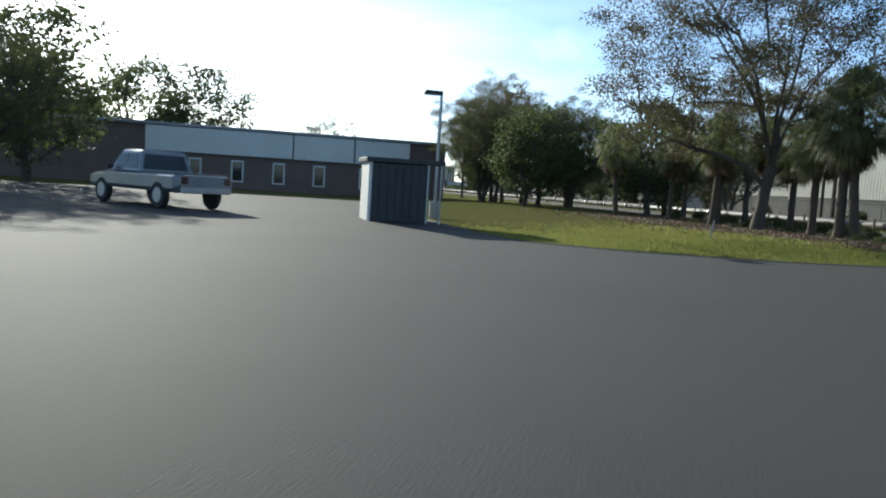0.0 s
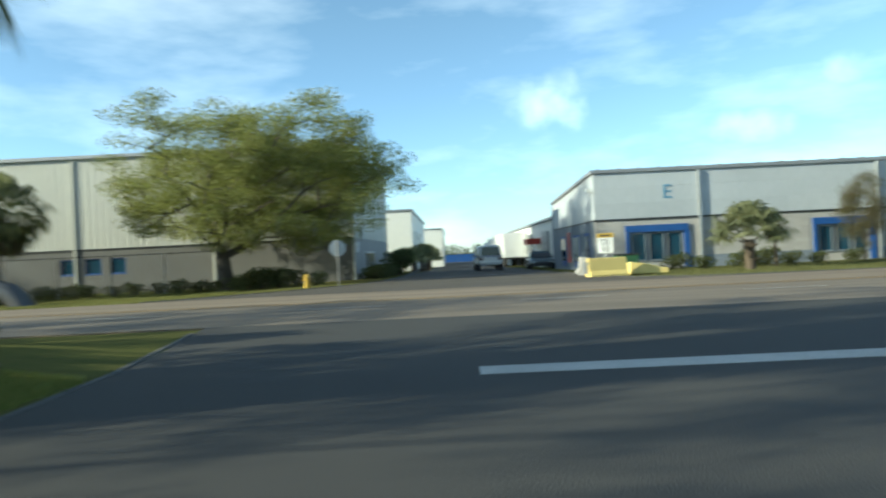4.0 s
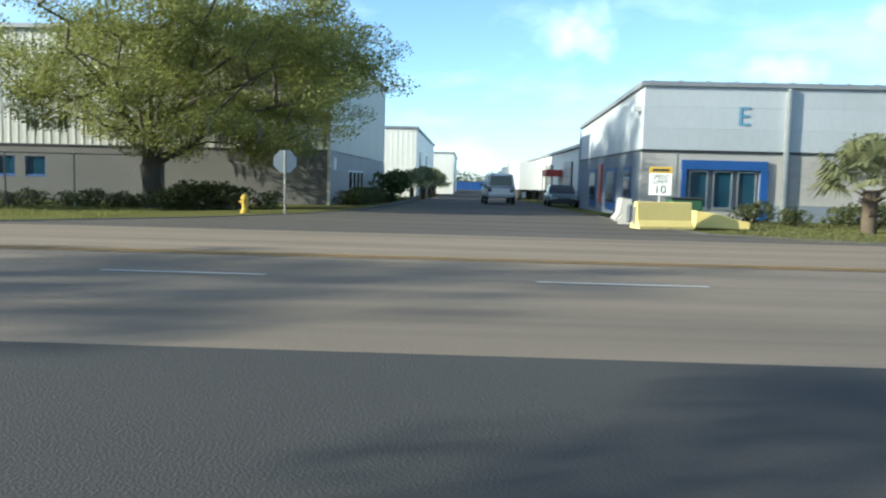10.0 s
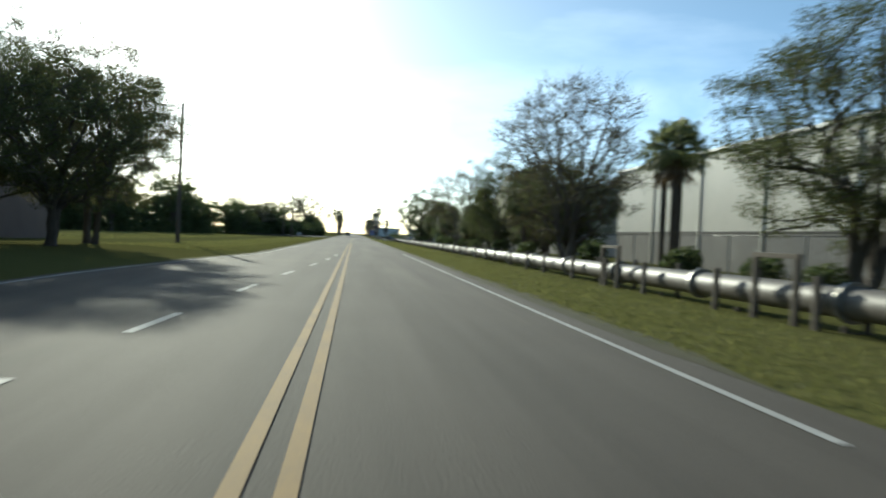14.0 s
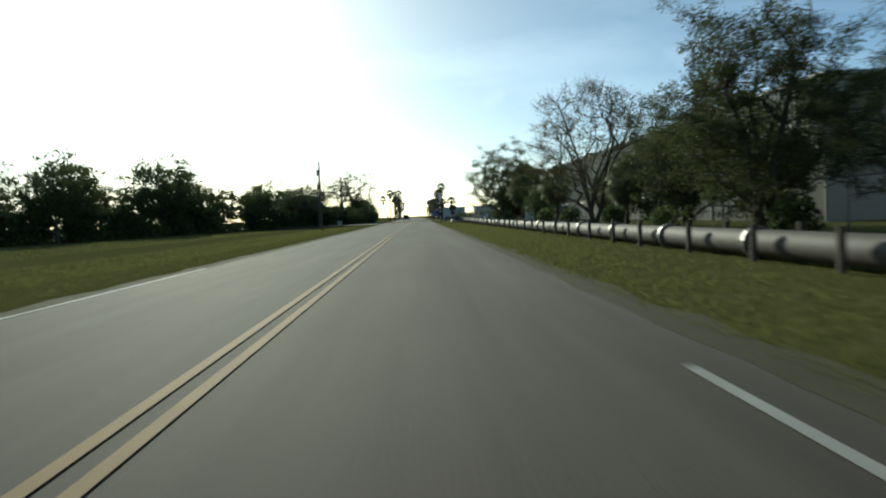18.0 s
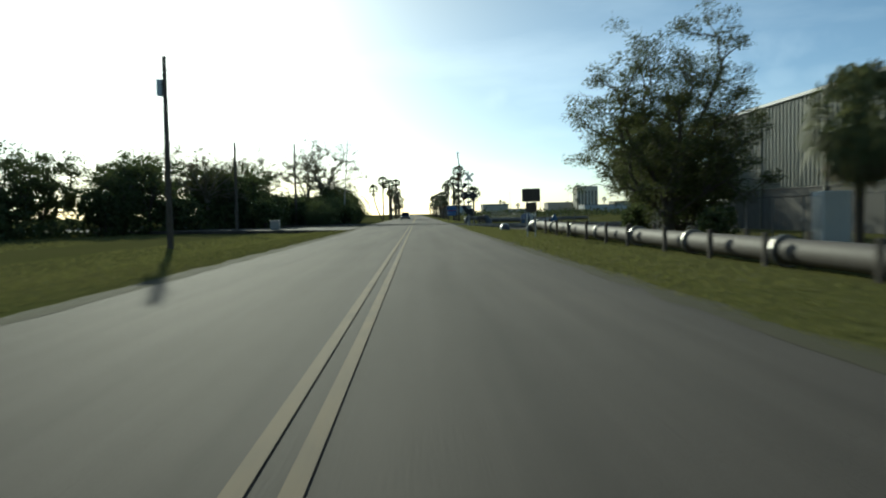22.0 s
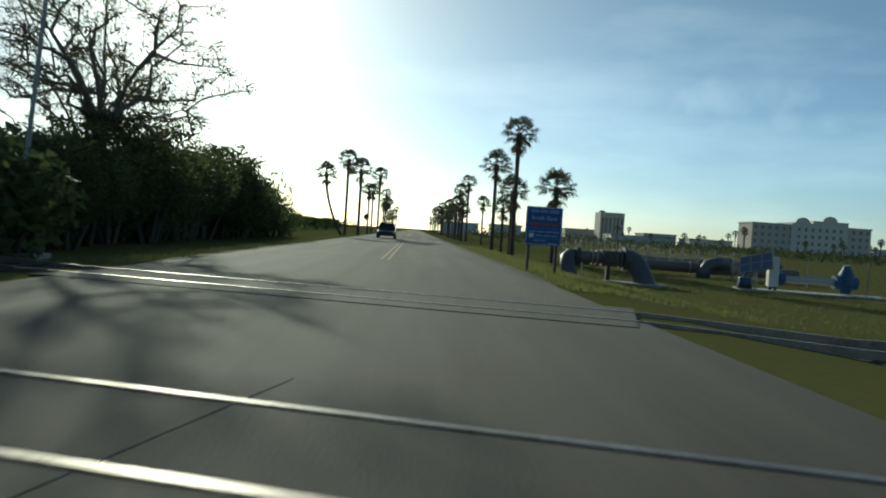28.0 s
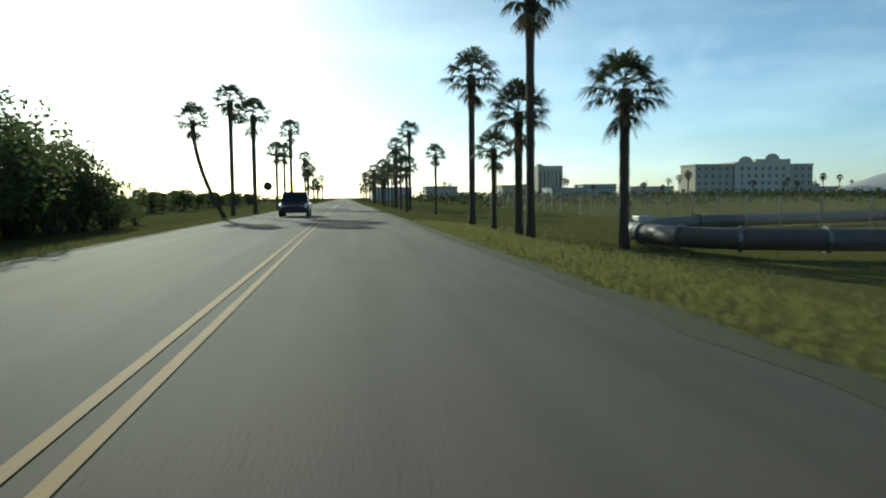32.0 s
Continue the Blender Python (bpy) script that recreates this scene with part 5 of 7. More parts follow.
for k in range(12):
    plant(shrub, -15.6 + rng.uniform(-1.4, 1.6), -0.5 + k * 1.2, k * 50, rng.uniform(0.22, 0.4), label="small weedy plant in the mulch")

# sabal palms on the planted bank
sab_a = make_palm("sabal_palm", "sabal palm with a full crown of fan leaves", grow_palm(5, 4.5, 0.16, 58, 0.95, 1.05, 34, 1.1, sweep=140, hang=0.45, lean=(0.12, -0.3)), (-14.6, -2.6), 0, 1.0, "palms on the bank")
sab_b = make_palm("sabal_palm", "sabal palm with a full crown of fan leaves", grow_palm(6, 3.9, 0.155, 54, 0.9, 1.0, 38, 1.2, sweep=140, hang=0.42), (-14.9, -2.0), 30, 1.0, "palms on the bank")
for k, (x, y, s) in enumerate(((-15.7, -1.0, 1.0), (-15.65, -1.4, 1.08), (-16.1, 1.5, 0.92), (-15.9, 1.0, 0.88), (-15.9, 2.95, 0.8), (-16.6, 7.6, 0.72), (-15.3, 9.2, 0.76), (-16.2, 11.5, 0.68), (-14.6, 13, 0.76), (-17.2, 14.5, 0.72), (-14.2, 6.2, 0.78), (-12.9, 10.0, 0.8))):
    plant(sab_a if k % 2 else sab_b, x, y, k * 67, s)
# by the warehouses and the pipeline
sab_c = make_palm("sabal_palm", "young sabal palm with a stubby pale trunk", grow_palm(7, 1.1, 0.19, 34, 1.05, 0.88, 0, 1.2, 0.1, sweep=80), (10.3, -19.95), 0, 1.12, foliage=M["leaf_palm_pale"])
sab_d = make_palm("sabal_palm", "sabal palm with shaggy dead leaves in front of the warehouse", grow_palm(9, 3.9, 0.135, 96, 0.95, 1.15, 60, 1.0, sweep=155, hang=0.5), (11.0, -29.3), 0, 1.15)
plant(sab_d, 14.0, 13.4, 60, 1.6, stretch=0.7, label="shaggy sabal palm behind the pipe bends")
plant(sab_b, 14.6, 14.3, 120, 0.95)
plant(sab_a, 12.4, -33.0, 200, 0.46)
plant(sab_a, 11.6, -21.6, 80, 0.4, label="small dark palm behind the young one")
plant(sab_a, 12.6, -27.9, 300, 0.38, label="small dark palm beside the door")
tall_palm = make_palm("sabal_palm", "tall thin palm beside the fence", grow_palm(8, 5.3, 0.12, 26, 0.75, 0.85, 8, 1.2), (14.6, 39.6), 0, 1.1)
for x, y, t, s in ((14.3, 37.8, 0, 1.13), (14.9, 38.6, 90, 1.08)):
    p = plant(tall_palm, x, y, t, s, stretch=1.0, label="tall thin palm beside the fence")
for x, y, s in ((13.4, 63, 1.3), (13.2, 91, 0.72), (13.8, 137, 1.05), (13.5, 113.4, 0.95)):
    plant(sab_d, x, y, x * 91, s, label="sabal palm with drooping leaves behind the pipeline")
for x, y, t, s in ((21.3, 186.5, 30, 1.9), (23.4, 184.6, 140, 1.7)):
    plant(sab_d, x, y, t, s, label="shaggy sabal palm beyond the end of the warehouse")
for x, y, t, s in ((22.2, 180.5, 60, 0.86), (24.4, 185.5, 240, 0.8), (19.3, 172.8, 150, 0.62)):
    plant(oak_full, x, y, t, s, label="full dark oak beyond the end of the warehouse")
for x, y, t, s in ((21.4, 184.4, 20, 0.42), (22.8, 182.6, 100, 0.48), (20.6, 178.4, 200, 0.5), (24.8, 187.5, 300, 0.5)):
    plant(oak_dark, x, y, t, s, label="dark undergrowth below the palms")
for x, y, t, s in ((39, -3.6, 10, 0.8), (45, -4.4, 70, 0.9), (49.5, -5.0, 130, 1.05), (56, -5.2, 190, 1.1), (63, -5.3, 20, 1.1)):
    plant(sab_c, x, y, t, s, label="small palm beside the side street")

# tall fan palms in two rows beyond the railway
tall_a = make_palm("fan_palm", "very tall thin fan palm, dark against the sky", grow_palm(15, 8.4, 0.15, 25, 0.84, 0.86, 9, 1.1, 0.5, sweep=112), (8.06, 250.0), 0, 1.05, "palm avenue", -0.3, M["leaf_fan"])
tall_b = make_palm("fan_palm", "tall fan palm, dark against the sky", grow_palm(16, 6.6, 0.14, 23, 0.8, 0.84, 8, 1.1, 0.45, sweep=112), (7.6, 260.0), 0, 1.1, "palm avenue", -0.15, M["leaf_fan"])
tall_c = make_palm("fan_palm", "middling fan palm with a thick trunk", grow_palm(17, 4.9, 0.16, 25, 0.86, 0.9, 8, 1.1, 0.3, sweep=112), (10.5, 247.1), 0, 1.05, "palm avenue", -0.5, M["leaf_fan"])
make_palm("fan_palm", "tall fan palm that leans from its foot", grow_palm(18, 6.7, 0.135, 23, 0.8, 0.84, 8, 1.1, 0.4, (-2.1, 0.1), sweep=112), (-6.55, 275.6), 0, 1.0, "palm avenue", -0.2, M["leaf_fan"])
plant(tall_c, 8.2, 252.5, 100, 0.98, -0.3)
plant(tall_c, 8.0, 256.5, 160, 0.72, -0.2)
for src, x, y, t, s in ((tall_a, -6.8, 280.0, 50, 1.02), (tall_b, -5.6, 283.5, 150, 1.19), (tall_b, -6.3, 311.0, 250, 1.02), (tall_b, -6.5, 324.6, 20, 1.12), (tall_a, -4.9, 314.0, 90, 1.12), (tall_a, -5.7, 360.0, 10, 1.02), (tall_b, -6.2, 384.0, 70, 1.15)):
    plant(src, x, y, t, s, -0.2)
rng = random.Random(12)
for k in range(24):
    y = 292 + k * 11 + rng.uniform(-3, 3)
    for s in (-1, 1):
        for j in range(2 if k < 12 else 1):
            src = (tall_a, tall_b, tall_c)[rng.randrange(3)]
            x, dy, t, size = s * (7.6 + rng.uniform(-0.6, 1.8)), rng.uniform(-4, 4), rng.uniform(0, 360), rng.uniform(0.75, 1.08)
            if s > 0 or y > 395:
                plant(src, x, y + dy, t, size, -0.2)
for k in range(46):  # far single palms on the plain
    plant((tall_b, tall_c)[k % 2], 60 + rng.uniform(0, 420), 480 + rng.uniform(0, 300), k * 40, rng.uniform(0.9, 1.7), 0.0, "far palm on the plain")

for x, y, size in ((182, 605, 1.5), (185.5, 612, 1.35), (178.5, 608, 1.25), (260, 606, 1.3), (264, 612, 1.15), (268.5, 604, 1.2)):
    plant(tall_b, x, y, x * 7, size * 1.2, 0.0, "far palm beside the pale building")

# ---- pipeline ----
def flange(sh, c, way, r, thick=0.07, more=0.09):
    c, way = Vector(c), Vector(way).normalized()
    sh.tube([c - way * thick, c + way * thick], r + more, 20)


PIPE_Z = [(10, 0.42), (20, 0.37), (35, 0.29), (60, 0.24), (113, 0.17), (150, 0.19), (174, 0.3)]
pipe = thing("pipeline", "long grey steel pipeline on timber supports", "pipe")
x = 9.4
y = 12.6
while y < 169.5:
    e = min(y + 6.0, 169.8)
    Shape().tube([(x, y, along(PIPE_Z, y)[0]), (x, e, along(PIPE_Z, e)[0])], 0.3, 20, cap=False).out("pipe_length", M["pipe" if y < 60 else "pipe_rusty"], pipe, smooth=True)
    f = Shape()
    flange(f, (x, e, along(PIPE_Z, e)[0]), (0, 1, 0), 0.3)
    f.out("flange", M["steel"], pipe)
    y = e
bend = Shape()
bend.tube([(9.4, 12.65, 0.4), (9.4, 12.4, 0.38), (9.4, 12.1, 0.27), (9.4, 11.82, 0.02), (9.4, 11.66, -0.3), (9.4, 11.6, -0.7)], 0.36, 20)
bend.out("bend", M["pipe_dark"], pipe, "dark pipe bend that goes into the ground", True)
for k in range(3):
    flange(f := Shape(), (9.4, 12.75 + k * 0.3, 0.4), (0, 1, 0), 0.3, 0.06, 0.15)
    f.out("coupling", M["pipe_dark"], pipe)
end = Shape()
end.tube([(x, 169.8, 0.29), (x, 170.4, 0.29), (x - 0.1, 170.9, 0.22), (x - 0.25, 171.25, -0.05), (x - 0.3, 171.35, -0.8)], 0.37, 20)
end.out("bend", M["pipe_dark"], pipe, smooth=True)
far_end = Shape()
far_end.tube([(7.25, 171.6, -1.1), (7.25, 171.6, -0.4), (7.27, 171.8, -0.08), (7.3, 172.3, 0.04), (7.35, 172.9, -0.1), (7.4, 173.2, -0.8)], 0.37, 20)
tagged(far_end.out("pipe_stub", M["pipe_dark"], smooth=True), "dark round pipe stub by the track", "pipe")

pipe_b = thing("pipeline", "wider grey steel pipeline with a rusty flange", "pipe")
Shape().tube([(11.0, 11.6, 0.5), (11.0, 13.8, 0.47), (11.0, 14.8, 0.34), (11.0, 15.7, 0.0), (11.0, 16.4, -0.8)], 0.42, 22, cap=False).out("pipe_length", M["pipe"], pipe_b, smooth=True)
Shape().tube([(11.0, 11.7, 0.5), (11.0, 11.35, 0.48), (11.0, 10.9, 0.33), (11.0, 10.5, 0.0), (11.0, 10.28, -0.4), (11.0, 10.2, -0.8)], 0.47, 22).out("bend", M["pipe_dark"], pipe_b, "dark pipe bend that goes into the ground", True)
flange(f := Shape(), (11.0, 11.62, 0.5), (0, 1, 0), 0.47, 0.12, 0.09)
f.out("collar", M["pipe_dark"], pipe_b)
for y in (11.85, 12.07):
    flange(f := Shape(), (11.0, y, 0.5), (0, 1, 0), 0.42, 0.06, 0.1)
    f.out("flange", M["rust"], pipe_b, "rust-brown bolted flange")
    for k in range(14):
        a = math.tau * k / 14
        Shape().tube([(11.0 + 0.49 * math.cos(a), y - 0.1, 0.5 + 0.49 * math.sin(a)), (11.0 + 0.49 * math.cos(a), y + 0.1, 0.5 + 0.49 * math.sin(a))], 0.02, 6).out("bolt", M["rust"], pipe_b)

# timber frames that carry the pipe
frame_ob = None
y, k = 15.5, 0
while y < 169:
    zp = along(PIPE_Z, y)[0]
    if frame_ob is None:
        frame_ob = thing("pipe_support", "weathered timber frame round the pipe", "pipe support", (9.4, y, zp - 0.5), 0, "pipe supports")
        for s in (-1, 1):
            Shape().soft_box(s * 0.52 - 0.06, -0.06, -0.8, s * 0.52 + 0.06, 0.06, 0.95, 0.012).out("post", M["old_wood"], frame_ob)
        Shape().soft_box(-0.62, -0.05, -0.17, 0.62, 0.05, -0.07, 0.012).out("beam", M["old_wood"], frame_ob)
        Shape().soft_box(-0.06, -0.14, -0.06, 0.06, -0.065, 0.06, 0.012).out("block", M["old_wood"], frame_ob)
    else:
        copy_thing(frame_ob, pose(9.4, y, zp - 0.5, 0, 0, (k % 3 - 1) * 2))
    y += 3.4 + 0.5 * ((k * 7) % 3)
    k += 1
for y in (19.6, 29.5):
    g = thing("timber_gate", "tall dark timber goal frame over the pipe", "pipe support", (8.9, y, -0.1))
    for s in (0, 1.5):
        Shape().soft_box(-0.06, s - 0.06, -0.3, 0.06, s + 0.06, 1.22, 0.012).out("post", M["old_wood"], g)
    Shape().soft_box(-0.05, -0.1, 1.22, 0.05, 1.6, 1.32, 0.012).out("beam", M["old_wood"], g)
for dx, dy in ((0, 0), (0.25, 0.32)):
    b = thing("marker_post", "slim yellow marker post beside the road", "post", (6.1 + dx, 9.8 + dy, -0.08), 0, "yellow posts")
    Shape().soft_box(-0.04, -0.04, -0.3, 0.04, 0.04, 1.02, 0.01).out("post", M["yellow_paint"], b)
    Shape().soft_box(-0.045, -0.045, 0.9, 0.045, 0.045, 0.98, 0.01).out("band", M["sign_white"], b)


# ---- fences ----
def chain_fence(pts, h, label, wire=0.14, step=3.0, rail=True):
    fn = thing("fence", label, "fence")
    posts, fabric = [], Shape()
    for (x0, y0), (x1, y1) in zip(pts, pts[1:]):
        length = math.hypot(x1 - x0, y1 - y0)
        n = max(1, round(length / step))
        way = Vector((x1 - x0, y1 - y0, 0)) / length
        for k in range(n):
            p = Vector((x0, y0, 0)) + way * (length * k / n)
            z = ground_z(p.x, p.y)
            Shape().tube([(p.x, p.y, z - 0.3), (p.x, p.y, z + h)], 0.04, 6).out("post", M["steel"], fn)
            q = Vector((x0, y0, 0)) + way * (length * (k + 1) / n)
            zq = ground_z(q.x, q.y)
            if rail:
                Shape().tube([(p.x, p.y, z + h - 0.03), (q.x, q.y, zq + h - 0.03)], 0.022, 5, cap=False).out("top_rail", M["dark_metal"], fn)
            m = int((length / n) / wire)
            for j in range(m):
                for s in (1, -1):
                    a, b = (j * wire, j * wire + h * 0.5) if s > 0 else (j * wire + h * 0.5, j * wire)
                    u, v = p + way * a, p + way * b
                    fabric.add([(u.x, u.y, z + 0.05), (u.x, u.y, z + 0.062), (v.x, v.y, z + h - 0.05), (v.x, v.y, z + h - 0.062)], [(0, 1, 2, 3)])
    fabric.out("chain_link", M["galv"], fn)
    return fn


chain_fence([(18.6, 4.5), (17.6, 18), (17.6, 48), (17.8, 92)], 2.15, "galvanised chain-link fence before the warehouse")
chain_fence([(17.5, 97), (18, 172), (24, 176)], 2.0, "galvanised chain-link fence before the warehouse")
chain_fence([(26, 226), (19.5, 236), (20, 262), (21, 330)], 1.7, "thin chain-link fence across the field", 0.22, rail=False)


for k, (y, top) in enumerate(((23.9, 1.55), (25.1, 1.6), (26.3, 1.9))):
    ib = thing("liquid_tote", "white plastic tote with blue lid", "tote", (19.1, y, ground_z(19.1, y)), 4 * k, "totes behind the fence")
    Shape().soft_box(-0.5, -0.5, 0.12, 0.5, 0.5, top - 0.35, 0.05).out("tank", M["blue_paint"], ib)
    Shape().soft_box(-0.52, -0.52, top - 0.35, 0.52, 0.52, top, 0.05).out("cover", M["car_white"], ib)
    for dx in (-0.4, 0.0, 0.4):
        Shape().box(dx - 0.06, -0.5, 0.0, dx + 0.06, 0.5, 0.12).out("pallet_block", M["old_wood"], ib)


# ---- vehicles ----
def loft(sh, sections):
    """Joins cross sections (lists of points of equal length) into one skin with closed ends."""
    n, k = len(sections[0]), len(sh.v)
    for s in sections:
        sh.v.extend(tuple(p) for p in s)
    for i in range(len(sections) - 1):
        for j in range(n):
            a, b = k + i * n + j, k + i * n + (j + 1) % n
            sh.f.append((a, b, b + n, a + n))
    sh.f += [tuple(k + j for j in range(n - 1, -1, -1)), tuple(k + (len(sections) - 1) * n + j for j in range(n))]
    return sh


def body_ring(x, half, z0, z1, r=0.12):
    """A rounded cross section at x, seen along the vehicle."""
    return [(x, -half + r, z0), (x, half - r, z0), (x, half, z0 + r), (x, half, z1 - r), (x, half - r * 1.4, z1), (x, -half + r * 1.4, z1), (x, -half, z1 - r), (x, -half, z0 + r)]


def car(name, label, at, turn, paint, length, width, low, belt, high, cab, wheel=0.36, bed=None, front_h=None):
    """A vehicle that points to +x: body, cabin with glass, wheels, lights, bumpers. cab: where the cabin begins and ends, low and high."""
    c = thing(name, label, "car" if name != "mail_van" else "van", at, turn)
    h, w = length / 2, width / 2
    fh = front_h or belt - 0.08
    sh = Shape()
    loft(sh, [body_ring(-h, w * 0.9, low + 0.12, belt - 0.06), body_ring(-h + 0.25, w, low, belt), body_ring(cab[1], w, low, belt), body_ring(h - 0.9, w, low, fh), body_ring(h - 0.2, w * 0.96, low, fh - 0.06), body_ring(h, w * 0.86, low + 0.1, fh - 0.2)])
    if bed:
        sh.box(-h + 0.15, -w + 0.1, belt, bed, w - 0.1, belt + 0.012)
    sh.out("body", paint, c)
    a0, a1, b0, b1 = cab  # rear foot, front foot, rear top, front top
    cb = Shape()
    loft(cb, [[(a0, -w * 0.94, belt - 0.02), (a0, w * 0.94, belt - 0.02), (b0, w * 0.78, high - 0.06), (b0 + 0.08, w * 0.7, high), (b0 + 0.08, -w * 0.7, high), (b0, -w * 0.78, high - 0.06)],
              [(a1, -w * 0.94, belt - 0.02), (a1, w * 0.94, belt - 0.02), (b1, w * 0.78, high - 0.06), (b1 - 0.08, w * 0.7, high), (b1 - 0.08, -w * 0.7, high), (b1, -w * 0.78, high - 0.06)]])
    cabin = cb.out("cabin", paint, c)
    g = 0.012
    zt, zb = high - 0.13, belt + 0.05

    def at_h(z):
        t = (z - belt) / (high - 0.06 - belt)
        return a0 + (b0 - a0) * t, a1 + (b1 - a1) * t, w * (0.94 - 0.16 * t)

    (r0, f0, w0), (r1, f1, w1) = at_h(zb), at_h(zt)
    Shape().add([(f0 + g, -w0 * 0.88, zb), (f0 + g, w0 * 0.88, zb), (f1 + g, w1 * 0.88, zt), (f1 + g, -w1 * 0.88, zt)], [(0, 1, 2, 3)]).out("windscreen", M["glass_dark"], cabin)
    Shape().add([(r0 - g, w0 * 0.85, zb), (r0 - g, -w0 * 0.85, zb), (r1 - g, -w1 * 0.85, zt), (r1 - g, w1 * 0.85, zt)], [(0, 1, 2, 3)]).out("rear_window", M["glass_dark"], cabin)
    for s in (-1, 1):
        mid = (r0 + f0) / 2
        for p, q in ((0.06, 0.47), (0.53, 0.94)):
            x00, x01, x10, x11 = r0 + (f0 - r0) * p, r0 + (f0 - r0) * q, r1 + (f1 - r1) * p, r1 + (f1 - r1) * q
            Shape().add([(x00, s * (w0 + g), zb), (x01, s * (w0 + g), zb), (x11, s * (w1 + g), zt), (x10, s * (w1 + g), zt)], [(0, 1, 2, 3) if s < 0 else (3, 2, 1, 0)]).out("side_window", M["glass_dark"], cabin)
        Shape().soft_box(f0 - 0.25, s * w * 1.0 - (0.18 if s < 0 else 0), belt + 0.0, f0 - 0.12, s * w * 1.0 + (0.18 if s > 0 else 0), belt + 0.14, 0.03).out("mirror", M["black"], c)
        Shape().soft_box(h - 0.16, s * w * 0.66 - 0.2, fh - 0.3, h - 0.02, s * w * 0.66 + 0.2, fh - 0.16, 0.03).out("headlight", M["lamp_glass"], c)
        Shape().soft_box(-h - 0.005, s * w * 0.74 - 0.12, belt - 0.32, -h + 0.1, s * w * 0.74 + 0.12, belt - 0.1, 0.02).out("tail_light", M["lens_red"], c)
        for x in (-h * 0.62, h * 0.62):
            tyre = Shape().tube([(x, s * (w - 0.2), wheel), (x, s * (w - 0.17), wheel), (x, s * (w - 0.02), wheel), (x, s * (w + 0.01), wheel)], [wheel * 0.9, wheel, wheel, wheel * 0.93], 20)
            wh = tyre.out("wheel", M["rubber"], c)
            Shape().tube([(x, s * (w - 0.01), wheel), (x, s * (w + 0.022), wheel)], [wheel * 0.62, wheel * 0.55], 14).out("rim", M["galv"], wh)
    Shape().soft_box(h - 0.08, -w * 0.85, low - 0.03, h + 0.06, w * 0.85, low + 0.2, 0.03).out("bumper", M["black"], c)
    Shape().soft_box(-h - 0.06, -w * 0.85, low, -h + 0.06, w * 0.85, low + 0.18, 0.03).out("bumper", M["galv"], c)
    Shape().soft_box(h - 0.03, -w * 0.5, fh - 0.38, h + 0.015, w * 0.5, fh - 0.18, 0.015).out("grille", M["black"], c)
    return c


car("pickup_truck", "pale grey pickup truck parked in the car park", (-36.6, 7.2, 0.0), 128, M["car_grey"], 5.4, 1.95, 0.5, 1.08, 1.72, (-0.5, 1.2, -0.35, 0.75), 0.4, -0.6)
car("car", "white car parked behind the truck", (-41.5, -1.0, 0.0), 160, M["car_white"], 4.6, 1.8, 0.28, 0.85, 1.4, (-1.9, 0.9, -1.2, 0.3), 0.33)
car("suv", "dark grey car coming along the road", (-1.9, 274, 0.0), -90, M["car_black"], 4.7, 1.9, 0.3, 0.95, 1.62, (-2.1, 1.0, -1.7, 0.45), 0.36)
car("suv", "dark green car parked beside the warehouse", (34.0, -14.15, street_fall(34.0)), 178, M["car_green"], 4.6, 1.75, 0.24, 0.78, 1.26, (-1.8, 0.9, -1.2, 0.3), 0.31)
van = car("mail_van", "white boxy delivery van with blue windows", (37.0, -10.5, street_fall(37.0)), 3, M["car_white"], 4.4, 1.85, 0.45, 1.1, 1.9, (-2.1, 1.35, -2.08, 1.0), 0.36)
Shape().box(-2.22, -0.935, 1.06, 1.2, 0.935, 1.1).out("stripe", M["blue_paint"], van)
for k, (x, y) in enumerate(((62, -14.1), (75, -14.1), (94, -14.4))):
    t = thing("truck_trailer", "white box trailer parked at the warehouse", "trailer", (x, y, street_fall(x)), 3)
    Shape().soft_box(-5, -1.2, 1.0, 5, 1.2, 3.5, 0.05).out("box", M["car_white"], t)
    Shape().box(-4.8, -0.9, 0.8, 4.8, 0.9, 1.0).out("frame", M["dark_metal"], t)
    for dx in (-4, -3, 3.8):
        for s in (-1, 1):
            Shape().tube([(dx, s * 0.85, 0.48), (dx, s * 1.15, 0.48)], 0.48, 16).out("wheel", M["rubber"], t)
aw = thing("awning", "orange-red awning over a loading door", "awning", (46.8, -15.0, street_fall(46.8) - 0.2))
Shape().box(-1.5, -0.6, 2.2, 1.5, 0.6, 2.7).out("cover", M["red_paint"], aw)
for s in (-1.4, 1.4):
    Shape().tube([(s, 0.55, 0), (s, 0.55, 2.2)], 0.04, 6).out("pole", M["galv"], aw)
bw = thing("barrier_wall", "low bright blue hoarding across the street's end", "hoarding", (168, -9.5, street_fall(168)))
for k in range(6):
    Shape().soft_box(-0.1, -9 + k * 3, 0, 0.1, -6.05 + k * 3, 1.9, 0.02).out("panel", M["blue_paint"], bw)
rng = random.Random(4)
for k in range(22):
    plant(oak_far, 190 + rng.uniform(0, 40), -45 + k * 3.6, k * 47, rng.uniform(0.42, 0.62), label="far tree at the end of the street")


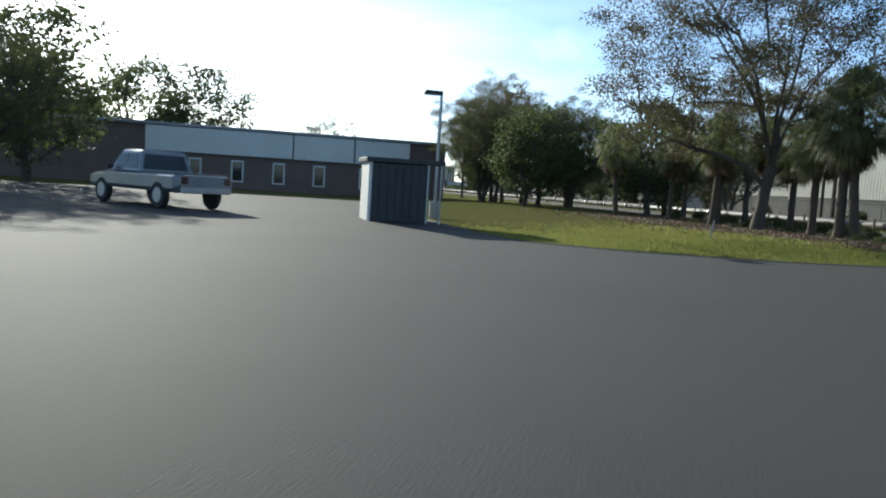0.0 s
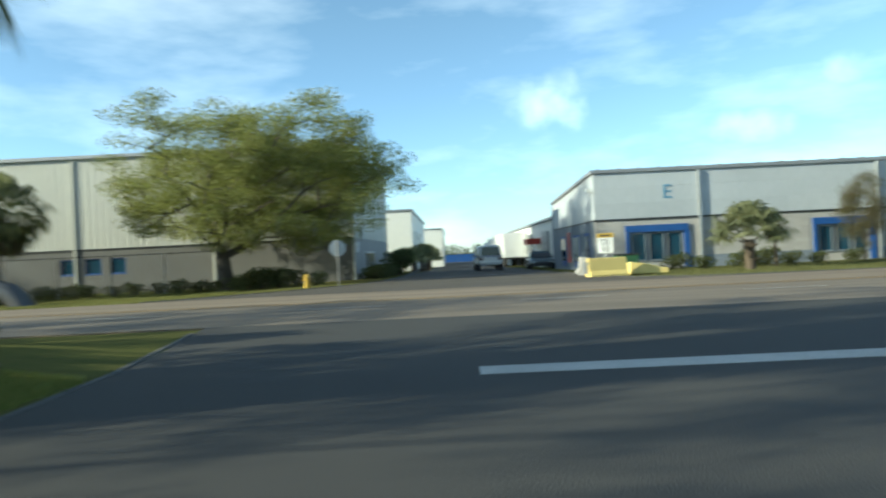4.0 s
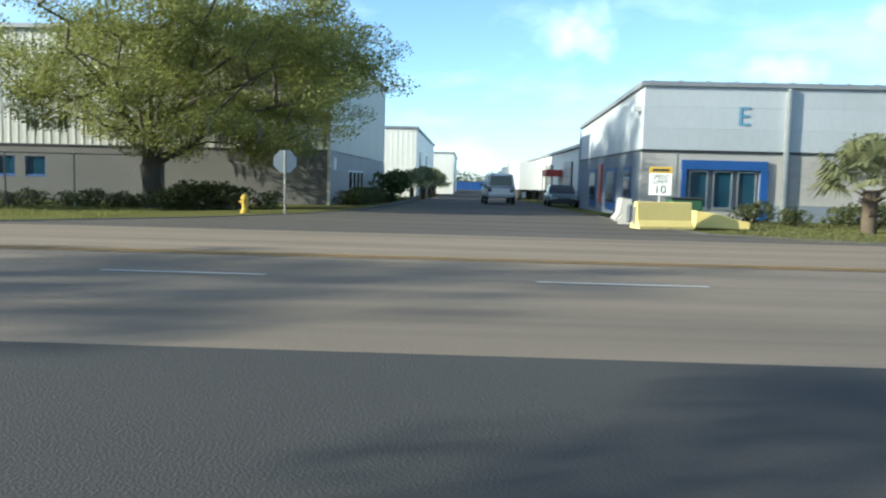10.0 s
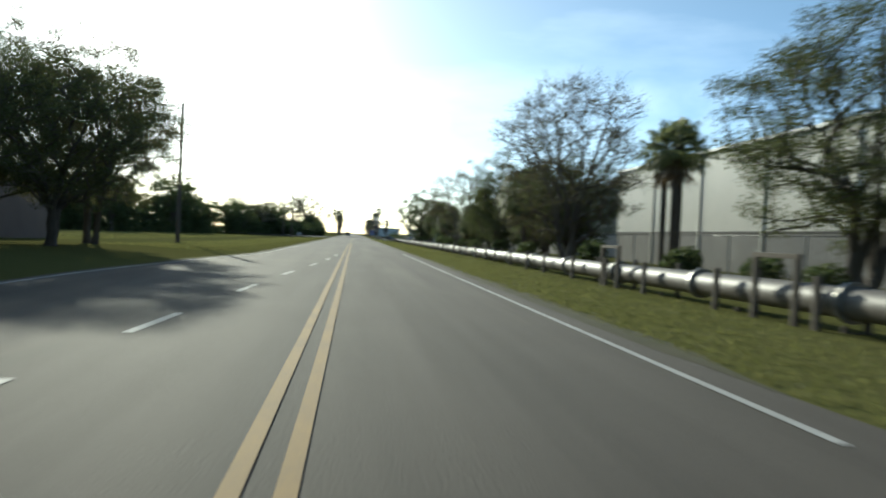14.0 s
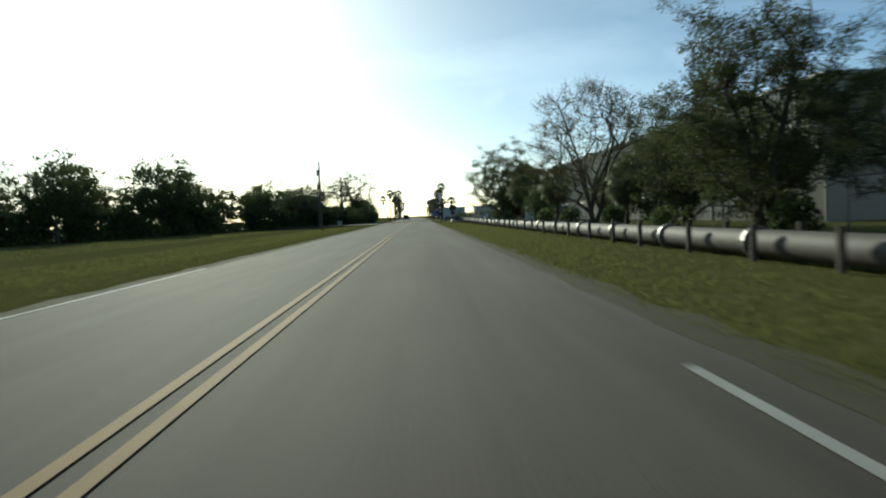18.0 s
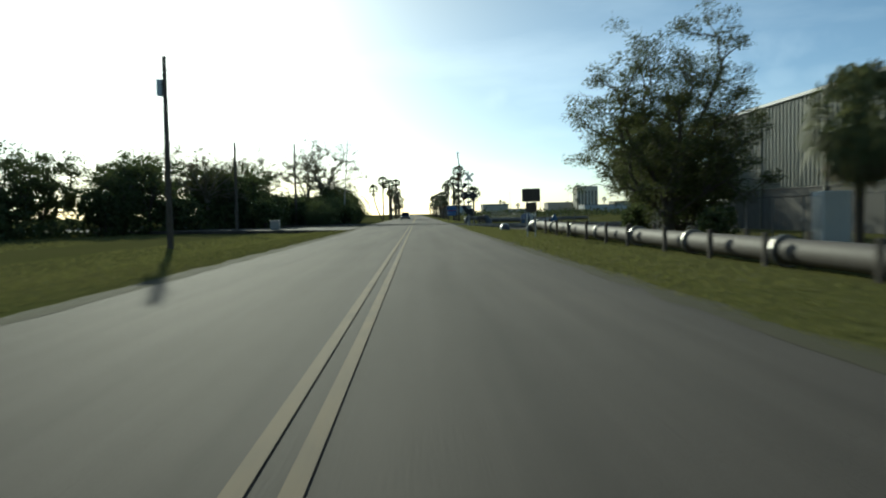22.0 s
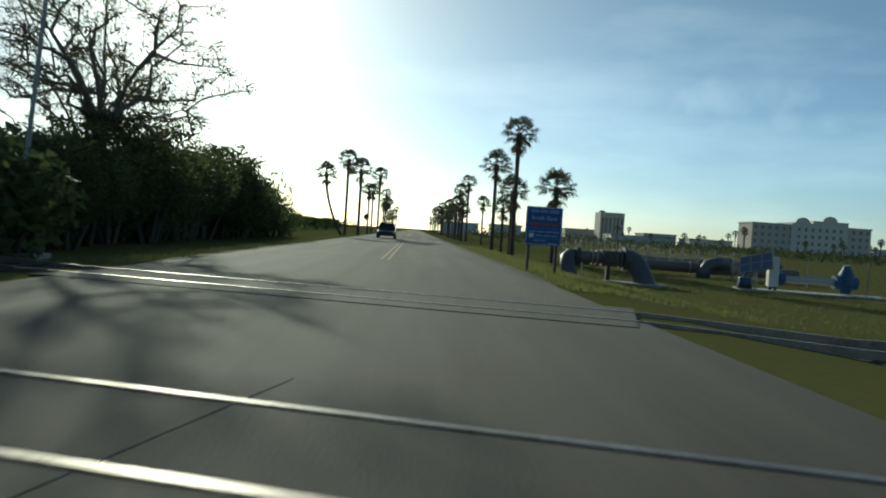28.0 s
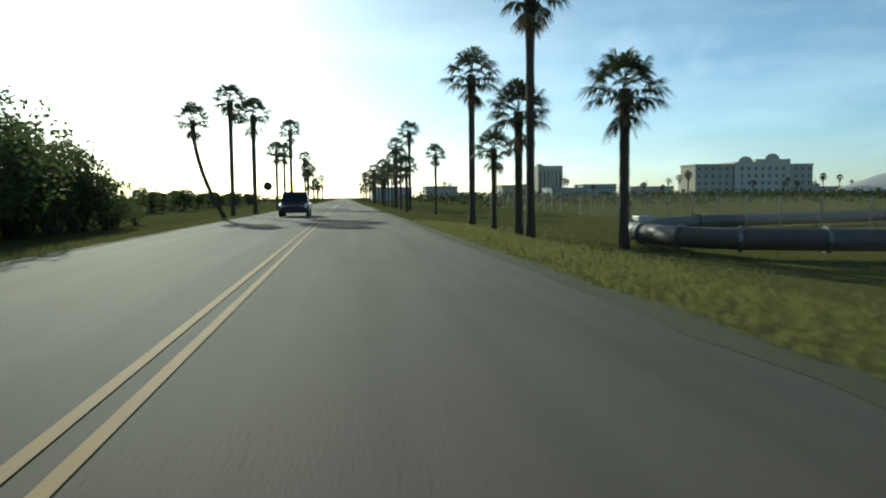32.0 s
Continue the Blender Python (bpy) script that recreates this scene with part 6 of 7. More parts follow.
# ---- street furniture at the junction ----
def jersey(at, turn, paint, label):
    b = thing("traffic_barrier", label, "barrier", at, turn, "barriers")
    prof = [(-0.3, 0), (-0.3, 0.07), (-0.17, 0.24), (-0.1, 0.72), (-0.08, 0.74), (0.08, 0.74), (0.1, 0.72), (0.17, 0.24), (0.3, 0.07), (0.3, 0)]
    sh = Shape()
    loft(sh, [[(x, y, z) for x, z in prof] for y in (-0.8, -0.77, 0.77, 0.8)])
    sh.out("block", paint, b)
    Shape().soft_box(-0.06, 0.8, 0.1, 0.06, 0.86, 0.6, 0.01).out("loop", M["galv"], b)
    return b


jersey((9.6, -13.95, 0.0), 12, M["barrier_yellow"], "yellow painted concrete traffic barrier")
b = thing("traffic_barrier", "yellow barrier tipped over on the grass", "barrier", (10.4, -15.0, 0.0), 0, "barriers")
loft(sh := Shape(), [[(x * w, y, z * h) for x, z in ((-0.26, 0.0), (-0.3, 0.08), (-0.27, 0.95), (-0.2, 1.0), (0.2, 1.0), (0.27, 0.95), (0.3, 0.08), (0.26, 0.0))] for y, w, h in ((0.0, 0.9, 0.46), (-0.04, 1.0, 0.5), (-0.7, 1.0, 0.42), (-1.3, 0.95, 0.25), (-1.55, 0.9, 0.22))])
sh.out("block", M["barrier_yellow"], b)
Shape().soft_box(-0.06, -1.62, 0.04, 0.06, -1.55, 0.16, 0.01).out("loop", M["galv"], b)
jersey((12.2, -13.55, 0.0), 78, M["concrete"], "dirty white concrete traffic barrier")
jersey((14.0, -13.75, 0.0), 84, M["concrete"], "dirty white concrete traffic barrier")
box = thing("bin", "green plastic bin behind the barrier", "bin", (13.4, -15.6, 0.0))
Shape().soft_box(-0.4, -0.5, 0, 0.4, 0.5, 0.75, 0.05).out("body", mat("bin_green", (0.03, 0.1, 0.045), (0.02, 0.07, 0.03), 0.6), box)
Shape().soft_box(-0.43, -0.53, 0.75, 0.43, 0.53, 0.82, 0.03).out("lid", M["black"], box)

sp = thing("speed_sign", "white and yellow speed limit sign reading 10", "road sign", (11.3, -14.28, -0.22), -100)
sp.scale = (1.2, 1.2, 1.18)
Shape().tube([(0, 0, -0.2), (0, 0, 1.6)], 0.03, 8).out("post", M["galv"], sp)
pl = Shape().soft_box(-0.27, -0.05, 0.95, 0.27, -0.03, 1.5, 0.008).out("plate", M["sign_white"], sp)
hd = Shape().soft_box(-0.28, -0.052, 1.505, 0.28, -0.03, 1.66, 0.008).out("header_plate", M["yellow_gloss"], sp, "yellow plate with a dark word")
Shape().box(-0.2, -0.056, 1.55, 0.2, -0.053, 1.61).out("word_bar", M["black"], hd)
UP = Matrix.Rotation(radians(90), 4, "X")
letter("SPEED", 0.15, 0.002, M["black"], Matrix.Translation((0, -0.053, 1.36)) @ UP, "lettering", pl, "CENTER")
letter("LIMIT", 0.15, 0.002, M["black"], Matrix.Translation((0, -0.053, 1.23)) @ UP, "lettering", pl, "CENTER")
letter("10", 0.3, 0.002, M["black"], Matrix.Translation((0, -0.053, 0.99)) @ UP, "numerals", pl, "CENTER")

st = thing("stop_sign", "back of a stop sign on a steel post", "road sign", (12.2, -2.8, 0.0), 98)
Shape().tube([(0, 0, -0.2), (0, 0, 2.0)], 0.035, 8).out("post", M["steel"], st)
oct8 = [(0.38 * math.cos(math.tau * (k + 0.5) / 8), 0.38 * math.sin(math.tau * (k + 0.5) / 8)) for k in range(8)]
pl = Shape().prism(oct8, 0.036, 0.045, pose(0, 0, 1.66, 90, 0, 0)).out("plate", M["galv"], st)
Shape().prism([(x * 0.97, y * 0.97) for x, y in oct8], 0.046, 0.05, pose(0, 0, 1.66, 90, 0, 0)).out("face", M["red_paint"], pl)

hy = thing("fire_hydrant", "yellow fire hydrant on the verge", "hydrant", (13.4, -1.18, 0.0))
Shape().tube([(0, 0, -0.1), (0, 0, 0.06), (0, 0, 0.07), (0, 0, 0.4), (0, 0, 0.41), (0, 0, 0.46), (0, 0, 0.54), (0, 0, 0.58)], [0.15, 0.15, 0.11, 0.11, 0.14, 0.14, 0.09, 0.03], 14).out("barrel", M["yellow_gloss"], hy)
for a in (0, 90, 180):
    v = Vector((math.cos(radians(a)), math.sin(radians(a)), 0))
    Shape().tube([v * 0.09 + Vector((0, 0, 0.32)), v * 0.19 + Vector((0, 0, 0.32)), v * 0.2 + Vector((0, 0, 0.32))], [0.055, 0.055, 0.03], 10).out("nozzle", M["yellow_gloss"], hy)

mb = thing("utility_box", "grey steel utility box on a dark post", "utility box", (-12.65, -2.45, 0.2), -30)
Shape().soft_box(-0.3, -0.16, 0.52, 0.3, 0.16, 1.16, 0.02).out("cabinet", M["galv"], mb)
Shape().soft_box(-0.27, -0.175, 0.56, 0.0, -0.161, 1.12, 0.01).out("door", M["sign_white"], mb)
Shape().soft_box(-0.09, -0.09, -0.4, 0.09, 0.09, 0.52, 0.01).out("post", M["dark_metal"], mb)
bd = thing("notice_board", "brown timber notice board seen from behind", "sign board", (-12.8, -1.3, 0.2), -57)
bd.scale = (0.68, 1.0, 1.0)
for k in range(6):
    Shape().soft_box(-0.56 + k * 0.187, -0.02, 0.42, -0.377 + k * 0.187, 0.02, 1.85, 0.008).out("plank", M["brown_board"], bd)
for s in (-0.5, 0.5):
    Shape().soft_box(s - 0.05, 0.022, -0.4, s + 0.05, 0.11, 1.8, 0.01).out("post", M["brown_board"], bd)
for z in (0.6, 1.6):
    Shape().soft_box(-0.55, 0.022, z, 0.55, 0.06, z + 0.09, 0.01).out("batten", M["brown_board"], bd)
stake = thing("stake", "pale leaning survey stake in the grass", "stake", (-22.0, -0.9, ground_z(-22, -0.9)))
Shape().soft_box(-0.03, -0.015, -0.2, 0.03, 0.015, 0.5, 0.005, pose(0, 0, 0, 0, 16, 30)).out("lath", M["concrete"], stake)

# ---- car park ----
lp = thing("street_lamp", "tall steel car park lamp with a box head", "street lamp", (-27.15, 9.0, 0.0))
Shape().tube([(0, 0, 0), (0, 0, 0.6)], 0.2, 12).out("footing", M["concrete"], lp)
Shape().tube([(0, 0, 0.6), (0, 0, 4.55)], [0.07, 0.055], 8).out("pole", M["galv"], lp)
Shape().soft_box(-0.65, -0.16, 4.47, 0.02, 0.16, 4.62, 0.03).out("head", M["dark_metal"], lp)
Shape().box(-0.6, -0.12, 4.455, -0.15, 0.12, 4.469).out("lens", M["lamp_glass"], lp)
sd = thing("shelter", "dark flat-roofed enclosure at the car park's edge", "shelter", (-29.2, 5.2, 0.0))
Shape().soft_box(-1.05, -0.95, 0, -0.95, 0.95, 1.78, 0.01).out("side_panel", M["panel_white"], sd)
for k in range(7):
    Shape().soft_box(-0.95 + k * 0.24, -0.98, 0.02, -0.72 + k * 0.24, -0.94, 1.76, 0.008).out("board", M["dark_metal"], sd)
Shape().box(-0.95, 0.9, 0, 1.0, 0.95, 1.78).out("back_panel", M["dark_metal"], sd)
Shape().soft_box(-1.15, -1.1, 1.78, 1.25, 1.1, 1.92, 0.02).out("roof", M["dark_metal"], sd)
for x, y in ((1.15, -1.0), (1.15, 1.0), (0.75, -1.0)):
    Shape().tube([(x, y, 0), (x, y, 1.78)], 0.035, 8).out("post", M["galv"], sd)

# ---- poles along the road ----
for x, y, h in ((-12.4, 63.0, 10.0), (-11.4, 152.2, 9.1), (-16.1, 185.6, 8.2), (-14.3, 208.6, 10.2)):
    p = thing("utility_pole", "weathered wooden utility pole", "utility pole", (x, y, ground_z(x, y)), 0, "roadside poles")
    Shape().tube([(0, 0, -0.3), (0, 0, h * 0.5), (0, 0, h + 0.2)], [0.16, 0.135, 0.1], 10).out("pole", M["old_wood"], p)
    if y == 152.2:
        tr = Shape().tube([(-0.26, 0, h - 1.7), (-0.26, 0, h - 0.9)], 0.15, 10).out("transformer", M["galv"], p)
        Shape().soft_box(-0.12, -0.05, h - 1.2, -0.09, 0.05, h - 1.1, 0.008).out("bracket", M["dark_metal"], tr)
    else:
        Shape().soft_box(-0.3, -0.05, h * 0.74, 0.3, 0.05, h * 0.74 + 0.1, 0.01).out("cross_arm", M["old_wood"], p)
    Shape().tube([(0.14, 0, h - 0.5), (0.22, 0, h - 0.5), (0.22, 0, h - 0.3)], 0.03, 6).out("insulator", M["sign_white"], p)
cb = thing("signal_cabinet", "pale steel signal cabinet beside the drive", "cabinet", (-12.3, 184.1, ground_z(-12.3, 184.1)))
cb.scale = (0.72, 0.72, 0.72)
Shape().soft_box(-0.55, -0.5, 0.1, 0.55, 0.5, 1.6, 0.03).out("body", M["steel"], cb)
Shape().soft_box(-0.5, -0.52, 0.2, 0.5, -0.501, 1.5, 0.01).out("door", M["steel"], cb)
Shape().box(-0.6, -0.6, -0.3, 0.6, 0.6, 0.1).out("plinth", M["concrete"], cb)
bx = thing("equipment_box", "pale cabinet behind the pipeline", "cabinet", (15.2, 141.0, ground_z(15.2, 141)))
Shape().soft_box(-0.5, -0.4, 0.0, 0.5, 0.4, 2.0, 0.03).out("body", M["panel_white"], bx)
Shape().soft_box(-0.52, -0.3, 0.15, -0.501, 0.3, 1.85, 0.01).out("door", M["galv"], bx)
rs = thing("road_sign", "grey back of a roadside sign with a lower plate", "road sign", (6.43, 153.0, 0.0))
Shape().soft_box(-0.46, -0.03, 1.72, 0.46, 0.0, 2.38, 0.02).out("board", M["old_wood"], rs)
Shape().soft_box(-0.28, -0.03, 1.2, 0.28, 0.0, 1.68, 0.02).out("lower_plate", M["old_wood"], rs)
for s in (-0.2, 0.2):
    Shape().soft_box(s - 0.03, 0.001, -0.3, s + 0.03, 0.05, 2.4, 0.008).out("post", M["galv"], rs)


# ---- level crossing signals ----
def crossing_signal(x, y, turn, arm_lean, boards=True):
    c = thing("crossing_signal", "railway crossing mast with lamps and raised gate arm", "crossing signal", (x, y, -0.1), turn, "crossing signals")
    Shape().box(-0.24, -0.24, -0.4, 0.24, 0.24, 0.06).out("footing", M["concrete"], c)
    Shape().tube([(0, 0, 0.1), (0, 0, 6.35)], 0.065, 10).out("mast", M["galv"], c)
    Shape().tube([(0, 0, 0.12), (0, 0, 0.5)], 0.14, 10).out("base", M["galv"], c)
    for s in (-1, 1) if boards else ():
        b = Shape().soft_box(-0.68, -0.02, -0.125, 0.68, 0.02, 0.125, 0.01, pose(0.08, -0.1 - 0.03 * s, 5.7, 0, 45 * s + 7, 0)).out("crossbuck_board", M["sign_white"], c)
    Shape().soft_box(-0.36, -0.13, 4.75, 0.36, -0.09, 4.98, 0.01).out("track_plate", M["sign_white"], c)
    for k, zz in enumerate((3.55,)):
        bar = Shape().tube([(-0.5, -0.1, zz), (0.5, -0.1, zz)], 0.03, 6).out("lamp_bar", M["dark_metal"], c)
        for s in (-1, 1):
            Shape().tube([(s * 0.45, -0.14, zz), (s * 0.45, -0.18, zz)], 0.46, 24).out("target", M["black"], bar)
            Shape().tube([(s * 0.45, -0.18, zz), (s * 0.45, -0.21, zz)], 0.13, 16).out("lens", M["lens_red"], bar)
            hood = Shape()
            for j in range(9):
                a0, a1 = math.pi * j / 9, math.pi * (j + 1) / 9
                hood.add([(s * 0.45 + 0.15 * math.cos(a0), -0.18, zz + 0.15 * math.sin(a0)), (s * 0.45 + 0.15 * math.cos(a1), -0.18, zz + 0.15 * math.sin(a1)), (s * 0.45 + 0.15 * math.cos(a1), -0.45, zz + 0.15 * math.sin(a1)), (s * 0.45 + 0.15 * math.cos(a0), -0.45, zz + 0.15 * math.sin(a0))], [(0, 1, 2, 3)])
            hood.out("hood", M["black"], bar)
    side_arm = Shape().tube([(-1.2, -0.05, 4.66), (-0.6, -0.05, 4.7), (0, 0, 4.4)], 0.04, 6).out("side_arm", M["dark_metal"], c)
    for x, dz, dx, dy in ((-0.45, 4.85, 0.1, -0.32), (-0.6, 4.62, 0.14, -0.3), (-0.95, 4.66, -0.3, -0.16), (-1.15, 4.82, -0.3, -0.1)):
        Shape().tube([(x, -0.05, dz), (x + dx * 0.25, -0.05 + dy * 0.25, dz), (x + dx, -0.05 + dy, dz - 0.07)], [0.1, 0.21, 0.17], 12).out("side_lamp", M["black"], side_arm)
    Shape().soft_box(-0.2, -0.16, 2.65, 0.2, 0.12, 2.95, 0.02).out("bell_box", M["blue_valve"], c)
    mech = Shape().soft_box(0.08, -0.2, 1.2, 0.62, 0.3, 2.05, 0.13).out("gate_machine", M["dark_metal"], c)
    for dy in (-0.24, 0.16):  # the curved plates that carry the arm past the mast
        Shape().prism([(-0.72, 2.4), (-0.72, 2.15), (-0.5, 1.75), (-0.12, 1.36), (0.1, 1.4), (0.12, 1.85), (-0.1, 2.02), (-0.26, 2.15), (-0.3, 2.44)], -dy - 0.03, -dy + 0.03, pose(0, 0, 0, 90, 0, 0)).out("arm_bracket", M["dark_metal"], mech)
    Shape().tube([(0.1, -0.05, 0.1), (0.1, -0.05, 1.22)], 0.05, 8).out("conduit", M["galv"], c)
    Shape().soft_box(-0.16, -0.16, 0.06, 0.16, 0.16, 0.62, 0.02).out("base_casting", M["concrete"], c)
    arm = Shape()
    loft(arm, [[(-0.48 + dx * k - arm_lean * t, dy * k - 0.25, 2.2 + 6.45 * t) for dx, dy in ((-0.08, -0.02), (0.08, -0.02), (0.08, 0.02), (-0.08, 0.02))] for t, k in ((0, 1.0), (1, 0.55))])
    a = arm.out("gate_arm", M["concrete"], c, "long raised gate arm with striped bands")
    for t in (0.15, 0.3, 0.45, 0.6, 0.75, 0.9):
        Shape().soft_box(-0.48 - arm_lean * t - 0.09 + 0.036 * t, -0.275, 2.2 + 6.45 * t - 0.2, -0.48 - arm_lean * t + 0.09 - 0.036 * t, -0.222, 2.2 + 6.45 * t + 0.2, 0.006).out("band", M["band_red"], a)
    for t in (0.55, 0.97):
        Shape().tube([(-0.38 - arm_lean * t, -0.33, 2.2 + 6.45 * t), (-0.38 - arm_lean * t, -0.2, 2.2 + 6.45 * t)], 0.07, 8).out("arm_lamp", M["lens_red"], a)
    return c


crossing_signal(5.72, 189.4, 0, 0.75).scale = (0.85, 0.85, 0.85)
ga = thing("crossing_gate", "raised gate arm over the dark bushes", "crossing gate", (-9.1, 215.9, -0.3))
Shape().soft_box(-0.35, -0.3, 0.2, 0.35, 0.3, 2.0, 0.04).out("gate_machine", M["dark_metal"], ga)
Shape().box(-0.45, -0.45, -0.3, 0.45, 0.45, 0.2).out("footing", M["concrete"], ga)
loft(sh := Shape(), [[(dx * k + 0.7 * t, dy * k - 0.33, 1.6 + 9.9 * t) for dx, dy in ((-0.07, -0.02), (0.07, -0.02), (0.07, 0.02), (-0.07, 0.02))] for t, k in ((0, 1.0), (1, 0.5))])
sh.out("gate_arm", M["concrete"], ga)

# ---- beyond the railway ----
sg = thing("welcome_sign", "blue roadside gate sign on two timber posts", "road sign", (5.52, 222.1, ground_z(5.52, 222.1)), 5)
sz = -ground_z(5.52, 222.1)
pl = Shape().soft_box(-0.65, -0.03, 0.88 + sz, 0.65, 0.02, 2.24 + sz, 0.035).out("panel", M["blue_sign"], sg)
for x0, x1, z0, z1 in ((-0.62, 0.62, 2.195, 2.21), (-0.62, 0.62, 0.91, 0.925), (-0.625, -0.61, 0.93, 2.19), (0.61, 0.625, 0.93, 2.19)):
    Shape().box(x0, -0.036, z0 + sz, x1, -0.0305, z1 + sz).out("rim", M["sign_white"], pl)
for s in (-0.5, 0.5):
    Shape().soft_box(s - 0.05, 0.022, -0.4, s + 0.05, 0.12, 2.1 + sz, 0.01).out("post", M["old_wood"], sg)
letter("South Gate", 0.2, 0.002, M["sign_letters"], Matrix.Translation((0, -0.034, 1.78 + sz)) @ UP, "lettering", pl, "CENTER")
for z, h, spans in ((2.03, 0.1, ((-0.51, -0.2), (-0.15, 0.12), (0.17, 0.51))), (1.47, 0.015, ((-0.55, 0.55),)), (1.12, 0.015, ((-0.55, 0.55),)),
                    (1.33, 0.06, ((-0.55, -0.3), (-0.26, 0.02), (0.06, 0.3), (0.34, 0.55))), (1.2, 0.06, ((-0.3, -0.06), (-0.02, 0.24), (0.28, 0.5))),
                    (1.02, 0.06, ((-0.35, -0.14), (-0.1, 0.1))), (0.93, 0.06, ((0.18, 0.5),))):
    for x0, x1 in spans:
        Shape().box(x0, -0.037, z + sz, x1, -0.0305, z + h + sz).out("word_bar", M["sign_text_blue"], pl)
for x0, x1 in ((-0.5, -0.14), (-0.08, 0.2), (0.26, 0.5)):
    Shape().box(x0, -0.037, 1.58 + sz, x1, -0.0305, 1.66 + sz).out("word_bar", M["red_paint"], pl, "faded red line of writing")
Shape().box(-0.52, -0.037, 1.16 + sz, -0.36, -0.0305, 1.29 + sz).out("emblem", M["sign_white"], pl)

u = thing("pipe_crossing", "thick dark pipe that rises and dips by the road", "pipe", (0, 0, 0))
uz, uy = 0.4, 230.6
Shape().tube([(8.45, uy, uz), (9.75, uy, uz)], 0.28, 22, cap=False).out("pipe_length", M["pipe"], u, smooth=True)
Shape().tube([(9.75, uy, uz), (10.9, uy, uz)], 0.37, 22).out("pipe_length", M["pipe_rusty"], u, "thicker rusty length", True)
Shape().tube([(8.5, uy, uz), (8.3, uy - 0.04, uz - 0.01), (8.13, uy - 0.2, uz - 0.14), (8.12, uy - 0.45, uz - 0.5), (8.25, uy - 0.75, uz - 1.2), (8.3, uy - 0.85, uz - 1.5)], 0.36, 24).out("bend", M["pipe_dark"], u, smooth=True)
Shape().tube([(10.85, uy, uz), (11.05, uy - 0.04, uz - 0.01), (11.3, uy - 0.22, uz - 0.16), (11.48, uy - 0.5, uz - 0.55), (11.66, uy - 0.8, uz - 1.15), (11.72, uy - 0.9, uz - 1.5)], 0.49, 24).out("bend", M["pipe_dark"], u, smooth=True)
for x, r in ((8.56, 0.47), (8.7, 0.43), (9.3, 0.34), (9.5, 0.34), (9.78, 0.41), (10.35, 0.43), (10.62, 0.46), (10.82, 0.57)):
    flange(f := Shape(), (x, uy, uz), (1, 0, 0), r, 0.04, 0.0)
    f.out("coupling", M["pipe_dark" if r > 0.4 else "steel"], u)
Shape().box(10.0, uy - 0.14, -1.1, 10.16, uy + 0.14, uz - 0.3).out("stand", M["dark_metal"], u)
tagged(Shape().prism([(6.9, 232.9), (6.7, 231.9), (11.9, 228.6), (12.6, 229.5)], -0.95, -0.63).out("slab", M["concrete"]), "thin pale concrete slab under the pipe", "slab", kind="structure")
pipe_c = thing("pipeline", "grey steel pipeline that bends through the field", "pipe")
run = [(34, 262.5, -0.1), (24, 259.6, -0.1), (17.5, 256.4, -0.1), (13.6, 253.2, -0.1), (11.9, 250, -0.1), (11.4, 247.6, -0.1), (11.6, 245.2, -0.1), (12.6, 243.5, -0.1), (14.6, 242.5, -0.1), (18, 241.5, -0.12), (24, 240, -0.15)]
for a in range(0, len(run) - 1, 2):
    Shape().tube(run[a:a + 3], 0.32, 20, cap=False).out("pipe_length", M["pipe"], pipe_c, smooth=True)
for a, b in zip(run[2:], run[3:]):
    flange(f := Shape(), a, Vector(b) - Vector(a), 0.32, 0.05, 0.07)
    f.out("flange", M["steel"], pipe_c)
Shape().soft_box(12.0, 249.6, 0.2, 12.6, 250.2, 0.42, 0.03).out("cap", M["galv"], pipe_c)
el = thing("pipe_bend", "thick dark pipe bend standing in the grass", "pipe", (18.6, 240.9, ground_z(18.6, 240.9)))
Shape().tube([(0, 0, -0.3), (0.05, 0, 0.3), (0.35, 0, 0.75), (0.9, -0.05, 0.9), (1.6, -0.1, 0.9)], 0.42, 20).out("bend", M["pipe_dark"], el, smooth=True)
rs = thing("round_sign", "small round road sign seen from behind on a thin post", "road sign", (-4.95, 287.0, ground_z(-4.95, 287)))
Shape().tube([(0, 0, -0.3), (0, 0, 2.2)], 0.03, 6).out("post", M["galv"], rs)
Shape().tube([(0, -0.05, 2.25), (0, -0.03, 2.25)], 0.36, 20).out("disc", M["dark_metal"], rs)
pm = thing("marker_post", "thin pale marker post in the grass", "post", (9.4, 233.0, ground_z(9.4, 233)))
Shape().tube([(0, 0, -0.2), (0, 0, 0.9)], 0.03, 6).out("post", M["sign_white"], pm)

so = thing("solar_pump", "solar panel on a white cabinet beside blue valves", "solar panel", (17.8, 231.0, ground_z(17.8, 231.0)), -12)
so.scale = (1.22, 1.22, 1.22)
s0 = -ground_z(17.8, 231.0) - 0.36
tilt = pose(-0.42, -0.1, 0.72 + s0, 46, -14, -24)
pan = Shape().soft_box(-0.62, -0.45, -0.02, 0.62, 0.45, 0.02, 0.008, tilt).out("panel", M["solar"], so)
fr = Shape()
for x in (-0.62, -0.215, 0.2, 0.6):
    fr.box(x, -0.45, 0.021, x + 0.02, 0.45, 0.03, tilt)
for y in (-0.45, -0.01, 0.43):
    fr.box(-0.62, y, 0.0205, 0.62, y + 0.02, 0.0265, tilt)
fr.out("cell_bar", M["galv"], pan)
Shape().soft_box(0.12, 0.1, 0.2, 0.5, 0.5, 1.0 + s0, 0.02).out("cabinet", M["panel_white"], so)
for x in (0.18, 0.36):
    Shape().box(x, 0.2, 0.0, x + 0.1, 0.35, 0.2).out("foot", M["dark_metal"], so)
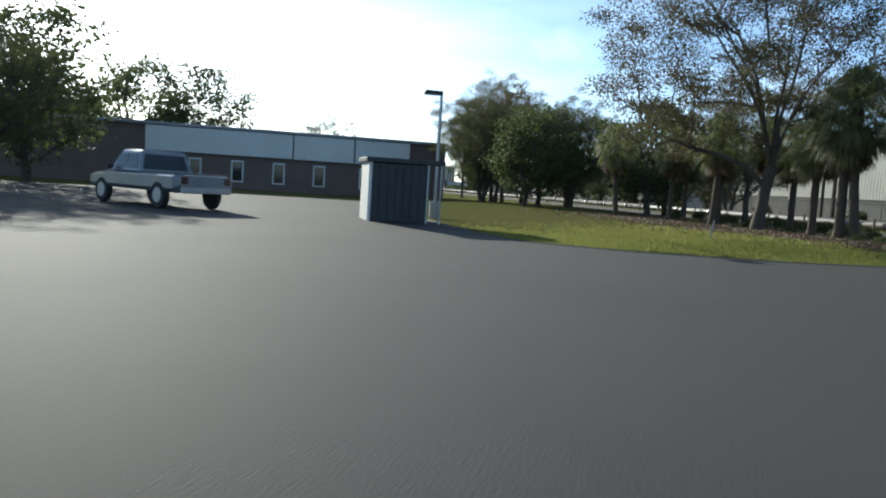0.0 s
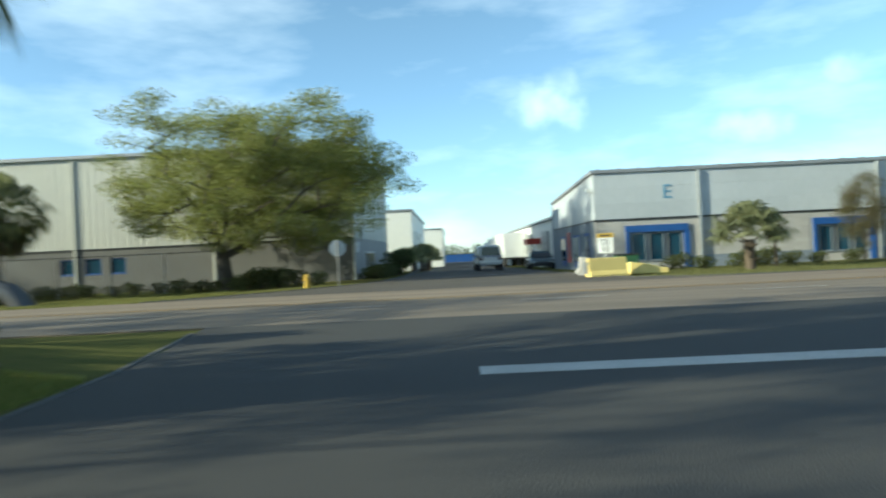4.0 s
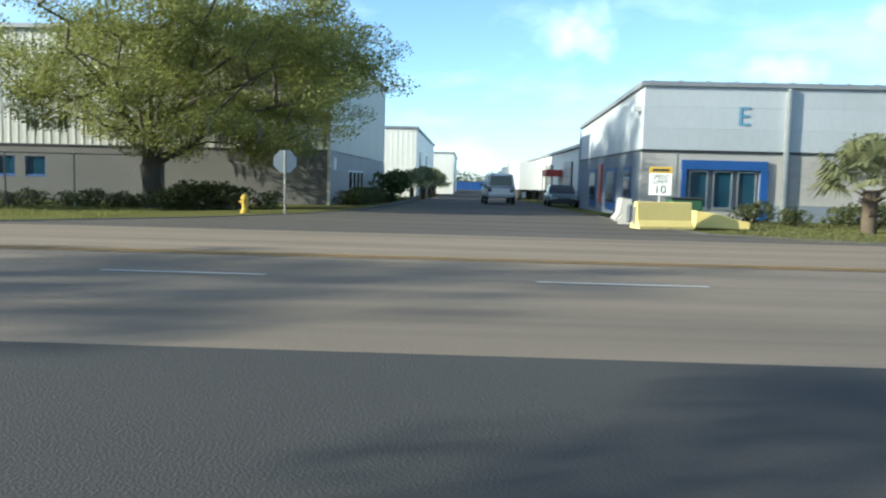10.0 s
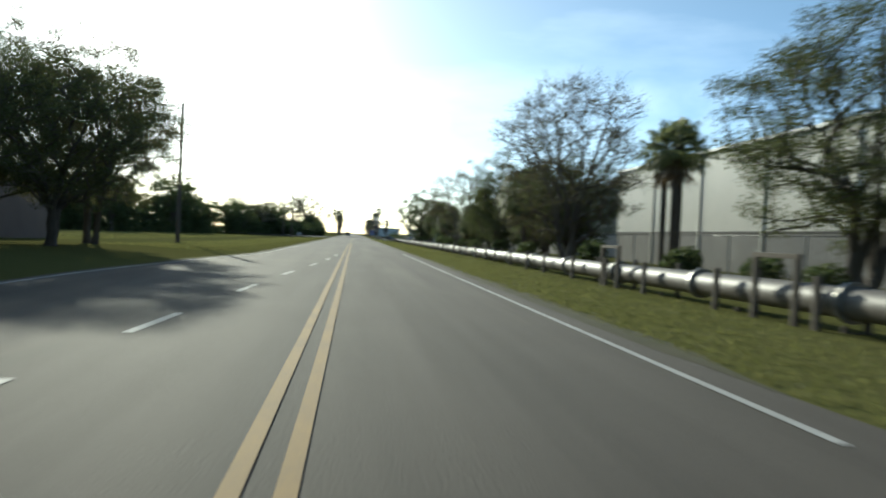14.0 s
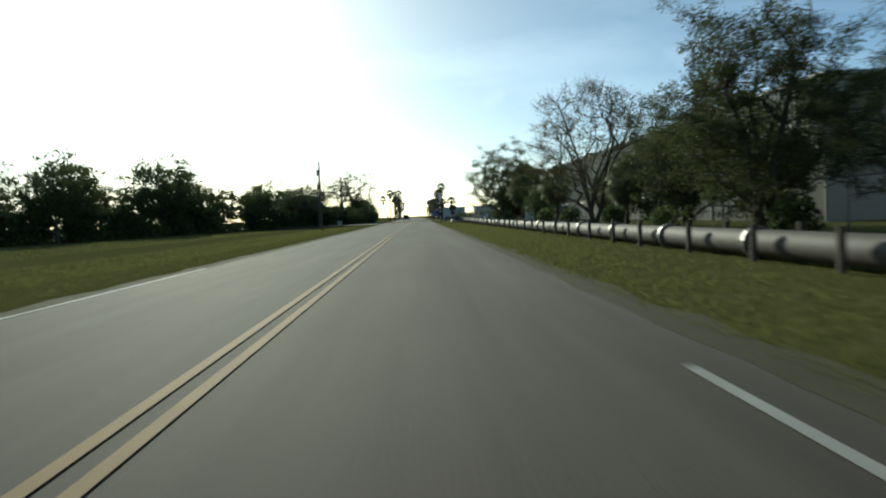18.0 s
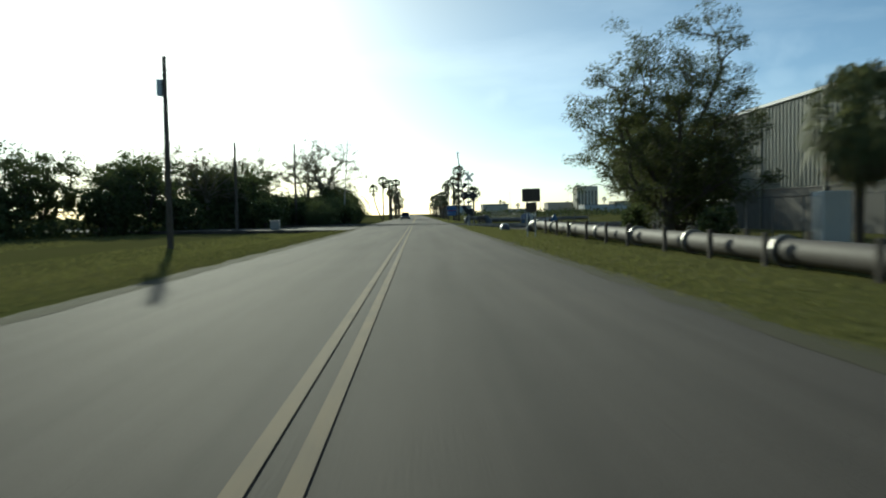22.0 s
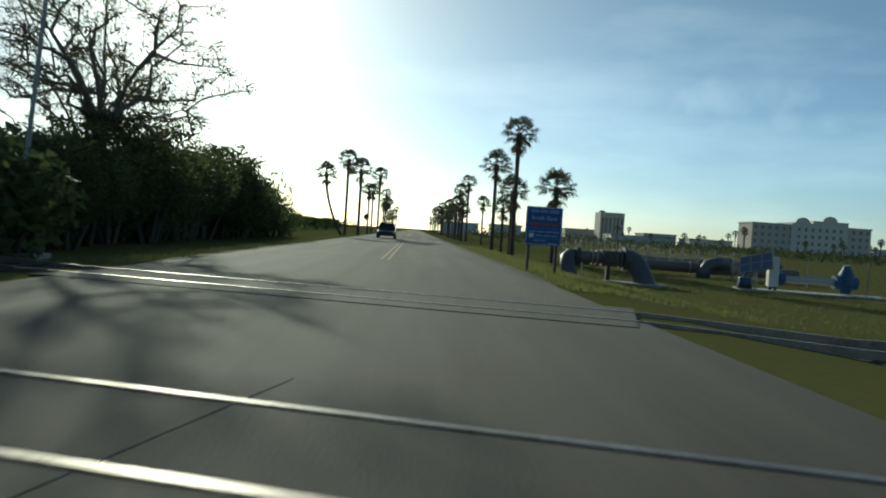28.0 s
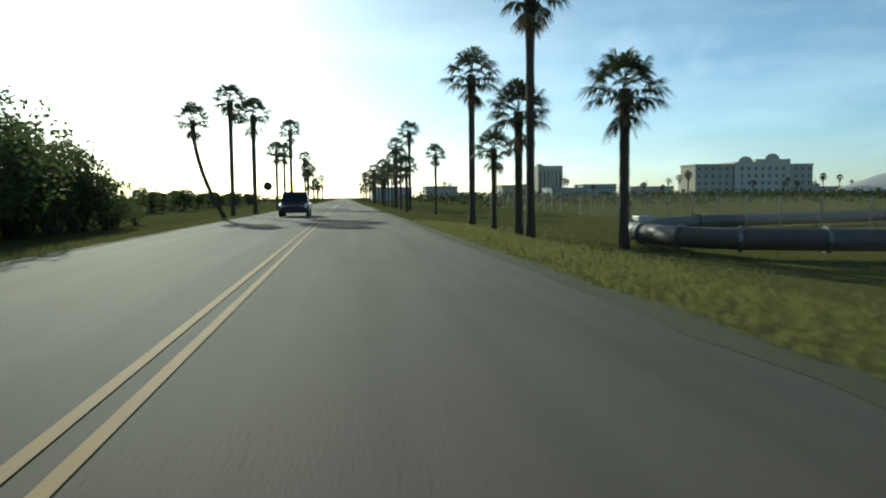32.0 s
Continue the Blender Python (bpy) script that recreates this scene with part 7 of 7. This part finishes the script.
Shape().tube([(-0.35, 0.05, 0.0), (-0.35, 0.05, 0.68 + s0)], 0.04, 8).out("stand", M["galv"], so)
pump = Shape().soft_box(-0.95, 0.1, 0.12, -0.5, 0.5, 0.5, 0.06).out("pump", M["blue_valve"], so, "blue painted pump")
for x in (-0.86, -0.58):
    Shape().tube([(x, 0.08, 0.12), (x, 0.52, 0.12)], 0.13, 12).out("wheel", M["rubber"], pump)
Shape().tube([(-0.72, 0.3, 0.48), (-0.72, 0.3, 0.66), (-0.5, 0.3, 0.74)], 0.07, 10).out("outlet", M["blue_valve"], pump)
Shape().box(-1.0, -0.4, -0.2, 4.5, 1.2, 0.06).out("pad", M["concrete"], so)
vv = thing("valve", "blue painted valves on a bright pipe", "valve", (20.3, 231.2, ground_z(20.3, 231.2)))
vv.scale = (1.15, 1.15, 1.15)
Shape().tube([(-1.6, 0, 0.55), (-0.9, 0, 0.55), (0.6, 0, 0.55), (1.6, 0, 0.55)], 0.15, 14).out("pipe", M["galv"], vv)
for x in (-1.5, 0.9, 1.6):
    Shape().tube([(x - 0.12, 0, 0.55), (x + 0.12, 0, 0.55)], 0.28, 16).out("flange", M["blue_valve"], vv)
Shape().tube([(1.3, 0, 0.1), (1.3, 0, 0.5), (1.3, 0, 0.9), (1.3, 0, 1.25)], [0.2, 0.33, 0.3, 0.12], 14).out("body", M["blue_valve"], vv)
Shape().tube([(1.3, -0.25, 1.27), (1.3, 0.25, 1.27)], 0.03, 6).out("handle", M["blue_valve"], vv)

# the big hotel-like block and the plain's far buildings
ho = thing("apartment_building", "pale four-storey building with curved gables", "building", (222.5, 610, 0))
Shape().box(-34, 0, -0.5, 34, 18, 16.6).out("wall", M["stucco"], ho)
for x0, x1, h in ((-12, 0, 18.3), (0, 20, 19.8)):
    Shape().box(x0, -1.2, -0.5, x1, 17, h).out("wing", M["stucco_light"], ho)
for x in (-6, 9.5):
    arch = [(x - 4, 0), (x + 4, 0)] + [(x + 4 * math.cos(math.pi * k / 10), 3.0 * math.sin(math.pi * k / 10)) for k in range(1, 10)]
    Shape().prism(arch, 0, 1.2, pose(0, -0.2, 18.3 if x < 0 else 19.8, 90, 0, 0)).out("gable", M["stucco_light"], ho)
Shape().box(-34.4, -0.4, 16.6, -12, 18.4, 17.3).out("parapet", M["stucco_light"], ho)
Shape().box(20, -0.4, 16.6, 34.4, 18.4, 17.3).out("parapet", M["stucco_light"], ho)
win = Shape().box(-0.8, -0.08, 0, 0.8, 0.0, 1.9).mesh("window", M["far_window"])
for fl in range(4):
    for k in range(17):
        x = -32 + k * 4
        w = new("window", win)
        w.parent = ho
        w.location = (x, -1.25 if -12 < x < 20 else -0.05, 2.0 + fl * 3.9)
tw = thing("tower", "grey concrete tower block far off", "tower", (133.2, 700, 0))
Shape().box(-8.2, 0, -0.5, 8.2, 16, 20.5).out("wall", M["stucco"], tw)
Shape().box(-8.2, 0, 20.5, -5.5, 5, 21.6).out("roof_house", M["stucco"], tw)
win2 = Shape().box(-0.5, -0.08, 0, 0.5, 0.0, 14).mesh("window_strip", M["glass_dark"])
for k in range(6):
    w = new("window_strip", win2)
    w.parent = tw
    w.location = (-6.5 + k * 2.6, -0.04, 3)
rng = random.Random(31)
for k in range(16):
    x, y, w, h = 36 + k * 27 + rng.uniform(-8, 8), 640 + rng.uniform(0, 180), rng.uniform(12, 40), rng.uniform(3, 8)
    b = thing("shed", "low far industrial shed on the horizon", "building", (x, y, 0), 0, "sheds on the horizon")
    Shape().box(-w / 2, 0, -0.5, w / 2, 20, h).out("wall", M["stucco" if k % 2 else "panel_grey"], b)
    Shape().box(-w / 2 - 0.5, -0.5, h, w / 2 + 0.5, 20.5, h + 0.6).out("roof", M["roof_metal"], b)
for k in range(34):
    x, y, h = 20 + rng.uniform(0, 420), 520 + rng.uniform(0, 200), rng.uniform(8, 15)
    b = thing("mast", "thin lamp mast on the horizon", "mast", (x, y, 0), 0, "far masts")
    Shape().tube([(0, 0, 0), (0, 0, h)], [0.16, 0.1], 5).out("pole", M["galv"], b)
mo = Shape()
n, m = 26, 9
for j in range(m):
    for i in range(n):
        a, r = math.tau * i / n, j / (m - 1)
        z = 19.5 * (1 - r) ** 0.9 * (1 + 0.12 * noise.noise((math.cos(a) * 2, math.sin(a) * 2, r * 3)))
        mo.v.append((325 + math.cos(a) * 67 * r, 600 + math.sin(a) * 45 * r, z - 0.3))
mo.f = [(j * n + i, j * n + (i + 1) % n, (j + 1) * n + (i + 1) % n, (j + 1) * n + i) for j in range(m - 1) for i in range(n)]
tagged(mo.out("salt_dome", M["tarp_white"], smooth=True), "white covered dome of material on the plain", "dome")
cv = thing("conveyor", "thin dark conveyor truss that climbs the mound", "conveyor", (264, 552, 0))
for dz in (0.0, 1.6):
    Shape().tube([(0, 0, 1.0 + dz), (44, 0, 15.5 + dz)], 0.16, 5).out("chord", M["dark_metal"], cv)
for k in range(12):
    Shape().tube([(k * 4.0, 0, 1.0 + k * 1.318), (k * 4.0 + (2.0 if k < 11 else 0), 0, 2.6 + k * 1.318)], 0.12, 4).out("brace", M["dark_metal"], cv)
for k in (3, 6, 9):
    Shape().tube([(k * 4.0, 0, -0.3), (k * 4.0, 0, 1.0 + k * 1.318)], 0.22, 5).out("leg", M["dark_metal"], cv)
# scrub belts on the plain, far off
scrub = Shape()
rng = random.Random(66)
for k in range(26000):
    band = k % 3
    x = rng.uniform(-260, 460)
    y = (330, 430, 560)[band] + rng.gauss(0, 10) + 0.05 * x
    if abs(x) < 16 + band * 5:
        continue
    leaf(scrub, Vector((x, y, abs(rng.gauss(0, 0.6 + band * 0.35)))), 0.7 + 0.25 * band, rng)
tagged(scrub.out("scrub", M["leaf_far"]), "dark scrub belts across the plain", "scrub", kind="stuff")

# ---- planting bed and grass ----
FRONT = [(0.0, -12.9, -3.0), (0.12, -14.5, -3.05), (0.22, -16.3, -2.5), (0.32, -17.8, -1.7), (0.42, -19.0, -0.5), (0.55, -19.5, 2.5), (0.75, -19.4, 7.0), (1.0, -18.8, 16.0)]
BACK = [(0.0, -12.2, -2.6), (0.2, -12.8, -1.8), (0.42, -13.4, 0.5), (0.7, -13.2, 7.0), (1.0, -13.0, 16.0)]
bed, n, m = Shape(), 60, 14
for i in range(n + 1):
    u = i / n
    (ax, ay), (bx, by) = along(FRONT, u), along(BACK, u)
    w = 0.35 * noise.noise((u * 30, 1.0, 0)) + 0.2 * noise.noise((u * 80, 4.0, 0))
    for j in range(m + 1):
        v = j / m
        x, y = ax + (bx - ax) * v + w * (1 - v), ay + (by - ay) * v - w * 0.6 * (1 - v)
        bed.v.append((x, y, ground_z(x, y) + (0.035 if 0 < j < m else -0.02) + 0.02 * noise.noise((x * 2, y * 2, 0))))
bed.f = [(i * (m + 1) + j, (i + 1) * (m + 1) + j, (i + 1) * (m + 1) + j + 1, i * (m + 1) + j + 1) for i in range(n) for j in range(m)]
tagged(bed.out("planting_bed", M["mulch"], smooth=True), "brown leaf litter and mulch under the palms", "planting bed", kind="structure")
rng = random.Random(19)
litter = Shape()
for k in range(9000):
    (ax, ay), (bx, by) = along(FRONT, u := rng.random()), along(BACK, u)
    v = rng.gauss(0.3, 0.35)
    x, y = ax + (bx - ax) * v, ay + (by - ay) * v
    if -4.0 + (0.5 if x > -13 else 0) < y and x > -26:
        leaf(litter, Vector((x, y, ground_z(x, y) + 0.05)), 0.075, rng)
tagged(litter.out("leaf_litter", M["litter"]), "dry brown fallen leaves on the mulch", "leaf litter", kind="stuff")


def in_bed(x, y):
    """Behind the bed's front edge."""
    return x > along([(-3.0, -14.3), (-2.5, -16.3), (-1.7, -17.8), (-0.5, -19.0), (2.5, -19.5), (7.0, -19.4), (16.0, -18.8)], y)[0] and y > -2.9


def grass_patch(name, count, where, height, material, seed, label):
    rng = random.Random(seed)
    sh = Shape()
    for _ in range(count):
        x, y = where(rng)
        if -20 < x < -13.2 and in_bed(x, y) or x < -8 and y < 8 and y < along([(-27.4, -1.2), (-25.3, -2.9), (-22, -3.95), (-18, -4.05), (-12, -3.7), (-8.2, -3.15)], x)[0]:
            continue
        z = ground_z(x, y)
        for j in range(3):
            a, h = rng.uniform(0, math.tau), height * rng.uniform(0.5, 1.4)
            px, py = x + rng.gauss(0, 0.05), y + rng.gauss(0, 0.05)
            dx, dy = math.cos(a) * 0.012, math.sin(a) * 0.012
            sh.add([(px - dx, py - dy, z), (px + dx, py + dy, z), (px + rng.gauss(0, 0.03), py + rng.gauss(0, 0.03), z + h)], [(0, 1, 2)])
    tagged(sh.out(name, material), label, "grass", kind="stuff")


grass_patch("grass", 26000, lambda r: (4.3 + abs(r.gauss(0, 2.4)), r.uniform(11, 190)), 0.07, M["grass"], 1, "short green verge grass beside the road")
grass_patch("grass", 42000, lambda r: (x := r.uniform(-27.2, -12.5), (-4.05 if x < -15 else -3.7) + (abs(r.gauss(0, 3.4)) if x < -18.5 else r.uniform(0, 1.6))), 0.06, M["lawn"], 2, "short sunlit lawn grass by the car park")
grass_patch("grass", 22000, lambda r: (-7.0 - abs(r.gauss(0, 11.0)), r.uniform(46, 190)), 0.1, M["grass"], 9, "green field grass with dry patches")
grass_patch("grass", 9000, lambda r: (-4.9 - abs(r.gauss(0, 3.0)), r.uniform(46, 175)), 0.09, M["grass"], 3, "green field grass beside the road")
grass_patch("grass", 9000, lambda r: (r.uniform(5.6, 15.5), r.uniform(-34, -15.6)), 0.07, M["grass_dry"], 4, "dry verge grass before the warehouse")
grass_patch("grass", 9000, lambda r: (4.7 + abs(r.gauss(0, 3.0)), r.uniform(213, 262)), 0.1, M["grass"], 6, "green verge grass beyond the railway")
grass_patch("grass", 12000, lambda r: (r.uniform(8, 42), r.uniform(212, 285)), 0.13, M["grass_dry"], 10, "rough dull grass in the field beyond the railway")
grass_patch("grass", 5000, lambda r: (-5.3 - abs(r.gauss(0, 1.3)), r.uniform(213, 290)), 0.1, M["grass_dry"], 7, "green and dry verge grass")
grass_patch("grass", 7000, lambda r: (r.uniform(5.5, 18), r.uniform(2.5, 11) + 0.0), 0.08, M["grass"], 8, "green verge grass round the pipe bends")
